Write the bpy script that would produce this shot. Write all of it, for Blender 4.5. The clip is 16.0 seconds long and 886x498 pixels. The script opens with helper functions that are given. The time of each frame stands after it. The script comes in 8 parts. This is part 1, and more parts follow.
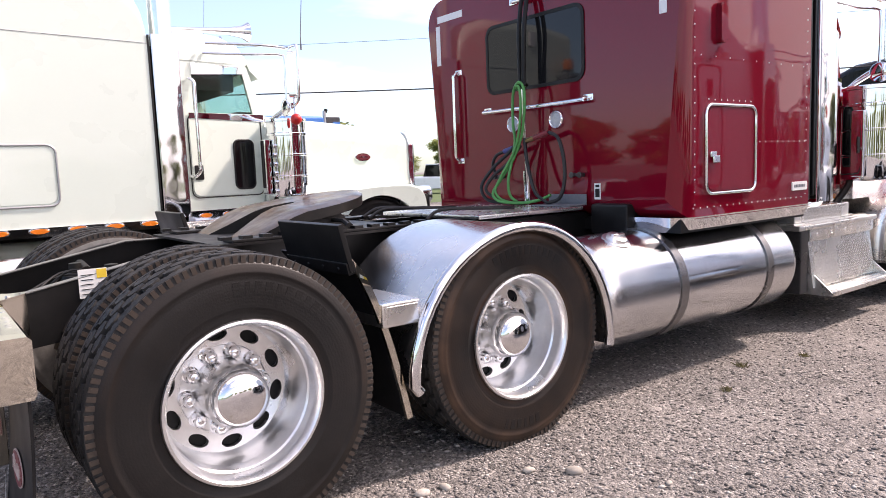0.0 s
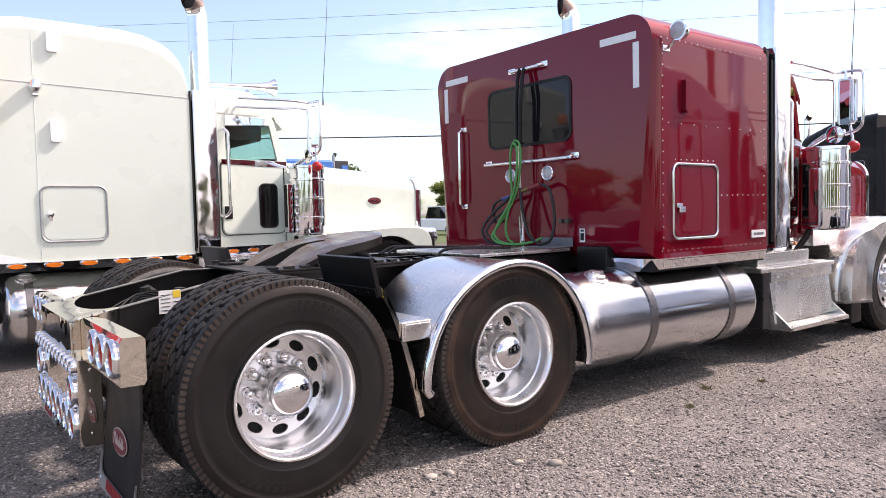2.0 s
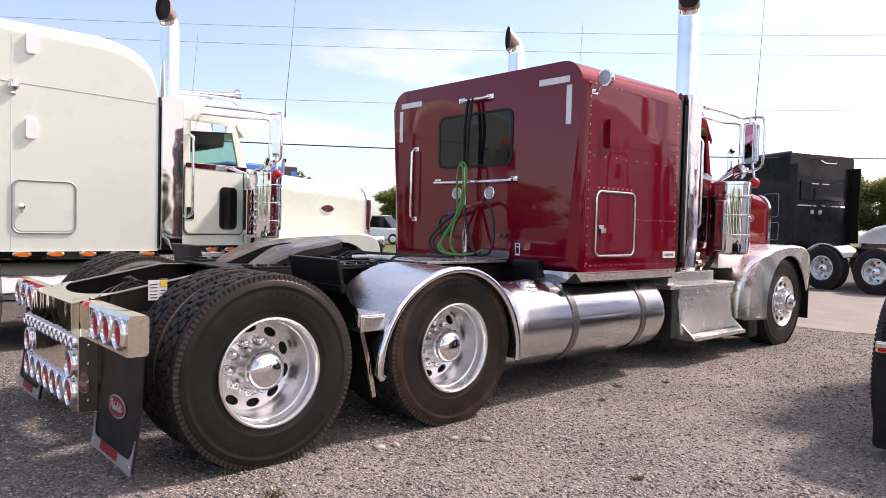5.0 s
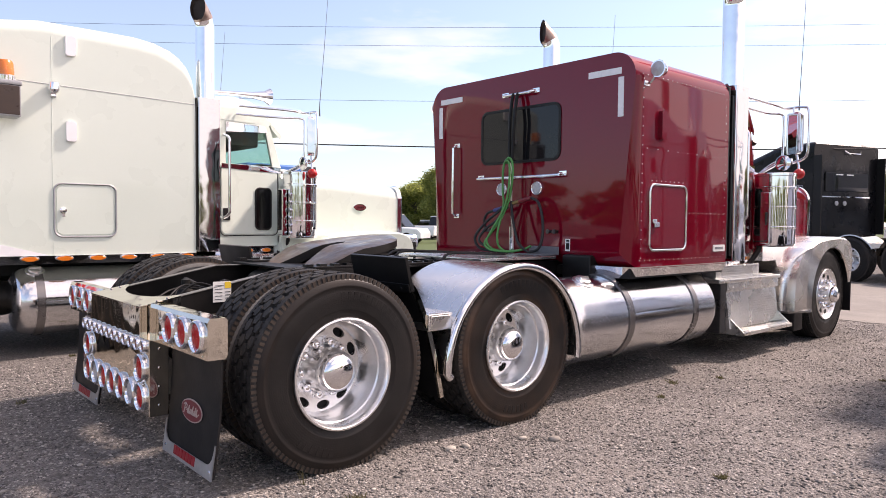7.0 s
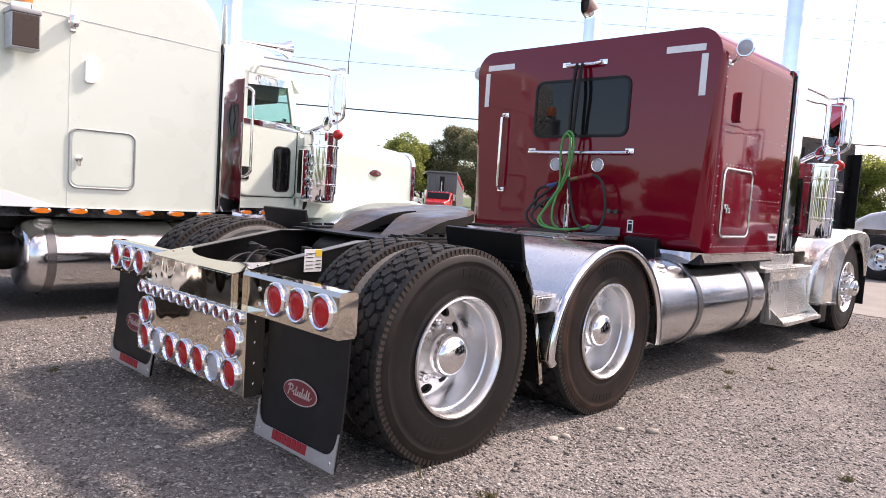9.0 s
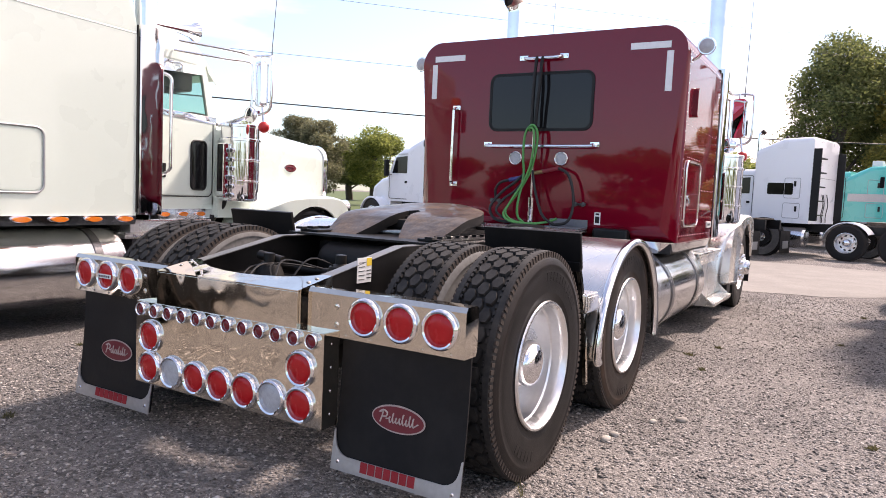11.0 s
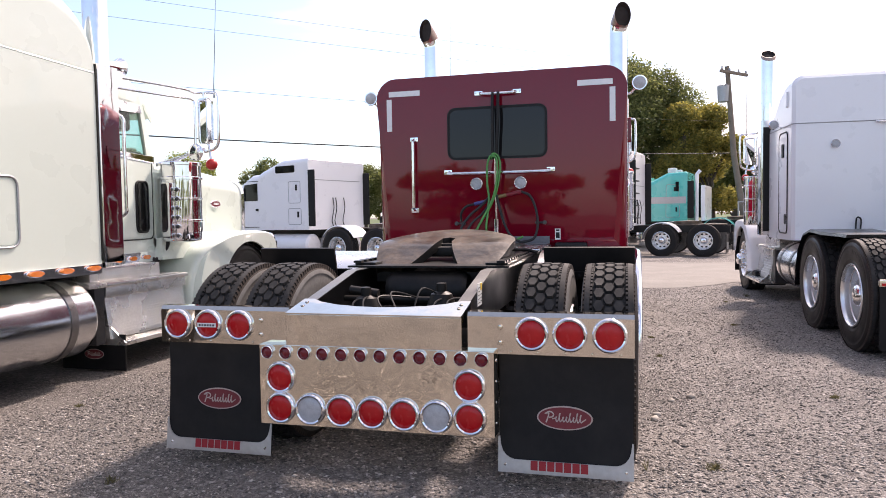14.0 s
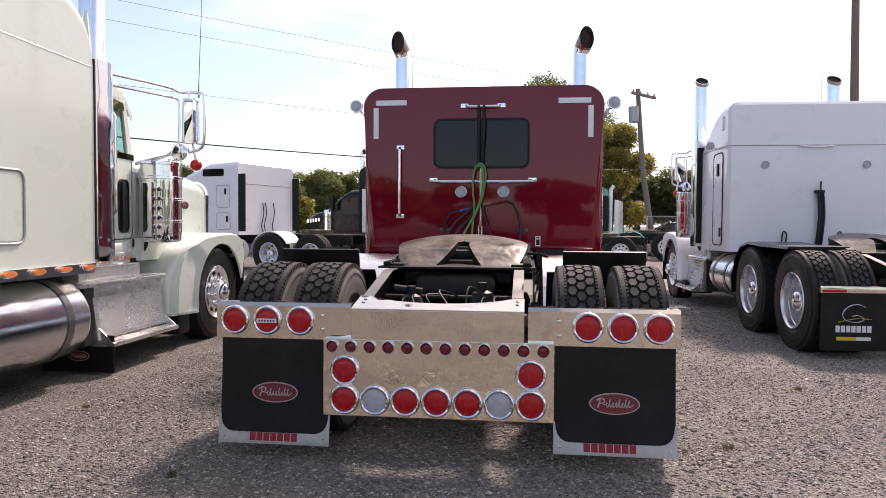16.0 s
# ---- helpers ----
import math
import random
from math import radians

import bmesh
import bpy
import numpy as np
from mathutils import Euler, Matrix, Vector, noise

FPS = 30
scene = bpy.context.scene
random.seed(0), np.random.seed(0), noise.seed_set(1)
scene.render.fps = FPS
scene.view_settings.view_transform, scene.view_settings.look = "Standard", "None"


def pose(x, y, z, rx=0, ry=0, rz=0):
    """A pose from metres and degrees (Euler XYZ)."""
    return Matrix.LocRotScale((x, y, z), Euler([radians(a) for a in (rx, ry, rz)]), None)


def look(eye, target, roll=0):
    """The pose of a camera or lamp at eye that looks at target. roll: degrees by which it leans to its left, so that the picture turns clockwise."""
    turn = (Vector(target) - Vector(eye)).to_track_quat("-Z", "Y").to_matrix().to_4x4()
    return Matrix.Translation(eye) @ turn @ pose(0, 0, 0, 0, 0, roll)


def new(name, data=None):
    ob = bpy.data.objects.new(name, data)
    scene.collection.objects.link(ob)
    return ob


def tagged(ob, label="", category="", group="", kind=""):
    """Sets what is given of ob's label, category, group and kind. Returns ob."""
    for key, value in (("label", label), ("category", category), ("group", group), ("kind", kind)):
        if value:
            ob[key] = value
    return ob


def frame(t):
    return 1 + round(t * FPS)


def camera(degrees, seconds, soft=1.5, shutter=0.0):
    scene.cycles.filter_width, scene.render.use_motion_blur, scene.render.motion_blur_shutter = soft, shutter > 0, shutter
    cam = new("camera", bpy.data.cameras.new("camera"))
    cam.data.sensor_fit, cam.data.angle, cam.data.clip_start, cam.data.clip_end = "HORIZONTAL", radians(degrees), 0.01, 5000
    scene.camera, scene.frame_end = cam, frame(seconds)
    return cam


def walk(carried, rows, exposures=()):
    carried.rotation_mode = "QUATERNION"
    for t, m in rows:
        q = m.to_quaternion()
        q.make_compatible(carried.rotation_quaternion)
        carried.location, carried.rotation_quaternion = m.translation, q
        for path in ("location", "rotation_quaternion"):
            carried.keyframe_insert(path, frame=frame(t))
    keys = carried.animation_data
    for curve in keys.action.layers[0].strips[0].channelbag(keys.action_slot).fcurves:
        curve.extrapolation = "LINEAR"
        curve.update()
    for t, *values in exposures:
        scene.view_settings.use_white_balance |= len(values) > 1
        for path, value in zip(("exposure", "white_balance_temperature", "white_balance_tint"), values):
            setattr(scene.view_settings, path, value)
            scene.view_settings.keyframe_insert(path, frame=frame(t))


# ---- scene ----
cam = camera(64.7, 16.0, soft=0.9)
METRES, EYE, TILT, LEAN, TURN = 6.582, 1.31, 0.574, -0.782, -37.0
ROWS = [
    (0.0, 0.0, 0.0, 0.0, -0.37, -6.93, 3.04),
    (0.5, -0.0043, -0.0273, 0.0028, -0.28, -7.06, 3.14),
    (1.0, -0.0171, -0.0592, 0.0047, -2.37, -5.4, 3.26),
    (1.5, -0.016, -0.0831, 0.0065, -3.93, -4.09, 2.73),
    (2.0, -0.0069, -0.1105, 0.0044, -0.27, -3.51, 2.08),
    (2.5, -0.0141, -0.1368, 0.0059, 4.06, -3.85, 1.91),
    (3.0, -0.0229, -0.1646, 0.0048, -0.47, -4.55, 1.16),
    (3.5, -0.0218, -0.1774, 0.0066, -4.15, -4.22, 0.03),
    (4.0, -0.0116, -0.197, 0.0052, -3.98, -2.89, -0.42),
    (4.2, -0.0096, -0.2022, 0.0051, -3.89, -3.05, -0.57),
    (6.3, -0.0534, -0.2178, 0.0114, -7.17, -1.9, -1.06),
    (6.5, -0.0583, -0.215, 0.0099, -6.96, -2.0, -1.14),
    (7.0, -0.0736, -0.1936, 0.0052, -4.39, -2.85, 0.19),
    (7.5, -0.0978, -0.1627, 0.0, -0.38, -2.35, 0.33),
    (8.0, -0.129, -0.1488, -0.0016, -0.55, -3.69, -1.89),
    (8.5, -0.17, -0.1465, 0.0038, -3.71, -5.38, -3.1),
    (9.0, -0.2042, -0.1292, 0.0018, -8.45, -5.12, -3.06),
    (9.5, -0.2449, -0.0955, -0.0011, -13.17, -1.29, -2.11),
    (9.7, -0.2596, -0.0884, -0.0024, -14.06, -1.9, -2.02),
    (11.8, -0.4298, -0.041, 0.0065, -27.46, -4.43, -1.96),
    (12.0, -0.4466, -0.0419, 0.0079, -28.64, -3.68, -1.64),
    (12.5, -0.4842, -0.0383, 0.0111, -31.71, -2.99, -0.24),
    (13.0, -0.5197, -0.0163, 0.0067, -32.6, -2.77, 0.51),
    (13.5, -0.5523, 0.0052, 0.0076, -35.09, -3.7, 1.46),
    (14.0, -0.5945, 0.0122, 0.0104, -38.3, -3.64, 1.16),
    (14.5, -0.6271, 0.0178, 0.0116, -41.36, -2.68, 1.11),
    (15.0, -0.6598, 0.0358, 0.0097, -42.46, -1.15, 0.5),
    (15.5, -0.686, 0.0533, 0.0076, -44.71, -0.99, 0.46),
    (16.0, -0.7132, 0.0655, 0.0065, -46.21, -2.91, -0.18),
]
walk(cam, [(t, pose(0, 0, EYE, TILT, LEAN, TURN) @ pose(METRES * x, METRES * y, METRES * z, 90 + pitch, roll, yaw)) for t, x, y, z, yaw, pitch, roll in ROWS],
     [(0.0, 1.19, 7150, 27), (1.5, 1.09, 7150, 27), (6.5, 0.86, 7450, 29), (9.0, 1.12, 7250, 27), (12.0, 1.12, 7350, 27), (14.0, 1.01, 7350, 27), (16.0, 0.69, 7400, 28)])

# ---- sky, sun and exposure ----
SUN_EL, SUN_AZ = 46.0, -16.0        # height, and turn from +x towards +y, in degrees
sun_way = Vector((math.cos(radians(SUN_EL)) * math.cos(radians(SUN_AZ)),
                  math.cos(radians(SUN_EL)) * math.sin(radians(SUN_AZ)), math.sin(radians(SUN_EL))))
world = bpy.data.worlds.new("sky")
scene.world = world
world.use_nodes = True
wn, wl = world.node_tree.nodes, world.node_tree.links
wn.clear()
w_out = wn.new("ShaderNodeOutputWorld")
w_bg = wn.new("ShaderNodeBackground")
w_sky = wn.new("ShaderNodeTexSky")
w_sky.sky_type = "NISHITA"
w_sky.sun_disc = False
w_sky.sun_elevation = radians(SUN_EL)
w_sky.sun_rotation = radians(90 - SUN_AZ)
w_sky.air_density, w_sky.dust_density, w_sky.ozone_density = 1.0, 1.2, 1.4
w_co = wn.new("ShaderNodeTexCoord")
w_map = wn.new("ShaderNodeMapping")
w_map.inputs["Scale"].default_value = (1.0, 1.0, 4.2)
w_noise = wn.new("ShaderNodeTexNoise")
w_noise.inputs["Scale"].default_value = 1.7
w_noise.inputs["Detail"].default_value = 8.0
w_noise.inputs["Roughness"].default_value = 0.52
w_ramp = wn.new("ShaderNodeValToRGB")
w_ramp.color_ramp.elements[0].position, w_ramp.color_ramp.elements[1].position = 0.545, 0.76
w_ramp.color_ramp.elements[0].color = (0.12, 0.12, 0.12, 1)     # thin haze everywhere
w_mix = wn.new("ShaderNodeMix")
w_mix.data_type = "RGBA"
w_mix.inputs["B"].default_value = (10.6, 10.7, 11.0, 1)     # sunlit cloud
wl.new(w_co.outputs["Generated"], w_map.inputs["Vector"])
wl.new(w_map.outputs["Vector"], w_noise.inputs["Vector"])
w_way = wn.new("ShaderNodeVectorMath")              # cloud thickens towards the sun's side
w_way.operation = "DOT_PRODUCT"
w_way.inputs[1].default_value = (0.155, -0.165, 0.13)
w_add = wn.new("ShaderNodeMath")
w_add.operation = "ADD"
wl.new(w_co.outputs["Generated"], w_way.inputs[0])
wl.new(w_way.outputs["Value"], w_add.inputs[0])
wl.new(w_noise.outputs["Fac"], w_add.inputs[1])
wl.new(w_add.outputs[0], w_ramp.inputs["Fac"])
wl.new(w_ramp.outputs["Color"], w_mix.inputs["Factor"])
w_gain = wn.new("ShaderNodeVectorMath")
w_gain.operation = "MULTIPLY"
w_gain.inputs[1].default_value = (1.25, 1.60, 1.76)
wl.new(w_sky.outputs["Color"], w_gain.inputs[0])
wl.new(w_gain.outputs["Vector"], w_mix.inputs["A"])
wl.new(w_mix.outputs["Result"], w_bg.inputs["Color"])
w_bg.inputs["Strength"].default_value = 0.074
wl.new(w_bg.outputs["Background"], w_out.inputs["Surface"])

sun_data = bpy.data.lights.new("sun", "SUN")
sun_data.energy, sun_data.angle, sun_data.color = 3.0, radians(5.0), (1.0, 0.955, 0.89)
sun = new("sun", sun_data)
sun.matrix_world = look(sun_way * 50, (0, 0, 0))

Y0 = 3.627            # the red truck's centre line

# ---- materials ----
def material(name, base, rough=0.5, metal=0.0, coat=0.0, bump=0.0, bump_scale=60.0, vary=0.12, vary_scale=3.0,
             dirt=0.0, dirt_colour=(0.16, 0.13, 0.10), dirt_scale=5.0, wave=0.0, wave_scale=2.0, rough_vary=0.08,
             emit=None, spec=0.5, transmission=0.0, random_tone=0.0):
    """A Principled material with tone varied at two scales, optional dust, fine relief and slow waviness."""
    m = bpy.data.materials.new(name)
    m.use_nodes = True
    n, l = m.node_tree.nodes, m.node_tree.links
    p = n["Principled BSDF"]
    co = n.new("ShaderNodeTexCoord")
    big, fine = n.new("ShaderNodeTexNoise"), n.new("ShaderNodeTexNoise")
    big.inputs["Scale"].default_value, big.inputs["Detail"].default_value = vary_scale, 5
    fine.inputs["Scale"].default_value, fine.inputs["Detail"].default_value = vary_scale * 14, 4
    for t in (big, fine):
        l.new(co.outputs["Object"], t.inputs["Vector"])
    add = n.new("ShaderNodeMath")
    add.operation = "ADD"
    l.new(big.outputs["Fac"], add.inputs[0])
    l.new(fine.outputs["Fac"], add.inputs[1])
    tone = n.new("ShaderNodeMapRange")
    tone.inputs["From Min"].default_value, tone.inputs["From Max"].default_value = 0.6, 1.4
    tone.inputs["To Min"].default_value, tone.inputs["To Max"].default_value = 1 - vary, 1 + vary
    l.new(add.outputs[0], tone.inputs["Value"])
    mul = n.new("ShaderNodeVectorMath")
    mul.operation = "SCALE"
    mul.inputs[0].default_value = base
    l.new(tone.outputs["Result"], mul.inputs["Scale"])
    colour = mul.outputs["Vector"]
    if random_tone:
        info = n.new("ShaderNodeObjectInfo")
        rr = n.new("ShaderNodeMapRange")
        rr.inputs["To Min"].default_value, rr.inputs["To Max"].default_value = 1 - random_tone, 1 + random_tone
        l.new(info.outputs["Random"], rr.inputs["Value"])
        mul2 = n.new("ShaderNodeVectorMath")
        mul2.operation = "SCALE"
        l.new(colour, mul2.inputs[0])
        l.new(rr.outputs["Result"], mul2.inputs["Scale"])
        colour = mul2.outputs["Vector"]
    if dirt:
        dn = n.new("ShaderNodeTexNoise")
        dn.inputs["Scale"].default_value, dn.inputs["Detail"].default_value, dn.inputs["Roughness"].default_value = dirt_scale, 8, 0.65
        l.new(co.outputs["Object"], dn.inputs["Vector"])
        dr = n.new("ShaderNodeMapRange")
        dr.inputs["From Min"].default_value, dr.inputs["From Max"].default_value = 0.42, 0.72
        dr.inputs["To Max"].default_value = dirt
        l.new(dn.outputs["Fac"], dr.inputs["Value"])
        mx = n.new("ShaderNodeMix")
        mx.data_type = "RGBA"
        mx.inputs["B"].default_value = (*dirt_colour, 1)
        l.new(dr.outputs["Result"], mx.inputs["Factor"])
        l.new(colour, mx.inputs["A"])
        colour = mx.outputs["Result"]
    l.new(colour, p.inputs["Base Color"])
    rv = n.new("ShaderNodeMapRange")
    rv.inputs["From Min"].default_value, rv.inputs["From Max"].default_value = 0.35, 0.65
    rv.inputs["To Min"].default_value, rv.inputs["To Max"].default_value = max(0.01, rough - rough_vary), min(1, rough + rough_vary)
    l.new(big.outputs["Fac"], rv.inputs["Value"])
    l.new(rv.outputs["Result"], p.inputs["Roughness"])
    p.inputs["Metallic"].default_value = metal
    p.inputs["Specular IOR Level"].default_value = spec
    p.inputs["Coat Weight"].default_value, p.inputs["Coat Roughness"].default_value = coat, 0.03
    p.inputs["Transmission Weight"].default_value = transmission
    if bump or wave:
        normal = None
        for strength, scale, dist in ((wave, wave_scale, 0.05), (bump, bump_scale, 0.004)):
            if not strength:
                continue
            bn = n.new("ShaderNodeTexNoise")
            bn.inputs["Scale"].default_value, bn.inputs["Detail"].default_value = scale, 2 if scale < 10 else 6
            l.new(co.outputs["Object"], bn.inputs["Vector"])
            b = n.new("ShaderNodeBump")
            b.inputs["Strength"].default_value, b.inputs["Distance"].default_value = strength, dist
            l.new(bn.outputs["Fac"], b.inputs["Height"])
            if normal:
                l.new(normal, b.inputs["Normal"])
            normal = b.outputs["Normal"]
        l.new(normal, p.inputs["Normal"])
        l.new(normal, p.inputs["Coat Normal"])
    if emit:
        p.inputs["Emission Color"].default_value, p.inputs["Emission Strength"].default_value = (*emit[:3], 1), emit[3]
    return m


M_RED = material("red_paint", (0.170, 0.0035, 0.014), 0.45, metal=0.15, spec=0.0, coat=0.85, vary=0.05, wave=0.05, wave_scale=1.3, rough_vary=0.05)
M_CREAM = material("cream_paint", (0.715, 0.80, 0.715), 0.30, coat=0.7, vary=0.012, wave=0.04, wave_scale=1.5, rough_vary=0.05)
M_WHITE = material("white_paint", (0.91, 0.915, 0.935), 0.32, coat=0.6, vary=0.012, wave=0.05, wave_scale=1.5, rough_vary=0.05)
M_BLACK = material("black_paint", (0.006, 0.006, 0.007), 0.3, spec=0.2, coat=0.16, vary=0.1, wave=0.05)
M_TEAL = material("teal_paint", (0.05, 0.52, 0.47), 0.3, coat=0.6, vary=0.06)
M_REDTRUCK = material("bright_red_paint", (0.55, 0.02, 0.03), 0.3, coat=0.6, vary=0.06)
M_GREYSTEEL = material("grey_steel", (0.16, 0.17, 0.19), 0.5, metal=0.2, vary=0.15, dirt=0.25)
M_DARKSTEEL = material("dark_burnished_steel", (0.075, 0.075, 0.08), 0.34, metal=0.7, vary=0.2, dirt=0.2)
M_CHROME = material("chrome", (0.86, 0.86, 0.875), 0.045, metal=1.0, vary=0.03, wave=0.10, wave_scale=3.0, rough_vary=0.03)
M_STAINLESS = material("stainless", (0.76, 0.70, 0.60), 0.055, metal=1.0, vary=0.06, wave=0.30, wave_scale=2.2, rough_vary=0.05,
                       dirt=0.12, dirt_colour=(0.35, 0.31, 0.25), dirt_scale=9)
M_FENDER = material("fender_stainless", (0.90, 0.875, 0.84), 0.26, metal=1.0, vary=0.05, wave=0.035, wave_scale=1.6, rough_vary=0.05, dirt=0.1, dirt_colour=(0.40, 0.36, 0.30), dirt_scale=9)
M_BROWNLENS = material("brown_lens", (0.050, 0.030, 0.022), 0.35, vary=0.3, vary_scale=12)
M_ALU = material("polished_aluminium", (0.90, 0.90, 0.90), 0.31, metal=1.0, vary=0.06, rough_vary=0.07, bump=0.03, bump_scale=90)
M_TANK = material("tank_aluminium", (0.74, 0.74, 0.75), 0.19, metal=1.0, vary=0.07, rough_vary=0.07, wave=0.05, wave_scale=3)
M_STEP = material("step_aluminium", (0.82, 0.81, 0.78), 0.27, metal=0.92, vary=0.12, dirt=0.2, dirt_colour=(0.42, 0.38, 0.31), bump=0.1, bump_scale=80)


def sidewall_material(name, rust, grey=0.0):
    """Tyre rubber with moulded rings, dust, and rust rings where bead and shoulder hold water."""
    m = material(name, (0.0078, 0.0074, 0.0075), 0.50, spec=0.30, vary=0.22, dirt=0.18 + grey, dirt_colour=(0.028, 0.023, 0.020), dirt_scale=5, rough_vary=0.12)
    n, l = m.node_tree.nodes, m.node_tree.links
    p = n["Principled BSDF"]
    colour = p.inputs["Base Color"].links[0].from_socket
    co = n.new("ShaderNodeTexCoord")
    sep = n.new("ShaderNodeSeparateXYZ")
    l.new(co.outputs["Object"], sep.inputs[0])
    flat = n.new("ShaderNodeCombineXYZ")
    l.new(sep.outputs["X"], flat.inputs["X"])
    l.new(sep.outputs["Z"], flat.inputs["Y"])
    rad = n.new("ShaderNodeVectorMath")
    rad.operation = "LENGTH"
    l.new(flat.outputs[0], rad.inputs[0])
    ring = n.new("ShaderNodeValToRGB")                  # rust by radius
    for e, (pos, v) in zip((ring.color_ramp.elements[0], ring.color_ramp.elements[1]), ((0.29, 1.0), (0.325, 0.28))):
        e.position, e.color = pos, (v, v, v, 1)
    for pos, v in ((0.36, 0.12), (0.45, 0.20), (0.485, 0.75), (0.50, 0.45), (0.53, 0.7)):
        e = ring.color_ramp.elements.new(pos)
        e.color = (v, v, v, 1)
    l.new(rad.outputs["Value"], ring.inputs["Fac"])
    cloud = n.new("ShaderNodeTexNoise")
    cloud.inputs["Scale"].default_value, cloud.inputs["Detail"].default_value = 4.0, 6
    l.new(co.outputs["Object"], cloud.inputs["Vector"])
    amount = n.new("ShaderNodeMapRange")
    amount.inputs["From Min"].default_value, amount.inputs["From Max"].default_value, amount.inputs["To Max"].default_value = 0.32, 0.62, rust
    l.new(cloud.outputs["Fac"], amount.inputs["Value"])
    mul = n.new("ShaderNodeMath")
    mul.operation = "MULTIPLY"
    l.new(ring.outputs["Color"], mul.inputs[0])
    l.new(amount.outputs["Result"], mul.inputs[1])
    mix = n.new("ShaderNodeMix")
    mix.data_type = "RGBA"
    mix.inputs["B"].default_value = (0.135, 0.075, 0.045, 1)
    l.new(mul.outputs[0], mix.inputs["Factor"])
    l.new(colour, mix.inputs["A"])
    l.new(mix.outputs["Result"], p.inputs["Base Color"])
    wave = n.new("ShaderNodeMath")                      # fine moulded circles
    wave.operation = "SINE"
    scale = n.new("ShaderNodeMath")
    scale.operation = "MULTIPLY"
    scale.inputs[1].default_value = 520.0
    l.new(rad.outputs["Value"], scale.inputs[0])
    l.new(scale.outputs[0], wave.inputs[0])
    grain = n.new("ShaderNodeTexNoise")
    grain.inputs["Scale"].default_value = 140.0
    l.new(co.outputs["Object"], grain.inputs["Vector"])
    mad = n.new("ShaderNodeMath")
    mad.operation = "MULTIPLY_ADD"
    mad.inputs[1].default_value = 0.07
    l.new(wave.outputs[0], mad.inputs[0])
    l.new(grain.outputs["Fac"], mad.inputs[2])
    b = n.new("ShaderNodeBump")
    b.inputs["Strength"].default_value, b.inputs["Distance"].default_value = 0.16, 0.004
    l.new(mad.outputs[0], b.inputs["Height"])
    l.new(b.outputs["Normal"], p.inputs["Normal"])
    return m


M_RUBBER = sidewall_material("tyre_rubber", 0.14)
M_RUSTY = sidewall_material("rust_stained_rubber", 0.85)
M_TREAD = material("tread_rubber", (0.019, 0.019, 0.0195), 0.75, spec=0.3, vary=0.25, dirt=0.7, dirt_colour=(0.062, 0.058, 0.053), dirt_scale=14, bump=0.25, bump_scale=100)
M_WORN = material("worn_tread_edge", (0.038, 0.026, 0.019), 0.85, vary=0.35, dirt=0.6, dirt_colour=(0.030, 0.025, 0.022), dirt_scale=18, bump=0.2)
M_DUSTY = material("dusty_sidewall", (0.175, 0.171, 0.162), 0.8, vary=0.3, dirt=0.5, dirt_colour=(0.07, 0.065, 0.06), dirt_scale=7, bump=0.15, bump_scale=110)
M_STRAP = material("dulled_strap_steel", (0.24, 0.23, 0.23), 0.28, metal=0.85, vary=0.15)
M_FLAP = material("mud_flap_rubber", (0.007, 0.007, 0.008), 0.45, spec=0.25, vary=0.2, dirt=0.25, dirt_colour=(0.040, 0.037, 0.034), bump=0.1, bump_scale=70)
M_FRAME = material("black_chassis_paint", (0.006, 0.006, 0.0065), 0.40, spec=0.28, vary=0.3, dirt=0.22, dirt_colour=(0.04, 0.034, 0.029), bump=0.08, bump_scale=50)
M_FRAMEGREY = material("worn_grey_edge", (0.20, 0.195, 0.185), 0.42, metal=0.5, vary=0.2, dirt=0.35, dirt_colour=(0.12, 0.10, 0.08))
M_GREASE = material("greasy_steel", (0.085, 0.055, 0.034), 0.50, spec=0.35, coat=0.35, wave=0.22, wave_scale=7.0, vary=0.6, vary_scale=4.5, dirt=0.85, dirt_colour=(0.012, 0.009, 0.007), dirt_scale=7, bump=0.25, bump_scale=30, rough_vary=0.2)
M_DARK = material("dark_iron", (0.009, 0.0085, 0.008), 0.5, spec=0.3, metal=0.2, vary=0.3, dirt=0.35, dirt_colour=(0.05, 0.04, 0.03))
M_SOOT = material("browned_soot", (0.040, 0.024, 0.019), 0.45, metal=0.6, vary=0.4, vary_scale=12, dirt=0.5, dirt_colour=(0.012, 0.010, 0.010))
M_BORE = material("sooty_bore", (0.020, 0.013, 0.011), 0.8, vary=0.3, vary_scale=20)
M_SHIELD = material("shield_chrome", (0.66, 0.66, 0.665), 0.05, metal=1.0, vary=0.04, wave=0.16, wave_scale=2.2, rough_vary=0.03)
M_BLUED = material("heat_browned_chrome", (0.40, 0.31, 0.27), 0.42, metal=0.9, vary=0.4, vary_scale=14, dirt=0.5, dirt_colour=(0.10, 0.065, 0.05), dirt_scale=16)
M_RECESS = material("recess_shade", (0.012, 0.012, 0.012), 0.8, vary=0.1)
M_LENS = material("red_lamp_lens", (0.50, 0.008, 0.011), 0.22, spec=0.25, coat=0.35, vary=0.12, vary_scale=40, bump=0.12, bump_scale=260)
M_LENSDARK = material("dark_red_lamp_lens", (0.17, 0.006, 0.012), 0.2, spec=0.3, coat=0.5, vary=0.12, vary_scale=60)
M_CLEAR = material("clear_lamp_lens", (0.44, 0.45, 0.47), 0.16, coat=0.8, vary=0.25, vary_scale=30, bump=0.35, bump_scale=150)
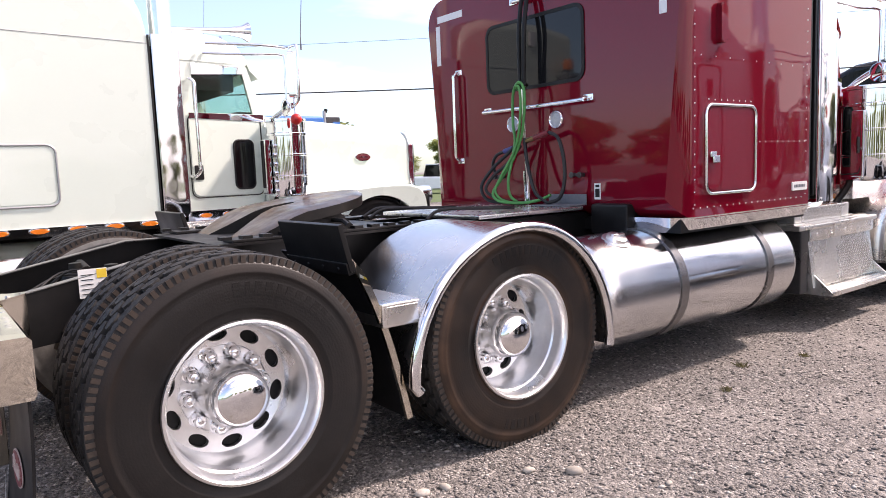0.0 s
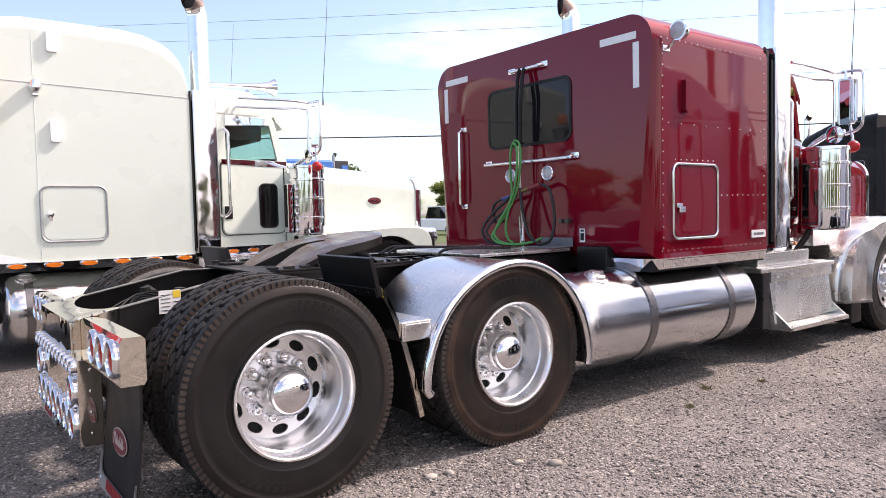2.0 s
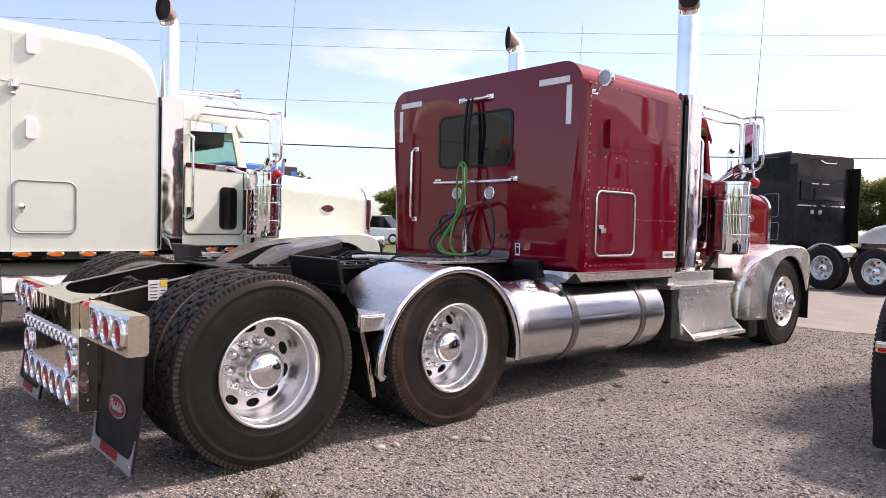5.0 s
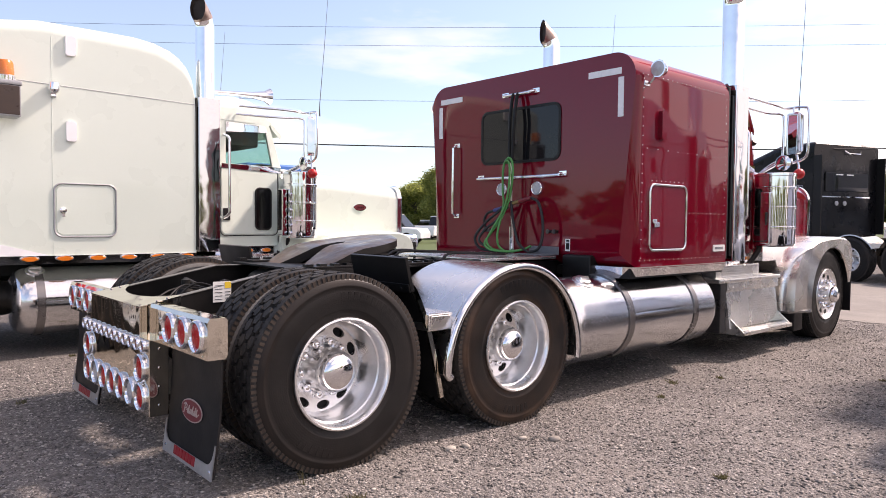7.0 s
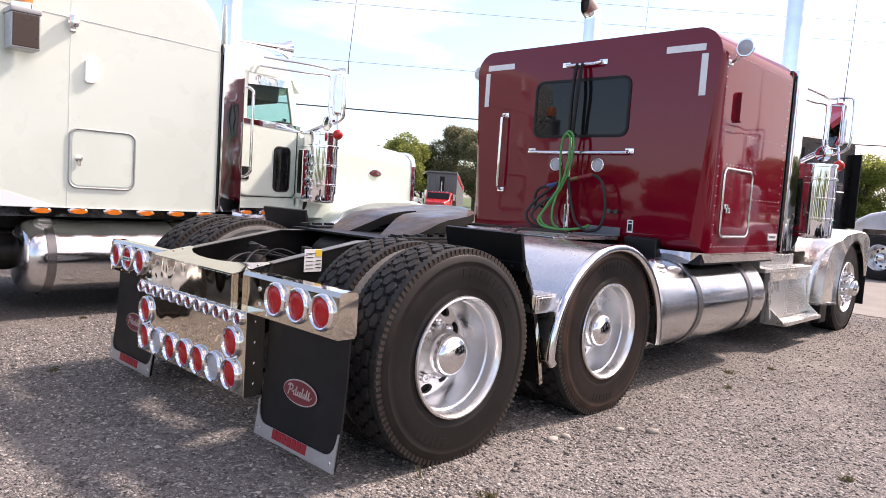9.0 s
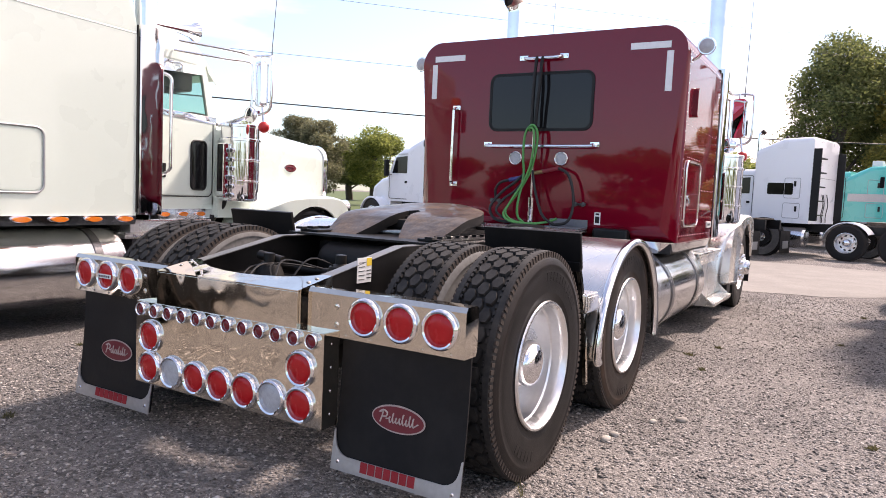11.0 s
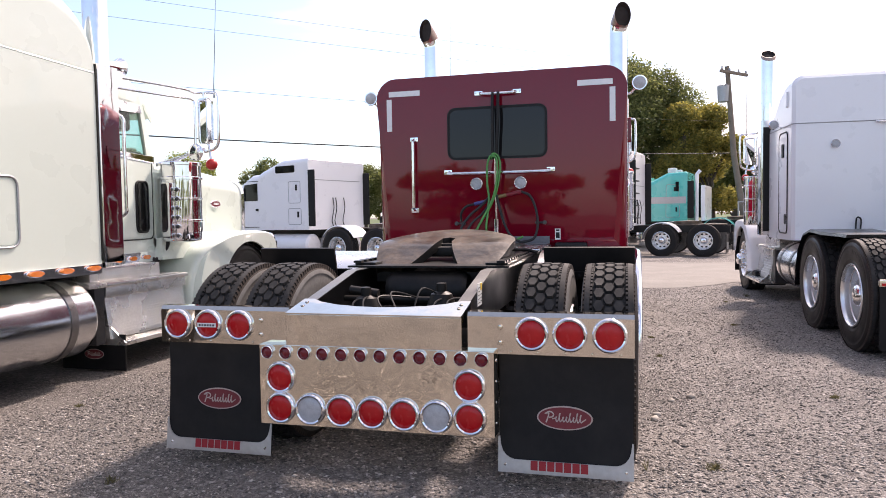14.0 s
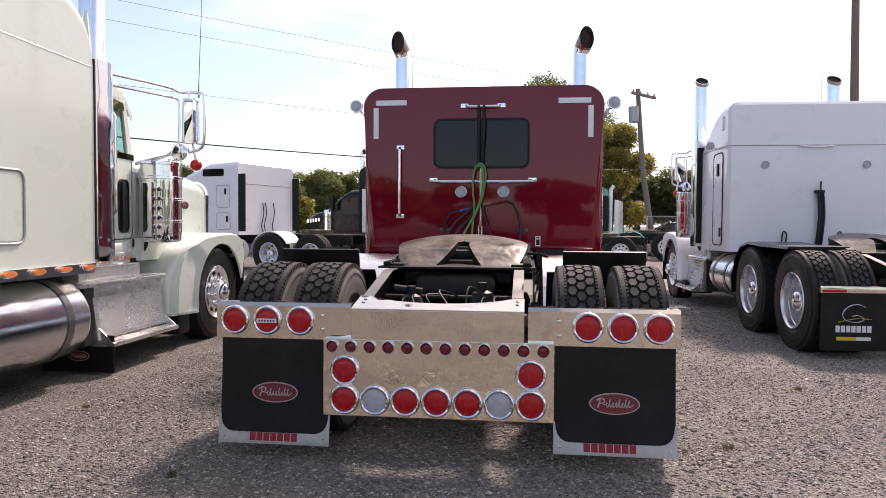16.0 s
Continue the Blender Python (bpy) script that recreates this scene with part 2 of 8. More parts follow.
M_AMBER = material("amber_lens", (0.80, 0.20, 0.02), 0.2, coat=0.8, vary=0.12, vary_scale=30)
M_GLASSTINT = material("tinted_glass", (0.010, 0.010, 0.011), 0.04, spec=0.32, coat=0.0, vary=0.1, rough_vary=0.02)
M_DARKTRIM = material("black_rubber_trim", (0.009, 0.009, 0.009), 0.5, spec=0.3, vary=0.15)
M_TAPE = material("white_reflective_tape", (0.78, 0.79, 0.80), 0.35, vary=0.06, vary_scale=25)
M_GREEN = material("green_hose", (0.055, 0.27, 0.065), 0.42, vary=0.12)
M_BLUE = material("blue_plastic", (0.05, 0.06, 0.22), 0.45)
M_REDPL = material("red_plastic", (0.55, 0.02, 0.02), 0.35, vary=0.06)
M_BRASS = material("dull_brass", (0.30, 0.20, 0.09), 0.4, metal=0.9, vary=0.2)
M_DARKRED = material("dull_red_coupling", (0.20, 0.015, 0.022), 0.4)
M_LABELW = material("white_label", (0.78, 0.78, 0.76), 0.5, vary=0.06, vary_scale=30)
M_YELLOW = material("yellow_label", (0.75, 0.52, 0.04), 0.5)
M_LOGORED = material("emblem_red", (0.17, 0.018, 0.026), 0.4, vary=0.1)
M_NAMERED = material("name_red", (0.33, 0.012, 0.020), 0.45, vary=0.15, vary_scale=20)
M_LOGOPALE = material("emblem_pale", (0.46, 0.37, 0.34), 0.45)
M_SILVERPL = material("brushed_plate", (0.50, 0.50, 0.50), 0.35, metal=0.6, vary=0.12, dirt=0.35, dirt_colour=(0.33, 0.31, 0.28), dirt_scale=10)
M_INTERIOR = material("cab_interior", (0.045, 0.042, 0.04), 0.7, vary=0.2)
M_WOODPOLE = material("weathered_pole", (0.20, 0.165, 0.13), 0.85, vary=0.3, bump=0.4, bump_scale=30)
M_WIRE = material("cable_black", (0.012, 0.012, 0.013), 0.6)
M_GALV = material("galvanised_steel", (0.42, 0.43, 0.44), 0.45, metal=0.7, vary=0.15)
M_BARK = material("bark", (0.10, 0.080, 0.062), 0.9, vary=0.3, bump=0.5, bump_scale=25)


def glass(name, tint):
    m = bpy.data.materials.new(name)
    m.use_nodes = True
    p = m.node_tree.nodes["Principled BSDF"]
    p.inputs["Base Color"].default_value = (*tint, 1)
    p.inputs["Roughness"].default_value, p.inputs["Transmission Weight"].default_value, p.inputs["IOR"].default_value = 0.02, 1.0, 1.25
    return m


M_MIRROR = material("mirror_silver", (0.88, 0.89, 0.90), 0.02, metal=1.0, vary=0.01, rough_vary=0.01)
M_GLASS = glass("green_glass", (0.60, 0.78, 0.72))


def leaf_material(name, dark, light):
    m = bpy.data.materials.new(name)
    m.use_nodes = True
    n, l = m.node_tree.nodes, m.node_tree.links
    p = n["Principled BSDF"]
    geo = n.new("ShaderNodeNewGeometry")
    ramp = n.new("ShaderNodeValToRGB")
    ramp.color_ramp.elements[0].color, ramp.color_ramp.elements[1].color = (*dark, 1), (*light, 1)
    l.new(geo.outputs["Random Per Island"], ramp.inputs["Fac"])
    l.new(ramp.outputs["Color"], p.inputs["Base Color"])
    p.inputs["Roughness"].default_value = 0.6
    p.inputs["Subsurface Weight"].default_value = 0.0
    tr = n.new("ShaderNodeBsdfTranslucent")
    l.new(ramp.outputs["Color"], tr.inputs["Color"])
    mx = n.new("ShaderNodeMixShader")
    mx.inputs["Fac"].default_value = 0.62
    l.new(p.outputs["BSDF"], mx.inputs[1])
    l.new(tr.outputs["BSDF"], mx.inputs[2])
    l.new(mx.outputs["Shader"], n["Material Output"].inputs["Surface"])
    return m


M_LEAF = leaf_material("green_leaves", (0.120, 0.160, 0.042), (0.400, 0.425, 0.115))
M_LEAFOLIVE = leaf_material("olive_leaves", (0.110, 0.115, 0.065), (0.340, 0.330, 0.190))
M_LEAFDARK = leaf_material("dark_green_leaves", (0.080, 0.105, 0.040), (0.250, 0.270, 0.095))
M_LEAFGOLD = leaf_material("turning_leaves", (0.140, 0.155, 0.045), (0.470, 0.390, 0.095))
M_GRASS = leaf_material("grass_blades", (0.080, 0.080, 0.040), (0.200, 0.180, 0.095))


def stone_material():
    m = bpy.data.materials.new("gravel_stones")
    m.use_nodes = True
    n, l = m.node_tree.nodes, m.node_tree.links
    p = n["Principled BSDF"]
    geo = n.new("ShaderNodeNewGeometry")
    ramp = n.new("ShaderNodeValToRGB")
    e = ramp.color_ramp.elements
    e[0].color, e[1].color = (0.070, 0.067, 0.064, 1), (0.58, 0.53, 0.48, 1)
    mid = ramp.color_ramp.elements.new(0.6)
    mid.color = (0.212, 0.193, 0.177, 1)
    l.new(geo.outputs["Random Per Island"], ramp.inputs["Fac"])
    l.new(ramp.outputs["Color"], p.inputs["Base Color"])
    p.inputs["Roughness"].default_value = 0.9
    return m


def ground_material():
    """Crushed stone at three sizes over pale dust, with worn, dusty and darker damp patches."""
    m = bpy.data.materials.new("gravel_ground")
    m.use_nodes = True
    n, l = m.node_tree.nodes, m.node_tree.links
    p = n["Principled BSDF"]
    co = n.new("ShaderNodeTexCoord")

    def cells(scale):
        v = n.new("ShaderNodeTexVoronoi")
        v.inputs["Scale"].default_value = scale
        l.new(co.outputs["Object"], v.inputs["Vector"])
        return v

    def cloud(scale, detail, rough=0.55):
        t = n.new("ShaderNodeTexNoise")
        t.inputs["Scale"].default_value, t.inputs["Detail"].default_value, t.inputs["Roughness"].default_value = scale, detail, rough
        l.new(co.outputs["Object"], t.inputs["Vector"])
        return t

    def span(source, a, b, lo, hi):
        r = n.new("ShaderNodeMapRange")
        for key, v in (("From Min", a), ("From Max", b), ("To Min", lo), ("To Max", hi)):
            r.inputs[key].default_value = v
        l.new(source, r.inputs["Value"])
        return r.outputs["Result"]

    def blend(fac, a, b, kind="MIX"):
        x = n.new("ShaderNodeMix")
        x.data_type, x.blend_type = "RGBA", kind
        for key, v in (("A", a), ("B", b)):
            if isinstance(v, tuple):
                x.inputs[key].default_value = (*v, 1)
            else:
                l.new(v, x.inputs[key])
        if isinstance(fac, float):
            x.inputs["Factor"].default_value = fac
        else:
            l.new(fac, x.inputs["Factor"])
        return x.outputs["Result"]

    big, mid, small = cells(48), cells(95), cells(210)
    tones = []
    for v in (big, mid, small):
        bw = n.new("ShaderNodeRGBToBW")
        l.new(v.outputs["Color"], bw.inputs["Color"])
        ramp = n.new("ShaderNodeValToRGB")
        e = ramp.color_ramp.elements
        e[0].color, e[1].color = (0.052, 0.050, 0.049, 1), (0.63, 0.588, 0.550, 1)
        ramp.color_ramp.elements.new(0.55).color = (0.197, 0.183, 0.172, 1)
        l.new(bw.outputs["Val"], ramp.inputs["Fac"])
        tones.append(ramp.outputs["Color"])
    mixer, dusty, damp, broad = cloud(6.0, 5), cloud(1.1, 9, 0.62), cloud(0.55, 7, 0.6), cloud(0.17, 4)
    stones = blend(span(mixer.outputs["Fac"], 0.40, 0.60, 0.0, 1.0), tones[1], tones[0])
    stones = blend(span(cloud(14.0, 4).outputs["Fac"], 0.45, 0.60, 0.0, 0.85), stones, tones[2])
    cover = span(dusty.outputs["Fac"], 0.42, 0.70, 0.04, 0.58)
    colour = blend(cover, stones, (0.232, 0.214, 0.198))
    colour = blend(span(damp.outputs["Fac"], 0.52, 0.70, 0.0, 0.55), colour, (0.62, 0.60, 0.58), "MULTIPLY")
    colour = blend(span(broad.outputs["Fac"], 0.42, 0.60, 0.0, 0.45), colour, (1.12, 1.11, 1.10), "MULTIPLY")
    # light put into the colour: dimmer between the trucks, brighter in the open lane
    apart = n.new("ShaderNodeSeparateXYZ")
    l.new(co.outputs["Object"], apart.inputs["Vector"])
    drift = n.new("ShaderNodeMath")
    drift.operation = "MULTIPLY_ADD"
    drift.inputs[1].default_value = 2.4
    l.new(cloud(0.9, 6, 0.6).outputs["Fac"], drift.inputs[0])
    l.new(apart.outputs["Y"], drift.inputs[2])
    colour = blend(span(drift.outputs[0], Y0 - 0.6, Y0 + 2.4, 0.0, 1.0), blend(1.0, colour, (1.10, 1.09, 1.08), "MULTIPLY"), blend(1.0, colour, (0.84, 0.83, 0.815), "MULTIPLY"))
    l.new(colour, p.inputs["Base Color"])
    p.inputs["Roughness"].default_value, p.inputs["Specular IOR Level"].default_value = 0.95, 0.25
    height = None
    for v, k in ((big, 1.0), (mid, 0.6), (small, 0.35)):
        sc = n.new("ShaderNodeMath")
        sc.operation = "MULTIPLY_ADD"
        sc.inputs[1].default_value = k
        l.new(v.outputs["Distance"], sc.inputs[0])
        if height is not None:
            l.new(height, sc.inputs[2])
        else:
            sc.inputs[2].default_value = 0.0
        height = sc.outputs[0]
    b = n.new("ShaderNodeBump")
    b.inputs["Distance"].default_value, b.invert = 0.020, True
    l.new(span(cover, 0.04, 0.66, 0.95, 0.35), b.inputs["Strength"])
    l.new(height, b.inputs["Height"])
    l.new(b.outputs["Normal"], p.inputs["Normal"])
    return m


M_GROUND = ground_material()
M_STONES = stone_material()
M_ROAD = material("sandy_road", (0.255, 0.235, 0.21), 0.95, vary=0.22, vary_scale=1.6, dirt=0.6, dirt_colour=(0.17, 0.155, 0.14), dirt_scale=1.4, bump=0.8, bump_scale=28)
M_LAWN = material("far_lawn", (0.075, 0.11, 0.03), 0.95, vary=0.3, vary_scale=0.8, bump=0.6, bump_scale=30)
M_ROCK = material("pale_stone", (0.42, 0.38, 0.33), 0.85, vary=0.2, vary_scale=14, bump=0.4, bump_scale=60, random_tone=0.35)

# ---- shaping helpers ----
def flatten_normals(me, angle):
    """Corner normals weighted by face area, so that a flat panel stays flat beside its rounded edge."""
    n = len(me.polygons)
    if n > 2500 or n < 3:
        return
    area = [p.area for p in me.polygons]
    if max(area) < 6 * sorted(area)[n // 2]:
        return
    normal = [p.normal.copy() for p in me.polygons]
    loops = [lp.vertex_index for lp in me.loops]
    round_v = {}
    for p in me.polygons:
        for v in p.vertices:
            round_v.setdefault(v, []).append(p.index)
    limit = math.cos(radians(angle))
    out = [None] * len(loops)
    for p in me.polygons:
        a = normal[p.index]
        for li in p.loop_indices:
            total = Vector((0, 0, 0))
            for q in round_v[loops[li]]:
                if a.dot(normal[q]) > limit:
                    total += normal[q] * area[q]
            out[li] = total.normalized() if total.length > 1e-12 else a
    me.normals_split_custom_set(out)


def mesh_of(name, bm, mats, angle=38):
    if not isinstance(mats, (list, tuple)):
        mats = [mats]
    bmesh.ops.recalc_face_normals(bm, faces=bm.faces[:])
    me = bpy.data.meshes.new(name)
    bm.to_mesh(me)
    bm.free()
    for m in mats:
        me.materials.append(m)
    me.polygons.foreach_set("use_smooth", [True] * len(me.polygons))
    me.set_sharp_from_angle(angle=radians(angle))
    flatten_normals(me, angle)
    return me


def part(name, bm, mats, parent, label="", angle=38):
    """One mesh object under a thing or a part."""
    ob = new(name, mesh_of(name, bm, mats, angle))
    ob.parent = parent
    if label:
        ob["label"] = label
    return ob


def piece(name, me, parent, m=None, label=""):
    """An object on shared mesh data."""
    ob = new(name, me)
    ob.parent = parent
    if m is not None:
        ob.matrix_basis = m
    if label:
        ob["label"] = label
    return ob


def thing(name, at, label, category, group="", kind=""):
    ob = new(name)
    ob.matrix_basis = at
    return tagged(ob, label, category, group, kind)


def setmat(faces, mi):
    for f in faces:
        f.material_index = mi


def box(bm, x0, x1, y0, y1, z0, z1, bev=0.0, seg=2, mi=0, m=None):
    r = bmesh.ops.create_cube(bm, size=1)
    vs = r["verts"]
    for v in vs:
        v.co = Vector((x0 + (v.co.x + 0.5) * (x1 - x0), y0 + (v.co.y + 0.5) * (y1 - y0), z0 + (v.co.z + 0.5) * (z1 - z0)))
    faces = {f for v in vs for f in v.link_faces}
    setmat(faces, mi)
    if bev:
        es = list({e for v in vs for e in v.link_edges})
        g = bmesh.ops.bevel(bm, geom=es, offset=bev, segments=seg, profile=0.5, affect="EDGES")
        setmat(g["faces"], mi)
        vs = list({v for f in g["faces"] for v in f.verts} | {v for v in vs if v.is_valid})
    if m is not None:
        bmesh.ops.transform(bm, matrix=m, verts=vs)
    return vs


AX = {"x": lambda p, a: (a, p[0], p[1]), "y": lambda p, a: (p[0], a, p[1]), "z": lambda p, a: (p[0], p[1], a)}


def prism(bm, pts, axis, a, b, mi=0, bev_a=0.0, bev_b=0.0, seg=4):
    """A polygon pushed along an axis from a to b; the edges of either end may be rounded."""
    va = [bm.verts.new(AX[axis](p, a)) for p in pts]
    vb = [bm.verts.new(AX[axis](p, b)) for p in pts]
    n = len(pts)
    fs = [bm.faces.new(va), bm.faces.new(vb[::-1])]
    for i in range(n):
        fs.append(bm.faces.new((va[i], vb[i], vb[(i + 1) % n], va[(i + 1) % n])))
    setmat(fs, mi)
    for bev, vs in ((bev_a, va), (bev_b, vb)):
        if bev:
            es = [bm.edges.get((vs[i], vs[(i + 1) % n])) for i in range(n)]
            g = bmesh.ops.bevel(bm, geom=[e for e in es if e], offset=bev, segments=seg, profile=0.5, affect="EDGES")
            setmat(g["faces"], mi)


def loft(bm, rings, closed=True, caps=True, mi=0):
    vs = [[bm.verts.new(p) for p in r] for r in rings]
    n = len(rings[0])
    fs = []
    for a, b in zip(vs, vs[1:]):
        for i in range(n if closed else n - 1):
            fs.append(bm.faces.new((a[i], a[(i + 1) % n], b[(i + 1) % n], b[i])))
    if caps and closed:
        fs += [bm.faces.new(vs[0][::-1]), bm.faces.new(vs[-1])]
    setmat(fs, mi)
    return vs


def lathe(bm, prof, c=(0, 0, 0), axis="y", seg=32, mi=0, a0=0.0, a1=360.0, mats=None):
    """A profile of (radius, height) turned round an axis."""
    full = abs(a1 - a0) >= 359.9
    k = seg if full else seg + 1
    rings = []
    for r, h in prof:
        ring = []
        for i in range(k):
            a = radians(a0 + (a1 - a0) * i / seg)
            u, v = r * math.cos(a), r * math.sin(a)
            q = {"y": (u, h, v), "x": (h, u, v), "z": (u, v, h)}[axis]
            ring.append((c[0] + q[0], c[1] + q[1], c[2] + q[2]))
        rings.append(ring)
    vs = []
    for (r, h), ring in zip(prof, rings):
        if r < 1e-6 and full:
            vs.append([bm.verts.new(ring[0])])
        else:
            vs.append([bm.verts.new(p) for p in ring])
    for j, (a, b) in enumerate(zip(vs, vs[1:])):
        for i in range(k if full else k - 1):
            i2 = (i + 1) % k
            if len(a) == 1 and len(b) == 1:
                continue
            if len(a) == 1:
                f = bm.faces.new((a[0], b[i2], b[i]))
            elif len(b) == 1:
                f = bm.faces.new((a[i], a[i2], b[0]))
            else:
                f = bm.faces.new((a[i], a[i2], b[i2], b[i]))
            f.material_index = mats[j] if mats else mi


def smooth_path(pts, n=6, closed=False):
    out, k = [], len(pts)
    P = [Vector(p) for p in pts]
    for i in range(k if closed else k - 1):
        p0 = P[(i - 1) % k] if closed or i > 0 else P[0] * 2 - P[1]
        p1, p2 = P[i], P[(i + 1) % k]
        p3 = P[(i + 2) % k] if closed or i + 2 < k else P[-1] * 2 - P[-2]
        for j in range(n):
            t = j / n
            out.append(0.5 * ((2 * p1) + (p2 - p0) * t + (2 * p0 - 5 * p1 + 4 * p2 - p3) * t * t + (3 * p1 - p0 - 3 * p2 + p3) * t ** 3))
    if not closed:
        out.append(P[-1])
    return out


def tube(bm, pts, r, seg=8, closed=False, mi=0, n=0, flat=1.0):
    """A round bar along points. n: steps between points, to round the way."""
    P = smooth_path(pts, n, closed) if n else [Vector(p) for p in pts]
    k = len(P)
    rings = []
    up = None
    for i, p in enumerate(P):
        a = P[(i - 1) % k] if closed or i else p
        b = P[(i + 1) % k] if closed or i < k - 1 else p
        d = (b - a).normalized()
        if up is None:
            up = Vector((0, 0, 1)) if abs(d.z) < 0.9 else Vector((1, 0, 0))
        s = d.cross(up).normalized()
        up = s.cross(d).normalized()
        rr = float(np.interp(i / max(1, k - 1), np.linspace(0, 1, len(r)), r)) if isinstance(r, (list, tuple)) else r
        rings.append([p + (s * math.cos(2 * math.pi * j / seg) + up * math.sin(2 * math.pi * j / seg) * flat) * rr for j in range(seg)])
    if closed:
        rings.append(rings[0])
    vs = [[bm.verts.new(q) for q in ring] for ring in (rings[:-1] if closed else rings)]
    if closed:
        vs.append(vs[0])
    for a, b in zip(vs, vs[1:]):
        for j in range(seg):
            bm.faces.new((a[j], a[(j + 1) % seg], b[(j + 1) % seg], b[j])).material_index = mi
    if not closed:
        bm.faces.new(vs[0][::-1]).material_index = mi
        bm.faces.new(vs[-1]).material_index = mi


def rrect(x0, x1, z0, z1, r, n=5):
    pts = []
    for cx, cz, a in ((x1 - r, z1 - r, 0), (x0 + r, z1 - r, 90), (x0 + r, z0 + r, 180), (x1 - r, z0 + r, 270)):
        for i in range(n + 1):
            t = radians(a + 90 * i / n)
            pts.append((cx + r * math.cos(t), cz + r * math.sin(t)))
    return pts


def arch(y0, y1, z0, z1, r, n=8):
    """A section with square feet and rounded shoulders."""
    pts = [(y0, z0), (y1, z0)]
    for i in range(n + 1):
        t = radians(90 * i / n)
        pts.append((y1 - r + r * math.cos(t), z1 - r + r * math.sin(t)))
    for i in range(n + 1):
        t = radians(90 + 90 * i / n)
        pts.append((y0 + r + r * math.cos(t), z1 - r + r * math.sin(t)))
    return pts


def ellipse(cx, cz, a, b, n=28):
    return [(cx + a * math.cos(2 * math.pi * i / n), cz + b * math.sin(2 * math.pi * i / n)) for i in range(n)]


def dome(bm, c, r, h, axis="y", seg=16, mi=0, rings=5):
    """A round cap that rises by h (signed) along the axis."""
    prof = [(r * math.cos(radians(90 * i / rings)), h * math.sin(radians(90 * i / rings))) for i in range(rings)] + [(0.0, h)]
    lathe(bm, prof, c, axis, seg, mi)


def lamp_mesh(name, r, lens, axis="x", out=-1, bezel=M_CHROME):
    """A round lamp: bright bezel and domed lens, facing along the axis."""
    bm = bmesh.new()
    b = r * 0.33
    prof = [(r + b, 0.0), (r + b, out * 0.008), (r + b * 0.85, out * 0.017), (r + b * 0.5, out * 0.022), (r + b * 0.15, out * 0.018), (r, out * 0.010), (r * 0.99, out * 0.008)]
    lathe(bm, prof, axis=axis, seg=28)
    prof = [(r * 0.99, out * 0.008), (r * 0.9, out * 0.012), (r * 0.6, out * 0.016), (r * 0.3, out * 0.018), (0, out * 0.0185)]
    lathe(bm, prof, axis=axis, seg=28, mi=1)
    return mesh_of(name, bm, [bezel, lens])


# ---- wheels, turned about y with the outer face towards -y ----
TYRE_R, WHEEL_Z = 0.537, 0.515          # the tyres stand a little into the loose gravel


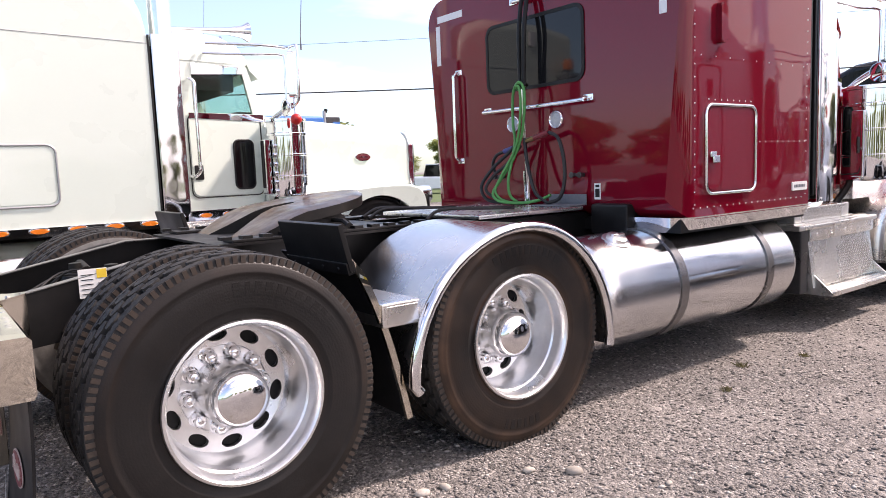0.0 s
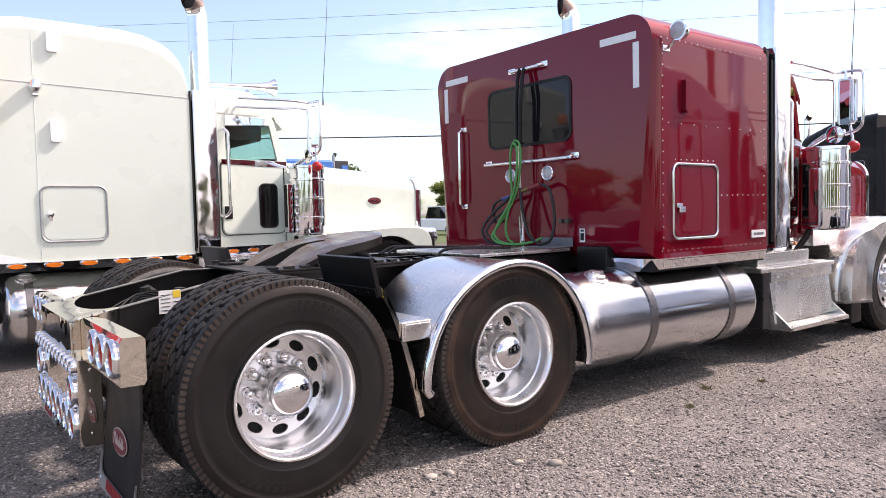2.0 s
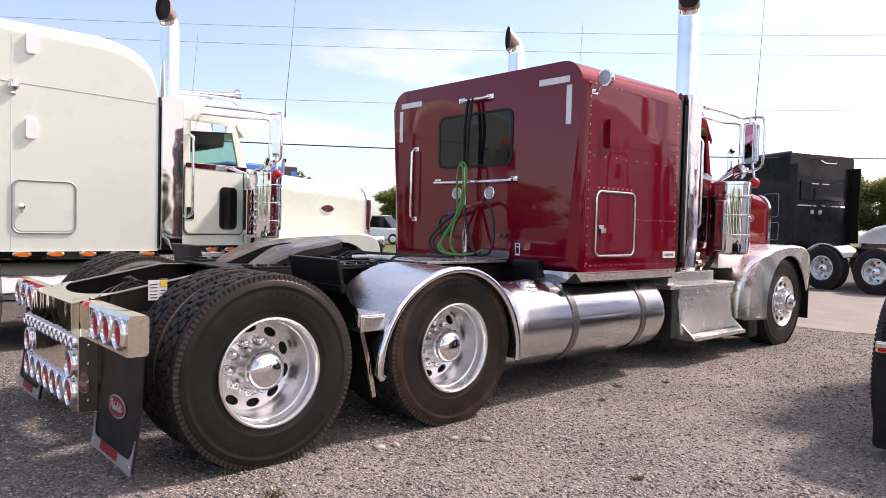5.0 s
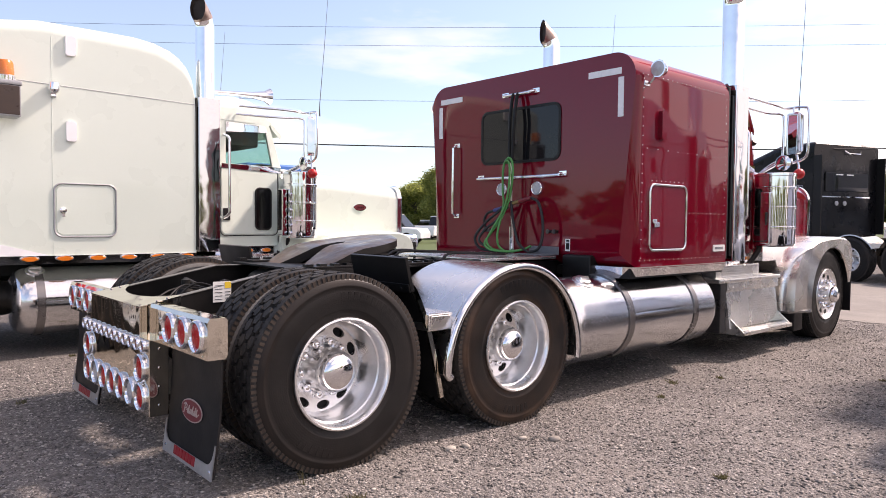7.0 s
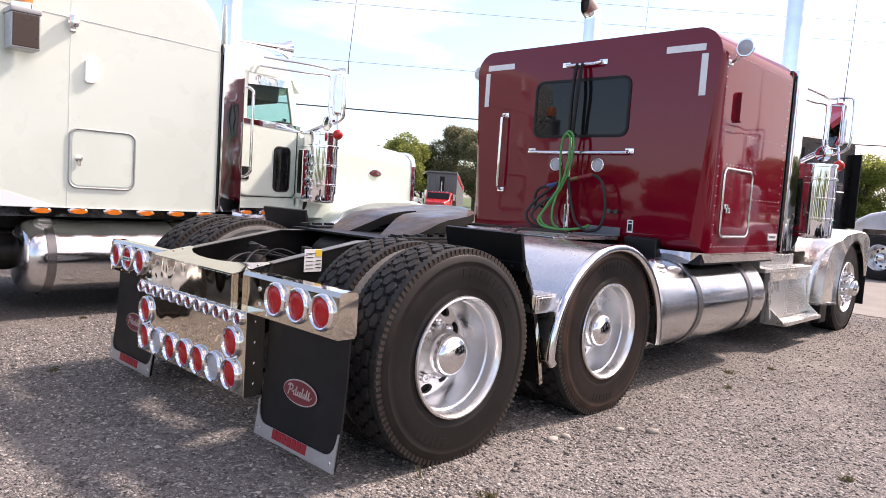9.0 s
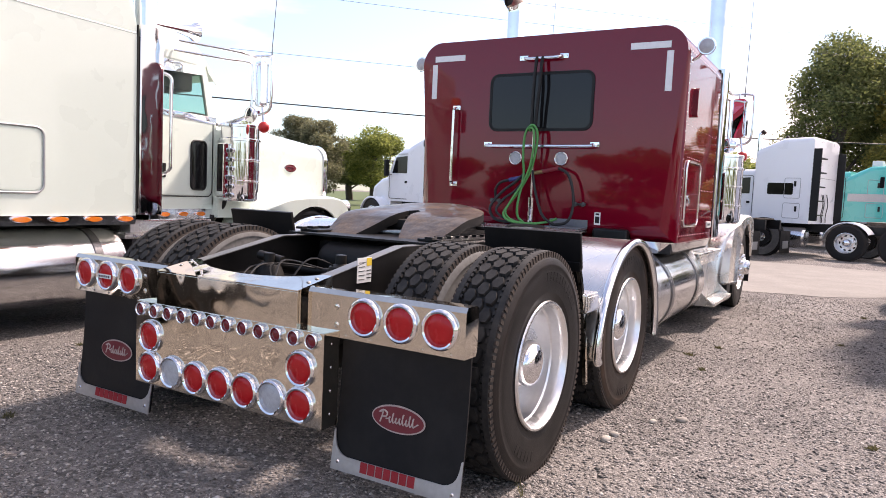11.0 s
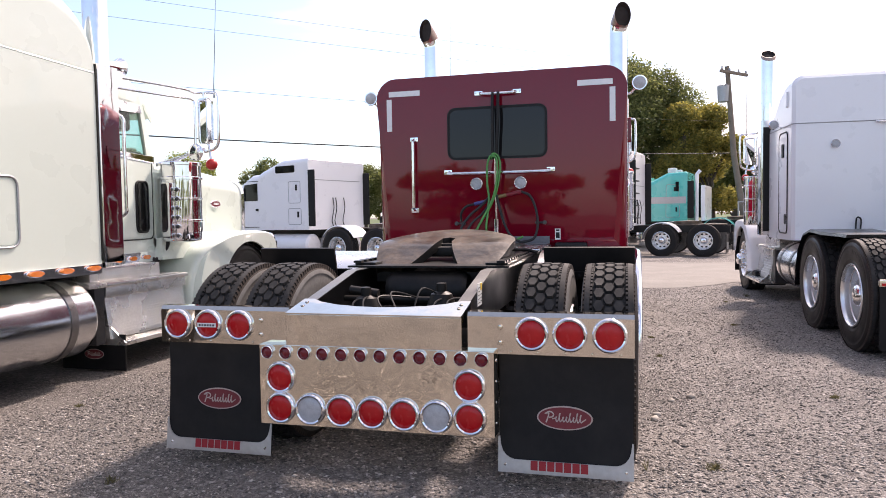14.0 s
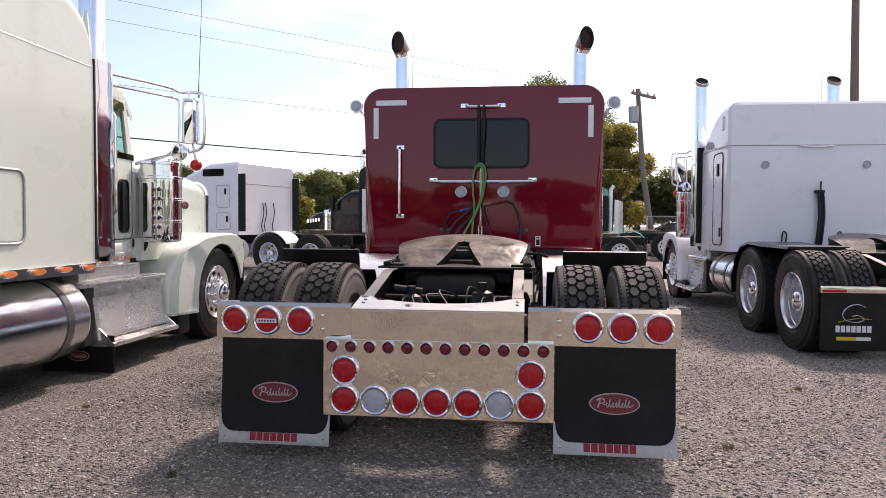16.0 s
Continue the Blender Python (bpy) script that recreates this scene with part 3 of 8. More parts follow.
def tyre_mesh(name, drive=True, letters=True):
    """The carcass, and the tread blocks as a mesh of their own."""
    bm = bmesh.new()
    carcass = bm
    base = TYRE_R - (0.024 if drive else 0.012)
    half = [(0.276, 0.098), (0.285, 0.122), (0.300, 0.131), (0.335, 0.135), (0.339, 0.138), (0.345, 0.138), (0.398, 0.143), (0.440, 0.142),
            (0.462, 0.138), (0.466, 0.141), (0.472, 0.140), (0.494, 0.133), (base - 0.002, 0.124), (base + 0.004, 0.110), (base + 0.005, 0.06)]
    prof = [(r, -h) for r, h in half] + [(base + 0.006, 0.0)] + [(r, h) for r, h in half[::-1]]
    nh = len(half)
    # slot 4: shade of the tread grooves, put into the carcass colour
    mats = [0] * (nh - 2) + [4] + [4, 4] + [4, 2, 2] + [3] * (nh - 4)      # the inner wall is dusty
    lathe(bm, prof, seg=72, mats=mats)

    def block(a, y, la, wy, skew, r0, r1, mi=1, hexed=True):
        """A tread block at angle a, long la round the tyre and wide wy."""
        out = [(-0.5, -0.24), (0.0, -0.5), (0.5, -0.24), (0.5, 0.24), (0.0, 0.5), (-0.5, 0.24)] if hexed else [(-0.5, -0.5), (0.5, -0.5), (0.5, 0.5), (-0.5, 0.5)]
        lo, hi = [], []
        for u, v in out:
            for rr, lst, k in ((r0, lo, 1.0), (r1, hi, 0.88)):
                ang = a + (u * la * k + skew * v * wy * k) / TYRE_R
                lst.append(bm.verts.new((rr * math.cos(ang), y + v * wy * k, rr * math.sin(ang))))
        n = len(out)
        fs = [bm.faces.new(hi)]
        for i in range(n):
            fs.append(bm.faces.new((lo[i], lo[(i + 1) % n], hi[(i + 1) % n], hi[i])))
        setmat(fs, mi)

    bm = bmesh.new()
    tread = bm
    if drive:
        k = 40
        step = 2 * math.pi / k
        for i in range(k):
            for row, (y, sk) in enumerate(((-0.050, 0.0), (0.0, 0.0), (0.050, 0.0))):
                block((i + 0.5 * (row % 2)) * step, y, 0.071, 0.058, sk, base - 0.002, TYRE_R)
        for s in (-1, 1):
            for y0, y1 in ((0.092, 0.124),):
                lathe(bm, [(base - 0.004, s * y0), (TYRE_R - 0.003, s * (y0 + 0.003)), (TYRE_R - 0.006, s * (y1 - 0.003)), (base - 0.010, s * (y1 + 0.004))], seg=84, mi=1)
        k = 110
        for i in range(k):
            for s in (-1, 1):
                block(i * 2 * math.pi / k, s * 0.0885, 0.020, 0.011, 0.0, base - 0.004, TYRE_R - 0.004, hexed=False, mi=1)
                block(i * 2 * math.pi / k, s * 0.1255, 0.019, 0.008, 0.0, base - 0.012, TYRE_R - 0.008, hexed=False, mi=2)
    else:
        k = 100
        for i in range(k):
            for y in (-0.112, -0.056, 0.0, 0.056, 0.112):
                block(i * 2 * math.pi / k, y, 0.0315, 0.044, 0.15, base - 0.004, TYRE_R, hexed=False)
    bm = lettering = bmesh.new()
    if letters:
        # raised bars where the maker's name stands
        for mid, count, r in ((78, 11, 0.415), (258, 6, 0.415)):
            for j in range(count):
                a = radians(mid + (j - (count - 1) / 2) * 5.6)
                w = 0.013 if j % 3 else 0.009
                vs = []
                for du, dr in ((-w, -0.022), (w, -0.022), (w, 0.022), (-w, 0.022)):
                    for dy in (-0.1395, -0.1435):
                        vs.append((a + du / r, r + dr, dy))
                q = [bm.verts.new((rr * math.cos(aa), yy, rr * math.sin(aa))) for aa, rr, yy in vs]
                top = [q[1], q[3], q[5], q[7]]
                low = [q[0], q[2], q[4], q[6]]
                bm.faces.new(top)
                for i in range(4):
                    bm.faces.new((low[i], low[(i + 1) % 4], top[(i + 1) % 4], top[i]))
    mats = [M_RUBBER, M_TREAD, M_WORN, M_DUSTY, M_RECESS]
    return mesh_of(name, carcass, mats, 50), mesh_of("tread", tread, mats, 50), mesh_of("raised_mark", lettering, M_RUBBER, 50)


def rim_mesh(name, front=False, holes=10):
    """A polished disc wheel with open hand holes."""
    bm = bmesh.new()
    yd = -0.112 if front else 0.100                  # plane of the disc
    r_out = 0.249
    lip = [(0.276, -0.02), (0.281, -0.105), (0.296, -0.124), (0.303, -0.136), (0.300, -0.144), (0.290, -0.146), (0.283, -0.138), (0.278, -0.122)]
    if front:
        lip += [(0.274, -0.106), (0.262, -0.106), (r_out, yd)]
    else:
        lip += [(0.275, -0.108), (0.2745, -0.070), (0.268, -0.062), (0.2670, -0.024), (0.2625, -0.016), (0.2615, 0.060), (0.258, 0.085), (r_out, yd)]
    lathe(bm, lip, seg=70)
    # the pierced ring
    per = 7
    seg = holes * per
    r_in = 0.176
    rc, hr, ht = 0.2135, 0.0245, 0.041
    sector = 2 * math.pi / holes
    for k in range(holes):
        a0 = k * sector
        border, hole, back = [], [], []
        corner = []
        for i in range(per + 1):
            corner.append((a0 - sector / 2 + sector * i / per, r_out))
        for i in range(per - 2 + 1):
            corner.append((a0 + sector / 2, r_out + (r_in - r_out) * (i + 1) / per * 1.0) if i < per - 1 else None)
        corner = [c for c in corner if c]
        for i in range(per + 1):
            corner.append((a0 + sector / 2 - sector * i / per, r_in))
        for i in range(1, per - 1 + 1):
            corner.append((a0 - sector / 2, r_in + (r_out - r_in) * i / (per + 0.0)))
        corner = corner[:-1] if len(corner) > 4 * per else corner
        for ang, rr in corner:
            border.append((rr * math.cos(ang), yd, rr * math.sin(ang)))
            du, dr = (ang - a0) * rc, rr - rc
            t = math.atan2(dr / hr, du / ht)
            u, v = ht * math.cos(t), hr * math.sin(t)
            rad, aa = rc + v, a0 + u / rc
            hole.append((rad * math.cos(aa), yd, rad * math.sin(aa)))
            back.append((rad * math.cos(aa), yd + 0.022, rad * math.sin(aa)))
        n = len(border)
        vb, vh, vk = ([bm.verts.new(p) for p in s] for s in (border, hole, back))
        for i in range(n):
            j = (i + 1) % n
            bm.faces.new((vb[i], vb[j], vh[j], vh[i]))
            bm.faces.new((vh[i], vh[j], vk[j], vk[i]))
    # near-black disc added behind the holes, standing in for the shade there
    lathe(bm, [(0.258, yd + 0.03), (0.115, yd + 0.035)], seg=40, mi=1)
    # bolt face and hub barrel
    hub = [(r_in, yd), (0.171, yd + 0.0), (0.167, yd + 0.006), (0.124, yd + 0.006), (0.108, yd - 0.01)]
    depth = yd - (0.075 if front else 0.150)
    if not front:
        hub[-1] = (0.122, yd - 0.006)
        hub += [(0.118, depth + 0.02)]
    hub += [(0.106, depth), (0.099, depth - 0.012), (0.081, depth - 0.014)]
    lathe(bm, hub, seg=48)
    bmesh.ops.remove_doubles(bm, verts=bm.verts[:], dist=0.0004)
    return mesh_of(name, bm, [M_ALU, M_RECESS], 35)


def nut_mesh(name):
    bm = bmesh.new()
    lathe(bm, [(0.032, 0.004), (0.032, -0.005), (0.0265, -0.011), (0.0255, -0.044), (0.021, -0.054), (0.011, -0.060), (0, -0.061)], seg=14)
    return mesh_of(name, bm, M_CHROME)


def cap_mesh(name, front=False):
    bm = bmesh.new()
    if front:
        lathe(bm, [(0.092, 0.02), (0.092, -0.034), (0.086, -0.046), (0.070, -0.052), (0.064, -0.056), (0.050, -0.062), (0.0, -0.064)], seg=36)
    else:
        lathe(bm, [(0.107, 0.010), (0.109, -0.010), (0.103, -0.028), (0.087, -0.044), (0.059, -0.055), (0.030, -0.0595), (0, -0.061)], seg=40)
    return mesh_of(name, bm, M_CHROME, 60)


ME_TYRE, ME_TREAD, ME_MARKING = tyre_mesh("tyre")
ME_TYRE_STEER, ME_TREAD_STEER, _ = tyre_mesh("tyre_steer", drive=False)
ME_TYRE_RUSTY = ME_TYRE.copy()
ME_TYRE_RUSTY.materials[0] = M_RUSTY
ME_TYRE_DUSTY = ME_TYRE.copy()
ME_TYRE_DUSTY.materials[0] = M_DUSTY
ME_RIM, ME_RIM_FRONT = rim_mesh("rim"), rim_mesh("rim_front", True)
ME_NUT, ME_CAP, ME_CAP_FRONT = nut_mesh("lug_nut"), cap_mesh("hub_cap"), cap_mesh("hub_cap_front", True)
ME_TAIL = lamp_mesh("tail_lamp", 0.061, M_LENS)
ME_BACKUP = lamp_mesh("backup_lamp", 0.061, M_CLEAR)
ME_MARK = lamp_mesh("marker_lamp", 0.026, M_LENSDARK)


def wheel(truck, x, side, front=False, inner=False, y_out=1.258, nuts=True, spin=0.0, tyre=None):
    """A wheel on the side (-1 right, 1 left); inner: the hidden twin of a dual pair, as a plain tyre on its rim."""
    turn = Matrix.Rotation(math.pi if side > 0 else 0, 4, "Z")
    y = side * (y_out - 0.14 - (0.345 if inner else 0.0))
    at = Matrix.Translation((x, y, WHEEL_Z)) @ turn @ Matrix.Rotation(radians(spin), 4, "Y")
    w = piece("wheel", ME_RIM_FRONT if front else ME_RIM, truck, at)
    piece("tyre", ME_TYRE_STEER if front else ME_TYRE_DUSTY if inner else tyre or ME_TYRE, w)
    piece("tread", ME_TREAD_STEER if front else ME_TREAD, w)["kind"] = "stuff"
    if inner:
        return w
    if not front:
        piece("raised_mark", ME_MARKING, w)["kind"] = "stuff"
    depth = -0.201 if front else -0.064
    piece("hub_cap", ME_CAP_FRONT if front else ME_CAP, w, Matrix.Translation((0, depth + 0.002, 0)))
    if nuts:
        yd = -0.112 if front else 0.100
        for i in range(10):
            a = radians(36 * i + 18)
            piece("lug_nut", ME_NUT, w, Matrix.Translation((0.147 * math.cos(a), yd + 0.004, 0.147 * math.sin(a))) @ Matrix.Diagonal((1, 1.35 if front else 1, 1, 1)))
    return w

# ---- parts that the long-nosed trucks share, in each truck's own frame: x ahead, y to its left, stacks at x 5.42 ----
def chassis(t, x0=0.24, x1=8.3):
    for s in (-1, 1):
        bm = bmesh.new()
        side = [(x0, 0.66), (x0 + 0.85, 0.74), (x1, 0.74), (x1, 1.0), (x0 + 0.66, 1.0), (x0, 0.872)]
        prism(bm, side, "y", s * 0.43, s * 0.442)
        prism(bm, [(x0, 0.866), (x0 + 0.66, 0.994), (x1, 0.994), (x1, 1.0), (x0 + 0.66, 1.0), (x0, 0.872)], "y", s * 0.386, s * 0.43)
        prism(bm, [(x0, 0.66), (x0 + 0.85, 0.74), (x1, 0.74), (x1, 0.748), (x0 + 0.85, 0.748), (x0, 0.668)], "y", s * 0.345, s * 0.43)
        rail = part("frame_rail", bm, M_FRAME, t, "black steel frame rail")
        bm = bmesh.new()
        prism(bm, [(x0 + 0.01, 0.8760), (x0 + 0.66, 1.002), (x0 + 0.98, 1.002), (x0 + 0.98, 1.005), (x0 + 0.66, 1.005), (x0 + 0.01, 0.8790)], "y", s * 0.384, s * 0.446)
        part("rail_cap", bm, M_FRAMEGREY, rail)
    for x in (0.62, 1.55, 2.75, 4.2):
        if x < x0 + 0.2:
            continue
        bm = bmesh.new()
        box(bm, x - 0.05, x + 0.05, -0.43, 0.43, 0.70, 0.80, 0.01)
        box(bm, x - 0.12, x + 0.12, -0.43, 0.43, 0.80, 0.812)
        part("cross_member", bm, M_FRAME, t)


def drive_axle(t, x):
    bm = bmesh.new()
    tube(bm, [(x, -0.62, 0.52), (x, -0.3, 0.52), (x, 0.3, 0.52), (x, 0.62, 0.52)], 0.085, 12)
    lathe(bm, [(0.05, -0.24), (0.19, -0.17), (0.23, 0), (0.19, 0.14), (0.08, 0.24)], (x + 0.03, 0.02, 0.52), "x", 20)
    for s in (-1, 1):
        tube(bm, [(x, s * 0.5, 0.52), (x, s * 0.72, 0.52)], 0.15, 16)
    part("axle", bm, M_DARK, t, "greasy black axle housing")
    for s in (-1, 1):
        bm = bmesh.new()
        prof = [(0.0, 0.60), (0.11, 0.60), (0.135, 0.64), (0.12, 0.68), (0.138, 0.72), (0.12, 0.76), (0.11, 0.78), (0, 0.78)]
        lathe(bm, prof, (x - 0.34, s * 0.36, 0), "z", 18)
        part("air_spring", bm, M_RUBBER, t)
        bm = bmesh.new()
        tube(bm, [(x - 0.42, s * 0.36, 0.58), (x, s * 0.38, 0.62), (x + 0.42, s * 0.38, 0.70)], 0.04, 8, n=4)
        part("suspension_arm", bm, M_DARK, t)


def brake_gear(t):
    """Chambers, valves and loose lines between the rails behind the rear axle."""
    for x, y, z in ((0.62, 0.22, 0.80), (0.70, -0.20, 0.82)):
        bm = bmesh.new()
        lathe(bm, [(0, -0.09), (0.06, -0.08), (0.078, -0.02), (0.085, 0.0), (0.078, 0.02), (0.06, 0.07), (0.03, 0.085), (0.028, 0.13), (0, 0.135)], (x, y, z), "z", 18)
        part("brake_chamber", bm, M_DARK, t)
    rng = random.Random(7)
    for i in range(7):
        y = -0.30 + 0.09 * i
        pts = [(0.38 + rng.uniform(0, 0.1), y, 0.80 + rng.uniform(0, 0.06)), (0.55, y + rng.uniform(-0.08, 0.08), 0.90 + rng.uniform(-0.04, 0.05)),
               (0.75, y + rng.uniform(-0.1, 0.1), 0.86), (1.0, y * 0.8, 0.82)]
        bm = bmesh.new()
        tube(bm, pts, 0.0052, 6, n=6)
        part("air_line", bm, M_DARKTRIM, t)
    bm = bmesh.new()
    lathe(bm, [(0, -0.28), (0.10, -0.26), (0.12, -0.22), (0.12, 0.22), (0.10, 0.26), (0, 0.28)], (1.15, 0, 0.86), "y", 20)
    part("air_tank", bm, M_DARK, t)
    bm = bmesh.new()
    tube(bm, [(0.74, -0.40, 0.85), (0.74, 0.40, 0.85)], 0.018, 10)
    tube(bm, [(0.66, 0.16, 0.89), (0.66, 0.33, 0.91)], 0.026, 10)
    part("brake_shaft", bm, M_DARK, t)


def fuel_tank(t, s, x0, x1, r=0.325, y=0.895, z=0.60, straps=(0.35, 0.85), cap_x=0.12):
    bm = bmesh.new()
    dome_end = [(0, 0), (r * 0.5, 0.008), (r * 0.74, 0.026), (r * 0.87, 0.052), (r * 0.95, 0.088), (r * 0.985, 0.125), (r * 0.997, 0.165), (r, 0.21)]
    prof = [(q, x0 + h) for q, h in dome_end] + [(q, x1 - h * 0.38) for q, h in dome_end[::-1]]
    lathe(bm, prof, (0, s * y, z), "x", 56)
    tank = part("fuel_tank", bm, M_TANK, t, "polished aluminium fuel tank")
    for f in straps:
        x = x0 + (x1 - x0) * f
        bm = bmesh.new()
        lathe(bm, [(r + 0.002, x - 0.035), (r + 0.009, x - 0.035), (r + 0.009, x + 0.035), (r + 0.002, x + 0.035)], (0, s * y, z), "x", 48)
        part("tank_strap", bm, M_STRAP, tank)
    bm = bmesh.new()
    x = x0 + (x1 - x0) * cap_x
    tilt = Matrix.Translation((x, s * (y + 0.13), z + r * 0.90)) @ Matrix.Rotation(-s * radians(24), 4, "X")
    lathe(bm, [(0.085, -0.02), (0.085, 0.008), (0.062, 0.012), (0.060, 0.030), (0.050, 0.036), (0, 0.036)], (0, 0, 0), "z", 24)
    box(bm, -0.05, 0.05, -0.010, 0.010, 0.034, 0.05, 0.004)
    bmesh.ops.transform(bm, matrix=tilt, verts=bm.verts[:])
    part("filler_cap", bm, M_ALU, tank)
    return tank


def ring_at(bm, c, d, r, cut=None, seg=28):
    """A ring of vertices round d; with cut = (point, normal) it is drawn along d on to that plane."""
    d = Vector(d).normalized()
    a = d.cross(Vector((0, 1, 0))).normalized()
    b = d.cross(a)
    out = []
    for k in range(seg):
        w = 2 * math.pi * k / seg
        p = Vector(c) + (a * math.cos(w) + b * math.sin(w)) * r
        if cut:
            p += d * ((cut[0] - p).dot(cut[1]) / d.dot(cut[1]))
        out.append(bm.verts.new(p))
    return out


def skin(bm, rings, mi=0):
    for a, b in zip(rings, rings[1:]):
        for k in range(len(a)):
            j = (k + 1) % len(a)
            bm.faces.new((a[k], a[j], b[j], b[k])).material_index = mi


def stack(t, s, x=5.42, y=1.108, z0=0.98, z1=2.63, top=3.385, r=0.100, shield=True, straight=False):
    """A pipe that curls back and a little outwards, its mouth cut upright; or a straight one, cut aslant."""
    way = Vector((-math.cos(radians(28)), s * math.sin(radians(28)), 0))
    up, base = Vector((0, 0, 1)), Vector((x, s * y, top))
    if straight:
        base.z, bend, d = 3.50, [], up
        cut = (Vector((x, s * y, 3.60)), Vector((-math.sin(radians(36)), 0, math.cos(radians(36)))))
        brown = Vector((x, s * y, 3.555))
        cut_brown = (brown, cut[1])
    else:
        bend = [(base + way * 0.20 * (1 - math.cos(radians(w))) + up * 0.20 * math.sin(radians(w)), way * math.sin(radians(w)) + up * math.cos(radians(w))) for w in range(5, 46, 5)]
        d = (way + up).normalized()
        cut = (base + way * 0.118, way)
        brown = None
    bm = bmesh.new()
    rings = [ring_at(bm, (x, s * y, z1 - 0.1), up, r), ring_at(bm, base, up, r)] + [ring_at(bm, c, w, r) for c, w in bend[:6]]
    if straight:
        rings.append(ring_at(bm, brown, up, r, cut_brown))
    skin(bm, rings)
    ob = part("exhaust_pipe", bm, M_CHROME, t, "tall chrome exhaust stack with a turned-out tip" if not straight else "tall chrome exhaust stack cut aslant", angle=60)
    bm = bmesh.new()
    last = bend[-1][0] if bend else brown
    rings = [ring_at(bm, c, w, r * 1.006) for c, w in bend[5:]] if bend else [ring_at(bm, brown, up, r * 1.006, cut_brown)]
    rings.append(ring_at(bm, last, d, r * 1.006, cut))
    skin(bm, rings, 2)
    skin(bm, [rings[-1], ring_at(bm, last, d, r * 0.93, cut)], 0)
    deep = (cut[0] - cut[1] * 0.03, cut[1])
    lip, bore = ring_at(bm, last, d, r * 0.93, cut), ring_at(bm, last, d, r * 0.90, deep)
    skin(bm, [lip, bore], 1)
    bm.faces.new(bore).material_index = 1
    part("sooty_tip", bm, [M_SOOT, M_BORE, M_BLUED], ob, "soot-browned stack mouth")
    if shield:
        bm = bmesh.new()
        w = 0.125
        sec = [(x - w, s * (y - 0.10)), (x - w, s * (y + 0.085)), (x - w + 0.005, s * (y + 0.105)), (x - w + 0.018, s * (y + 0.115)), (x + w - 0.018, s * (y + 0.115)), (x + w - 0.005, s * (y + 0.105)), (x + w, s * (y + 0.085)), (x + w, s * (y - 0.10))]
        prism(bm, sec, "z", z0, z1)
        for k in range(7):
            z = z0 + 0.1 + k * (z1 - z0 - 0.2) / 6
            dome(bm, (x - w, s * (y - 0.02), z), 0.008, -0.006, "x", 8, rings=2)
        part("heat_shield", bm, M_SHIELD, ob, "chrome muffler shield")
        bm = bmesh.new()
        box(bm, x - 0.16, x - 0.128, s * y - 0.09, s * y + 0.09, z0 + 0.05, z1 - 0.1, 0.005)
        part("shield_bracket", bm, M_FRAME, ob)
    return ob


def grab_bar(t, pts, r=0.016, mat=None, name="grab_bar", label="chrome grab bar"):
    bm = bmesh.new()
    tube(bm, pts, r, 10, n=5)
    ob = part(name, bm, mat or M_CHROME, t, label, angle=60)
    return ob


def air_cleaner(t, s, x=6.55, y=1.03, z0=1.10, z1=1.90, r=0.20):
    bm = bmesh.new()
    h = z1 - z0
    prof = [(0, z0), (r * 0.7, z0), (r * 0.97, z0 + 0.015), (r, z0 + 0.04)]
    for k in range(1, 3):
        z = z0 + h * 0.27 * k
        prof += [(r, z - 0.012), (r * 1.035, z - 0.007), (r * 1.035, z + 0.007), (r, z + 0.012)]
    prof += [(r, z0 + h * 0.78), (r * 1.06, z0 + h * 0.785), (r * 1.06, z0 + h * 0.81), (r * 0.985, z0 + h * 0.82), (r * 0.985, z1 - 0.035), (r * 1.03, z1 - 0.03), (r * 1.03, z1 - 0.008), (r * 0.98, z1), (0, z1 + 0.006)]
    lathe(bm, prof, (x, s * y, 0), "z", 36)
    ob = part("air_cleaner", bm, M_CHROME, t, "chrome air cleaner canister", angle=30)
    bm = bmesh.new()
    tube(bm, [(x - 0.1, s * (y - 0.1), z0 + 0.02), (x - 0.12, s * (y - 0.12), z0 - 0.06), (x - 0.2, s * (y - 0.2), z0 - 0.22)], 0.028, 10, n=4)
    part("drain_hose", bm, M_RUBBER, ob)
    bm = bmesh.new()
    box(bm, x - 0.28, x - 0.21, s * (y + 0.02) - 0.05, s * (y + 0.02) + 0.05, z0 + 0.04, z0 + h * 0.74, 0.012)
    part("lamp_bar", bm, M_CHROME, ob)
    return ob


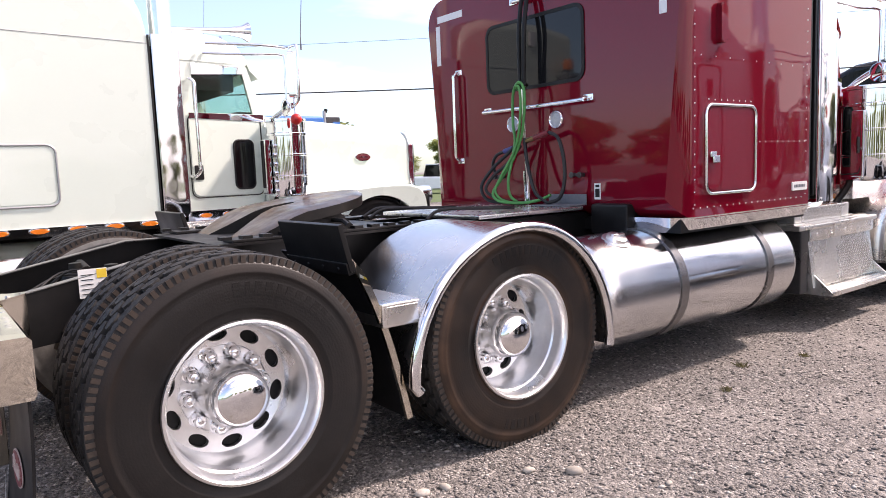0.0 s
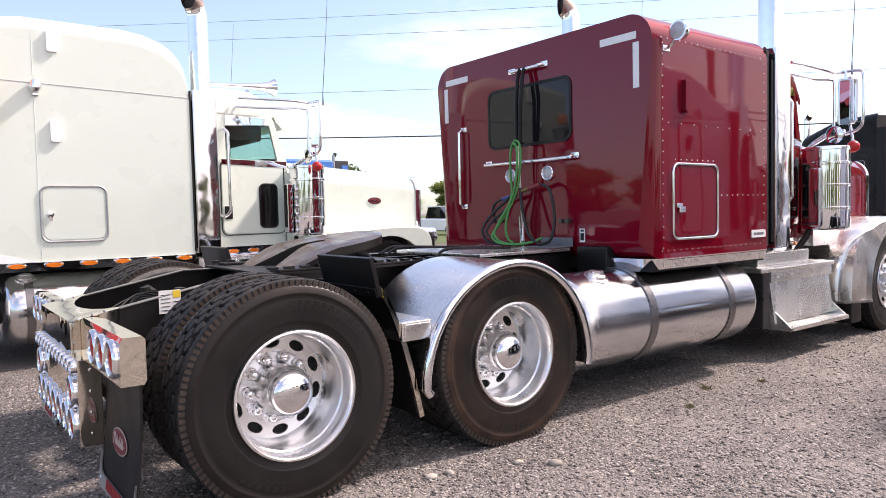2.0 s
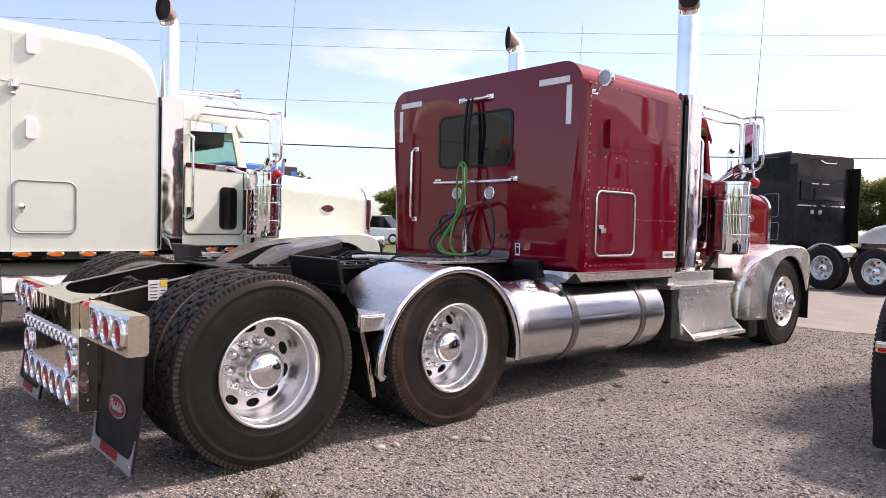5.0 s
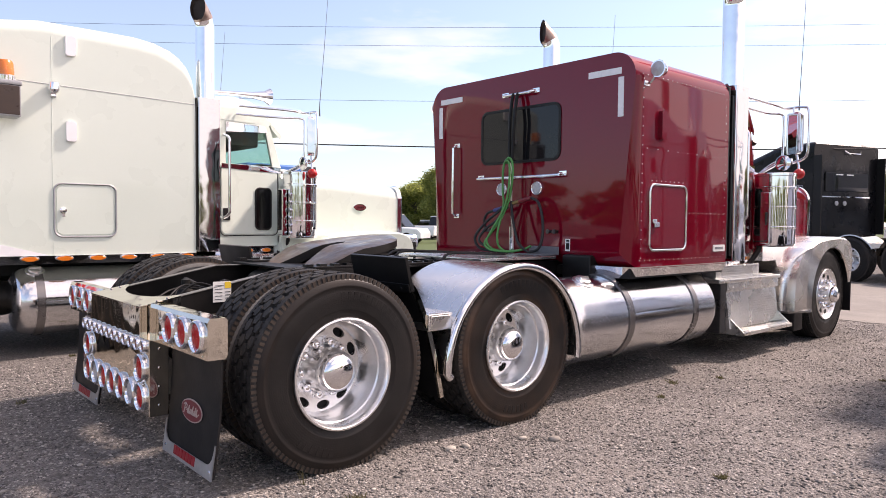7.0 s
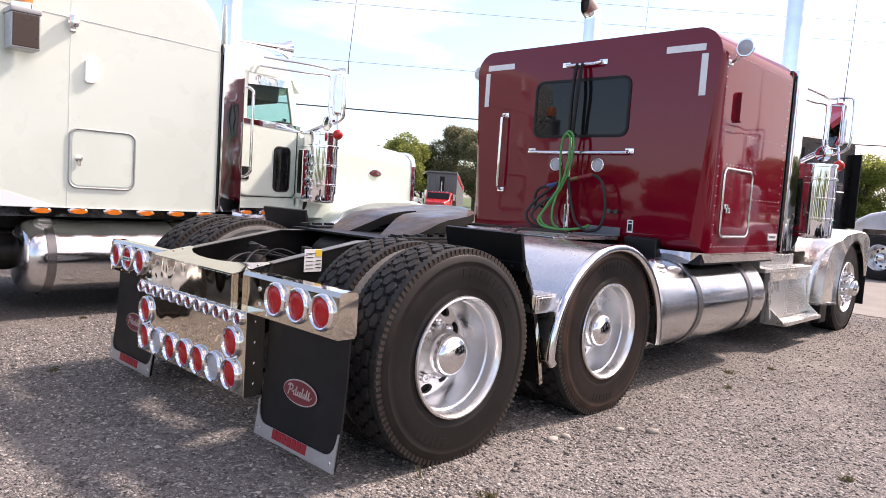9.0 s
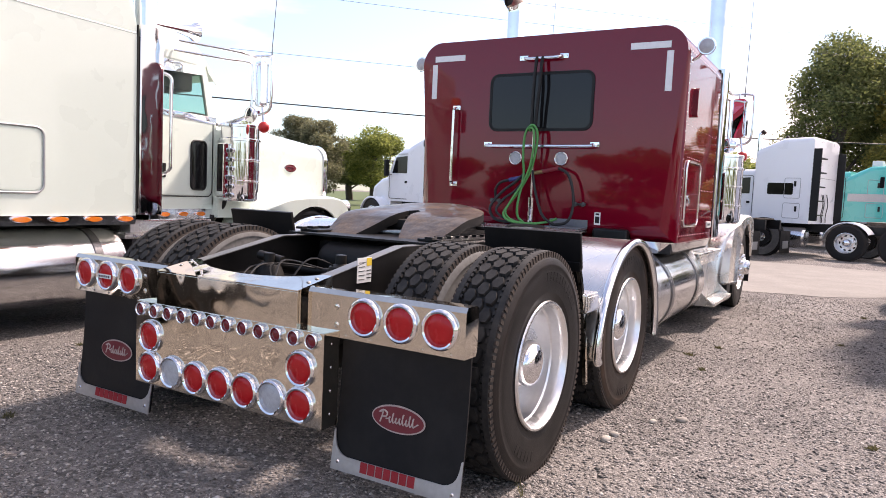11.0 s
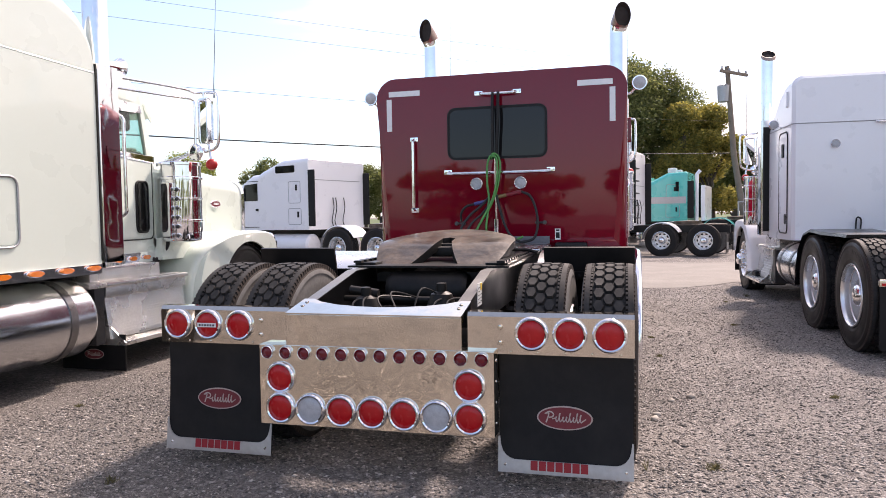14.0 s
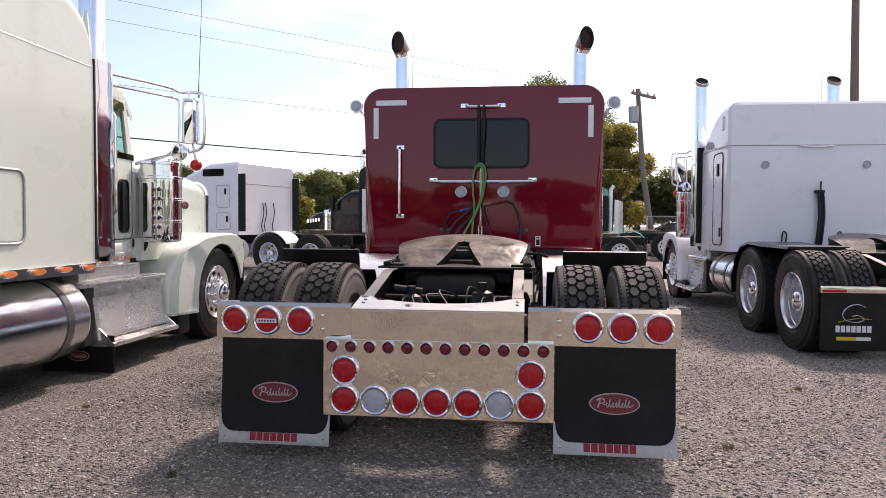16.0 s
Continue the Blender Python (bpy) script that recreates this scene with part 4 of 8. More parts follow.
def mirror(t, s, x=6.63, y=1.165, z0=2.085, z1=2.53, body=None, lamp_below=True):
    bm = bmesh.new()
    prism(bm, rrect(s * y - 0.082, s * y + 0.082, z0, z1, 0.03), "x", x, x + 0.075, bev_b=0.03)
    ob = part("mirror", bm, [body or M_CHROME], t, "tall west-coast mirror on tube arms")
    bm = bmesh.new()
    prism(bm, rrect(s * y - 0.070, s * y + 0.070, z0 + 0.015, z1 - 0.015, 0.025), "x", x - 0.004, x + 0.002)
    part("mirror_glass", bm, M_MIRROR, ob)
    turn = Matrix.Translation((x, s * y, 0)) @ Matrix.Rotation(s * radians(24), 4, "Z") @ Matrix.Translation((-x, -s * y, 0))
    for o in (ob, ob.children[0]):
        o.data.transform(turn)
    bm = bmesh.new()
    o = s * (y + 0.155)
    q = y - 0.11                                             # the inner post
    tube(bm, [(x - 0.68, s * 0.95, z1 + 0.01), (x - 0.3, s * (q - 0.04), z1 - 0.02), (x - 0.03, s * q, z1 - 0.01), (x + 0.01, s * (q + 0.015), z1 - 0.07), (x + 0.01, s * (q + 0.015), z0 + 0.04), (x, s * (q + 0.005), z0 - 0.06), (x - 0.02, s * (q - 0.05), z0 - 0.11), (x - 0.04, s * 0.86, z0 - 0.19)], 0.013, 8, n=5)
    tube(bm, [(x - 0.66, s * 0.99, z1 + 0.10), (x - 0.2, s * (q + 0.02), z1 + 0.065), (x + 0.02, s * (y - 0.08), z1 + 0.055), (x + 0.03, o - s * 0.05, z1 + 0.05), (x + 0.03, o, z1 - 0.01), (x + 0.03, o, z0 + 0.05), (x + 0.03, o - s * 0.04, z0 - 0.05), (x + 0.02, s * y, z0 - 0.09)], 0.015, 8, n=5)
    tube(bm, [(x + 0.03, s * y, z1 - 0.01), (x + 0.03, s * y, z1 + 0.06)], 0.013, 8)
    tube(bm, [(x + 0.03, s * (y + 0.04), z0 + 0.01), (x + 0.02, s * (y + 0.075), z0 - 0.18)], 0.014, 8)
    tube(bm, [(x + 0.02, s * y, z0 - 0.06), (x + 0.02, s * (y - 0.14), z0 - 0.07), (x + 0.02, s * (y - 0.26), z0 - 0.13), (x - 0.02, s * 0.84, z0 - 0.20)], 0.018, 8, n=5)
    part("mirror_arm", bm, M_CHROME, ob, angle=60)
    bm = bmesh.new()
    lathe(bm, [(0, 0.03), (0.066, 0.03), (0.082, 0.01), (0.085, 0.0), (0.079, -0.004)], (x - 0.02, s * (y - 0.078), z0 - 0.09), "x", 24)
    lathe(bm, [(0.079, -0.004), (0.05, -0.016), (0, -0.022)], (x - 0.02, s * (y - 0.078), z0 - 0.09), "x", 24, mi=1)
    part("convex_mirror", bm, [M_CHROME, M_MIRROR], ob, "round convex spot mirror")
    if lamp_below:
        bm = bmesh.new()
        lathe(bm, [(0, 0.055), (0.03, 0.05), (0.052, 0.025), (0.058, 0.0), (0.048, -0.03), (0.03, -0.045), (0, -0.05)], (x + 0.02, s * (y + 0.075), z0 - 0.212), "x", 18)
        part("marker_lamp", bm, M_REDPL, ob, "small red round lamp")
    return ob


def antenna(t, s, x=6.66, y=1.22, z0=2.58, z1=4.1, lean=0.12):
    bm = bmesh.new()
    tube(bm, [(x, s * y, z0 - 0.03), (x, s * y, z0 + 0.1), (x + lean * 0.5, s * y, (z0 + z1) / 2), (x + lean, s * y, z1)], [0.010, 0.0045, 0.003, 0.002], 6)
    part("antenna", bm, M_GREYSTEEL, t)


def cab(t, paint, half=0.98):
    """A hollow cab with real window openings: sides, back, roof, screen posts, floor."""
    x0, x1, z0, zb, zt = 5.56, 6.42, 1.02, 1.97, 2.43      # back, door front, sill, belt, window top
    before = set(t.children)
    for s in (-1, 1):
        bm = bmesh.new()
        a, b = (s * half, s * (half - 0.05))
        prism(bm, [(x0, z0), (x1 + 0.12, z0), (x1 + 0.06, zb), (x0, zb)], "y", a, b)
        prism(bm, [(x0, zb), (x0 + 0.16, zb), (x0 + 0.16, zt), (x0, zt)], "y", a, b)
        prism(bm, [(x1 - 0.06, zb), (x1 + 0.06, zb), (x1 - 0.10, zt), (x1 - 0.17, zt)], "y", a, b)
        prism(bm, [(x0, zt), (x1 - 0.10, zt), (x1 - 0.17, zt + 0.12), (x0, zt + 0.14)], "y", a, b)
        ob = part("cab_side", bm, paint, t)
        bm = bmesh.new()
        prism(bm, rrect(x0 + 0.10, x1 + 0.00, z0 + 0.14, zb - 0.02, 0.06), "y", s * half, s * (half + 0.012), bev_b=0.006)
        part("door", bm, paint, ob)
        bm = bmesh.new()
        tube(bm, [(px, s * (half + 0.006), pz) for px, pz in rrect(x0 + 0.085, x1 + 0.015, z0 + 0.125, zb - 0.02, 0.07)], 0.006, 6, closed=True)
        part("door_seal", bm, M_DARKTRIM, ob)
        bm = bmesh.new()
        prism(bm, rrect(x1 - 0.305, x1 - 0.095, z0 + 0.20, z0 + 0.68, 0.05), "y", s * (half + 0.012), s * (half + 0.02))
        part("view_window", bm, M_GLASSTINT, ob, "dark lower door window")
        bm = bmesh.new()
        tube(bm, [(px, s * (half + 0.02), pz) for px, pz in rrect(x1 - 0.31, x1 - 0.09, z0 + 0.195, z0 + 0.685, 0.055)], 0.010, 6, closed=True)
        part("window_seal", bm, M_DARKTRIM, ob)
        bm = bmesh.new()
        box(bm, x0 + 0.12, x0 + 0.21, s * (half + 0.013) - 0.012, s * (half + 0.013) + 0.012, z0 + 0.30, z0 + 0.44, 0.008)
        part("door_handle", bm, M_DARKTRIM, ob)
        bm = bmesh.new()
        prism(bm, [(x0 + 0.16, zb), (x1 - 0.06, zb), (x1 - 0.17, zt), (x0 + 0.16, zt)], "y", s * (half - 0.03), s * (half - 0.022))
        pane = part("side_window", bm, M_GLASS, ob)
        pane.visible_shadow = False
        bm = bmesh.new()
        prism(bm, [(x0 + 0.1, zb - 0.055), (x1 + 0.05, zb - 0.075), (x1 + 0.05, zb - 0.005), (x0 + 0.1, zb - 0.005)], "y", s * (half + 0.010), s * (half + 0.018))
        part("belt_trim", bm, M_CHROME, ob)
        bm = bmesh.new()
        prism(bm, [(x0 + 0.16, zt - 0.10), (x1 - 0.14, zt - 0.06), (x1 - 0.17, zt + 0.01), (x0 + 0.16, zt + 0.01)], "y", s * (half + 0.001), s * (half + 0.009))
        part("window_shade", bm, M_CHROME, ob)
    bm = bmesh.new()
    rings = []
    for x, dz, w in ((x0, 0.24, 0), (x0 + 0.3, 0.27, 0), (x1 - 0.35, 0.25, 0), (x1 - 0.16, 0.18, -0.01), (x1 - 0.10, 0.05, -0.01)):
        r = 0.16
        rings.append([(x, p[0], p[1]) for p in arch(-half - w - 0.007, half + w + 0.007, zt + 0.03, zt + dz + 0.06, min(r, dz * 0.9), 6)])
    loft(bm, rings)
    part("cab_roof", bm, paint, t)
    bm = bmesh.new()
    box(bm, x0, x0 + 0.04, -half + 0.05, half - 0.05, z0, 1.85)
    box(bm, x0, x1 + 0.2, -half + 0.05, half - 0.05, z0 - 0.02, z0 + 0.02)
    box(bm, x1 + 0.02, x1 + 0.14, -half + 0.05, half - 0.05, z0, zb - 0.04, 0.02)
    box(bm, x1 - 0.25, x1 + 0.02, -half + 0.06, half - 0.06, zb - 0.18, zb + 0.03, 0.05)
    part("cab_floor", bm, M_INTERIOR, t)
    for y in (-0.48, 0.48):
        bm = bmesh.new()
        box(bm, x0 + 0.12, x0 + 0.55, y - 0.25, y + 0.25, 1.35, 1.5, 0.05, 3)
        box(bm, x0 + 0.05, x0 + 0.2, y - 0.24, y + 0.24, 1.45, 2.12, 0.06, 3)
        part("seat", bm, M_INTERIOR, t)
    bm = bmesh.new()
    tube(bm, [(x1 - 0.32, 0.48 + 0.21 * math.cos(a), 1.92 + 0.2 * math.sin(a)) for a in [k * math.pi / 8 for k in range(16)]], 0.016, 6, closed=True)
    part("steering_wheel", bm, M_DARKTRIM, t)
    bm = bmesh.new()
    prism(bm, [(x1 + 0.06, zb - 0.02), (x1 + 0.07, zb - 0.02), (x1 - 0.10, zt + 0.04), (x1 - 0.11, zt + 0.04)], "y", -half + 0.06, half - 0.06)
    pane = part("windscreen", bm, M_GLASS, t)
    pane.visible_shadow = False
    bm = bmesh.new()
    prism(bm, [(x1 - 0.14, zt + 0.10), (x1 + 0.075, zt - 0.085), (x1 + 0.085, zt - 0.075), (x1 - 0.125, zt + 0.12)], "y", -half + 0.02, half - 0.02)
    for s in (-1, 1):
        a, b = sorted((s * (half - 0.02), s * (half - 0.008)))
        prism(bm, [(x1 - 0.13, zt + 0.12), (x1 + 0.08, zt - 0.08), (x1 + 0.06, zt - 0.125), (x1 - 0.06, zt - 0.02)], "y", a, b)
    part("sun_visor", bm, paint, t, "painted drop visor over the windscreen")
    bm = bmesh.new()
    prism(bm, [(x0 + 0.03, zt - 0.06), (x1 - 0.16, zt - 0.06), (x1 - 0.19, zt + 0.10), (x0 + 0.03, zt + 0.14)], "y", -half + 0.055, half - 0.055)
    box(bm, x0 + 0.10, x1 - 0.22, -half + 0.08, half - 0.08, zt - 0.24, zt - 0.03, 0.03)
    part("headliner", bm, M_INTERIOR, t)
    for s in (-1, 1):
        bm = bmesh.new()
        box(bm, x0 + 0.02, x1 + 0.08, s * half - 0.012, s * half + 0.012, z0 - 0.10, z0, 0.004)
        sill = part("sill_trim", bm, M_CHROME, t)
        for x in (x0 + 0.2, x0 + 0.45, x0 + 0.7):
            amber_lamp(sill, x, s * (half + 0.014), z0 - 0.05, s)
    for ob in set(t.children) - before:                      # the cab narrows towards the windscreen
        for p in [ob] + list(ob.children_recursive):
            for v in p.data.vertices:
                v.co.y *= 1 - 0.145 * min(1.1, max(0.0, (v.co.x - x0) / (x1 - x0)))


def amber_lamp(parent, x, y, z, s, w=0.058):
    bm = bmesh.new()
    prism(bm, ellipse(x, z, w * 1.20, 0.027, 20), "y", y, y + s * 0.010, bev_b=0.004, seg=2)
    prism(bm, ellipse(x, z - 0.001, w * 1.04, 0.0215, 18), "y", y + s * 0.010, y + s * 0.026, mi=1, bev_b=0.007, seg=3)
    return part("amber_lamp", bm, [M_CHROME, M_AMBER], parent, "amber side marker lamp")


def hood(t, paint):
    secs = [(6.44, 0.86, 1.06, 1.985, 0.26), (6.75, 0.81, 1.06, 1.965, 0.24), (7.5, 0.735, 1.06, 1.91, 0.22), (8.25, 0.665, 1.06, 1.845, 0.20), (8.42, 0.645, 1.06, 1.81, 0.19)]
    bm = bmesh.new()
    loft(bm, [[(x, p[0], p[1]) for p in arch(-w, w, z0, z1, r, 7)] for x, w, z0, z1, r in secs])
    ob = part("hood", bm, paint, t, "long square-nosed hood")
    bm = bmesh.new()
    prism(bm, arch(-0.655, 0.655, 0.72, 1.84, 0.19, 7), "x", 8.42, 8.50, bev_b=0.02)
    part("grille_surround", bm, M_CHROME, t)
    for i in range(17):
        bm = bmesh.new()
        y = -0.56 + i * 0.07
        box(bm, 8.50, 8.515, y - 0.012, y + 0.012, 0.80, 1.70, 0.004)
        part("grille_bar", bm, M_CHROME, t)
    for s in (-1, 1):
        bm = bmesh.new()
        w = 0.745
        prism(bm, ellipse(7.72, 1.51, 0.105, 0.045, 28), "y", s * (w - 0.03), s * (w - 0.012), bev_b=0.006)
        prism(bm, ellipse(7.72, 1.51, 0.088, 0.032, 26), "y", s * (w - 0.012), s * (w - 0.009), mi=1)
        for k in range(5):
            box(bm, 7.665 + k * 0.024, 7.680 + k * 0.024, s * (w - 0.0075) - 0.003, s * (w - 0.0075) + 0.003, 1.497, 1.523, mi=0)
        part("emblem", bm, [M_CHROME, M_LOGORED], ob, "red oval maker's emblem")
    bm = bmesh.new()
    box(bm, 8.50, 8.60, -0.92, 0.92, 0.36, 0.72, 0.03, 3)
    part("bumper", bm, M_CHROME, t, "deep chrome front bumper")
    bm = bmesh.new()
    box(bm, 6.5, 8.2, -0.5, 0.5, 0.75, 1.1, 0.02)
    part("engine_block", bm, M_DARK, t)


def front_fender(t, s, mat, x=7.63, back=0.26):
    """A wide arched fender over the front wheel, with a running lip."""
    prof = [(6.925 - back, 0.375), (6.93 - back, 0.55), (6.955 - back * 0.98, 0.75), (7.01 - back * 0.90, 0.93), (7.11 - back * 0.68, 1.06), (7.25 - back * 0.35, 1.14), (7.42, 1.178), (7.63, 1.192), (7.85, 1.192), (8.05, 1.18), (8.18, 1.14), (8.25, 1.06), (8.275, 0.92)]
    way = smooth_path([(px, 0, pz) for px, pz in prof], 3)
    bm = bmesh.new()
    outer, inner = s * 1.225, s * 0.66
    rings = []
    for i, p in enumerate(way):
        f = i / (len(way) - 1)
        a = radians(192 - 176 * f)
        q = (x + 0.585 * math.cos(a), 0.47 + 0.60 * math.sin(a))          # edge of the wheel opening
        if i == 0:
            q = (7.035, 0.375)
        px, pz = p.x, p.z
        dx, dz = q[0] - px, q[1] - pz
        k = min(1.0, 0.03 / math.hypot(dx, dz))
        e = outer - s * 0.45 * max(0.0, 7.0 - px)                        # the apron's rear edge runs in towards the cab
        rings.append([(px, inner, pz), (px, e - s * 0.07, pz), (px + dx * k * 0.4, e - s * 0.02, pz + dz * k * 0.4), (px + dx * k, e, pz + dz * k),
                      (q[0], outer + s * 0.002, q[1]), (q[0] + dx * 0.02, outer - s * 0.02, q[1] + dz * 0.02), (px + dx * 0.12, outer - s * 0.05, pz + dz * 0.12), (px + dx * 0.05, inner, pz + dz * 0.05)])
    loft(bm, rings)
    ob = part("front_fender", bm, mat, t, "arched front fender")
    bm = bmesh.new()
    prism(bm, [(6.95, 0.40), (6.95, 1.0), (7.2, 1.2), (7.6, 1.22), (8.1, 1.2), (8.25, 0.9), (8.25, 0.6)], "y", s * 0.66, s * 0.64)
    part("inner_liner", bm, M_FLAP, ob)
    bm = bmesh.new()
    box(bm, 8.30, 8.32, min(s * 0.8, s * 1.2), max(s * 0.8, s * 1.2), 0.27, 1.05, 0.006)
    part("splash_flap", bm, M_FLAP, ob)
    bm = bmesh.new()
    box(bm, 6.74, 6.98, min(s * 0.70, s * 1.16), max(s * 0.70, s * 1.16), 0.15, 0.37, 0.02)
    part("rear_splash_guard", bm, M_FLAP, ob)
    bm = bmesh.new()
    prism(bm, [(6.93 - back, s * 0.9), (7.035, s * 0.9), (7.035, s * 1.235), (6.98, s * 1.232), (6.93 - back, s * (1.235 - 0.42 * back))], "z", 0.352, 0.376)
    part("fender_foot", bm, mat, ob)
    bm = bmesh.new()
    prism(bm, rrect(s * 0.98 - 0.14, s * 0.98 + 0.14, 0.93, 1.15, 0.06), "x", 8.24, 8.42, bev_b=0.03)
    part("headlamp", bm, M_CHROME, ob, "twin headlamp pod")
    # the cowl panel between fender and hood
    bm = bmesh.new()
    prism(bm, [(6.44, 0.93), (6.93, 0.93), (7.0, 1.0), (7.2, 1.13), (6.44, 1.15)], "y", s * 0.62, s * 0.93)
    part("cowl_panel", bm, mat, ob)
    return ob


def plate_pattern(bm, x0, x1, z0, z1, y, s, step=0.023, mi=0, slope=0.0):
    """Raised lozenges of tread plate on an upright sheet."""
    nx, nz = int((x1 - x0) / step), int((z1 - z0) / step)
    for i in range(nx):
        for k in range(nz):
            cx, cz = x0 + (i + 0.5) * step, z0 + (k + 0.5) * step
            d = 1 if (i + k) % 2 else -1
            a, b = 0.0085, 0.003
            yy = y + slope * (cz - z0)
            q = [(cx - a, cz - d * a), (cx + b, cz - b * d), (cx + a, cz + d * a), (cx - b, cz + b * d)]
            v = [bm.verts.new((px, yy, pz)) for px, pz in q]
            c = bm.verts.new((cx, yy + s * 0.003, cz))
            for j in range(4):
                bm.faces.new((v[j], v[(j + 1) % 4], c)).material_index = mi


def step_box(t, s, x0=5.25, x1=6.58, lozenge=True):
    """Battery box with an upper tread, a face of tread plate and a lower step."""
    def yy(a, b):
        return min(s * a, s * b), max(s * a, s * b)
    bm = bmesh.new()
    prism(bm, [(s * 0.55, 0.30), (s * 1.10, 0.30), (s * 1.04, 0.755), (s * 0.55, 0.755)], "x", x0 + 0.22, x1)
    ob = part("step_box", bm, M_STEP, t, "tread-plate aluminium battery box with steps")
    bm = bmesh.new()
    box(bm, x0, x1 + 0.03, *yy(0.60, 1.10), 0.755, 0.795, 0.012)
    for k in range(3):
        y = 0.75 + 0.11 * k
        box(bm, x0 + 0.05, x1 - 0.02, *yy(y, y + 0.06), 0.795, 0.802)
    part("upper_tread", bm, M_STEP, ob)
    bm = bmesh.new()
    box(bm, x0 + 0.22, x1 + 0.02, *yy(1.045, 1.075), 0.66, 0.755, 0.008)
    for k in range(5):
        dome(bm, (x0 + 0.33 + k * 0.24, s * 1.075, 0.71), 0.012, s * 0.008, "y", 8, rings=2)
    part("trim_band", bm, M_STEP, ob)
    bm = bmesh.new()
    prism(bm, [(s * 1.045, 0.66), (s * 1.105, 0.32), (s * 1.100, 0.32), (s * 1.035, 0.66)], "x", x0 + 0.25, x1 - 0.02)
    if lozenge:
        plate_pattern(bm, x0 + 0.27, x1 - 0.03, 0.335, 0.65, s * 1.106, s, slope=-s * 0.176)
    else:
        for k in range(8):
            z = 0.35 + k * 0.038
            y = 1.106 - 0.176 * (z - 0.33)
            tube(bm, [(x0 + 0.27, s * y, z), (x1 - 0.03, s * y, z)], 0.007, 6)
    part("tread_plate_face", bm, M_STEP, ob)
    bm = bmesh.new()
    box(bm, x0 + 0.26, x1, *yy(1.02, 1.245), 0.245, 0.285, 0.008)
    for k in range(4):
        y = 1.05 + 0.046 * k
        box(bm, x0 + 0.28, x1 - 0.02, *yy(y, y + 0.028), 0.285, 0.291)
    part("lower_step", bm, M_STEP, ob)
    for x in (x0 + 0.25, x1 - 0.01):
        bm = bmesh.new()
        prism(bm, [(s * 1.0, 0.245), (s * 1.235, 0.245), (s * 1.235, 0.27), (s * 1.09, 0.40), (s * 1.0, 0.40)], "x", x - 0.006, x + 0.006)
        part("step_bracket", bm, M_STEP, ob)
    bm = bmesh.new()
    box(bm, x0 + 0.10, x0 + 0.22, *yy(0.62, 1.06), 0.26, 0.76, 0.012)
    part("box_end", bm, M_DARKSTEEL, ob)
    bm = bmesh.new()
    box(bm, x0 + 0.12, x1 - 0.28, *yy(0.62, 1.00), 0.80, 0.92, 0.012)
    if lozenge:
        plate_pattern(bm, x0 + 0.15, x1 - 0.30, 0.81, 0.915, s * 1.002, s)
    part("cab_riser", bm, M_STEP, ob)
    return ob


def oval_emblem(bm, y, z, x, out, mi_red, mi_pale, a=0.13, b=0.056):
    """A red oval with a pale rim and a flowing pale stroke, upright in the plane x; out: towards -x is -1."""
    prism(bm, ellipse(y, z, a, b, 32), "x", x, x + out * 0.003, mi=mi_pale)
    prism(bm, ellipse(y, z, a * 0.95, b * 0.89, 32), "x", x + out * 0.003, x + out * 0.005, mi=mi_red)
    wave = [(-0.66, -0.40), (-0.60, 0.0), (-0.57, 0.40), (-0.70, 0.30), (-0.55, 0.50), (-0.40, 0.34), (-0.44, 0.08), (-0.56, 0.02)]
    run = [(-0.44, -0.08), (-0.33, -0.02)]
    for k, tall in enumerate((0.08, 0.40, 0.08, 0.10, 0.46, 0.10, 0.46, 0.34)):
        u = -0.33 + 0.125 * k
        run += [(u + 0.045, tall), (u + 0.010, tall * 0.5), (u + 0.035, -0.28), (u + 0.095, -0.20)]
    run += [(0.76, 0.0)]
    side = -1 if out < 0 else 1
    for line in (wave, run):
        tube(bm, [(x + out * 0.006, y + side * u * a, z + v * b) for u, v in line], a * 0.027, 5, n=3, mi=mi_pale, flat=0.8)


def front_end(t, paint, fender_mat, lozenge=True, mirror_body=None, straight=False, canister=(6.43, 1.09, 1.09, 1.88, 0.25), ahead=0.0, mirror_at=(6.63, 1.165), pipe=(5.42, 1.108)):
    cab(t, paint)
    hood(t, paint)
    for s in (-1, 1):
        front_fender(t, s, fender_mat, back=0.0 if straight else 0.26).matrix_basis = Matrix.Translation((ahead, 0, 0))
        wheel(t, 7.63 + ahead, s, front=True, y_out=1.17, spin=9)
        stack(t, s, straight=straight, x=pipe[0], y=pipe[1] if not straight else 1.0 + s * 0.155)
        air_cleaner(t, s, *canister)
        mirror(t, s, x=mirror_at[0], y=mirror_at[1], body=mirror_body)
        antenna(t, s, y=mirror_at[1] + 0.055)
        step_box(t, s, lozenge=lozenge)
        grab_bar(t, [(5.64, s * 0.975, 2.26), (5.65, s * 1.07, 2.275), (5.68, s * 1.135, 2.23), (5.68, s * 1.14, 2.1), (5.68, s * 1.14, 1.5), (5.68, s * 1.135, 1.40), (5.65, s * 1.07, 1.35), (5.64, s * 0.975, 1.36)])
    bm = bmesh.new()
    tube(bm, [(8.05, -0.9, 0.45), (7.63, -0.9, 0.5), (7.63, 0.9, 0.5), (8.05, 0.9, 0.45)], 0.05, 10)
    part("front_axle", bm, M_DARK, t)


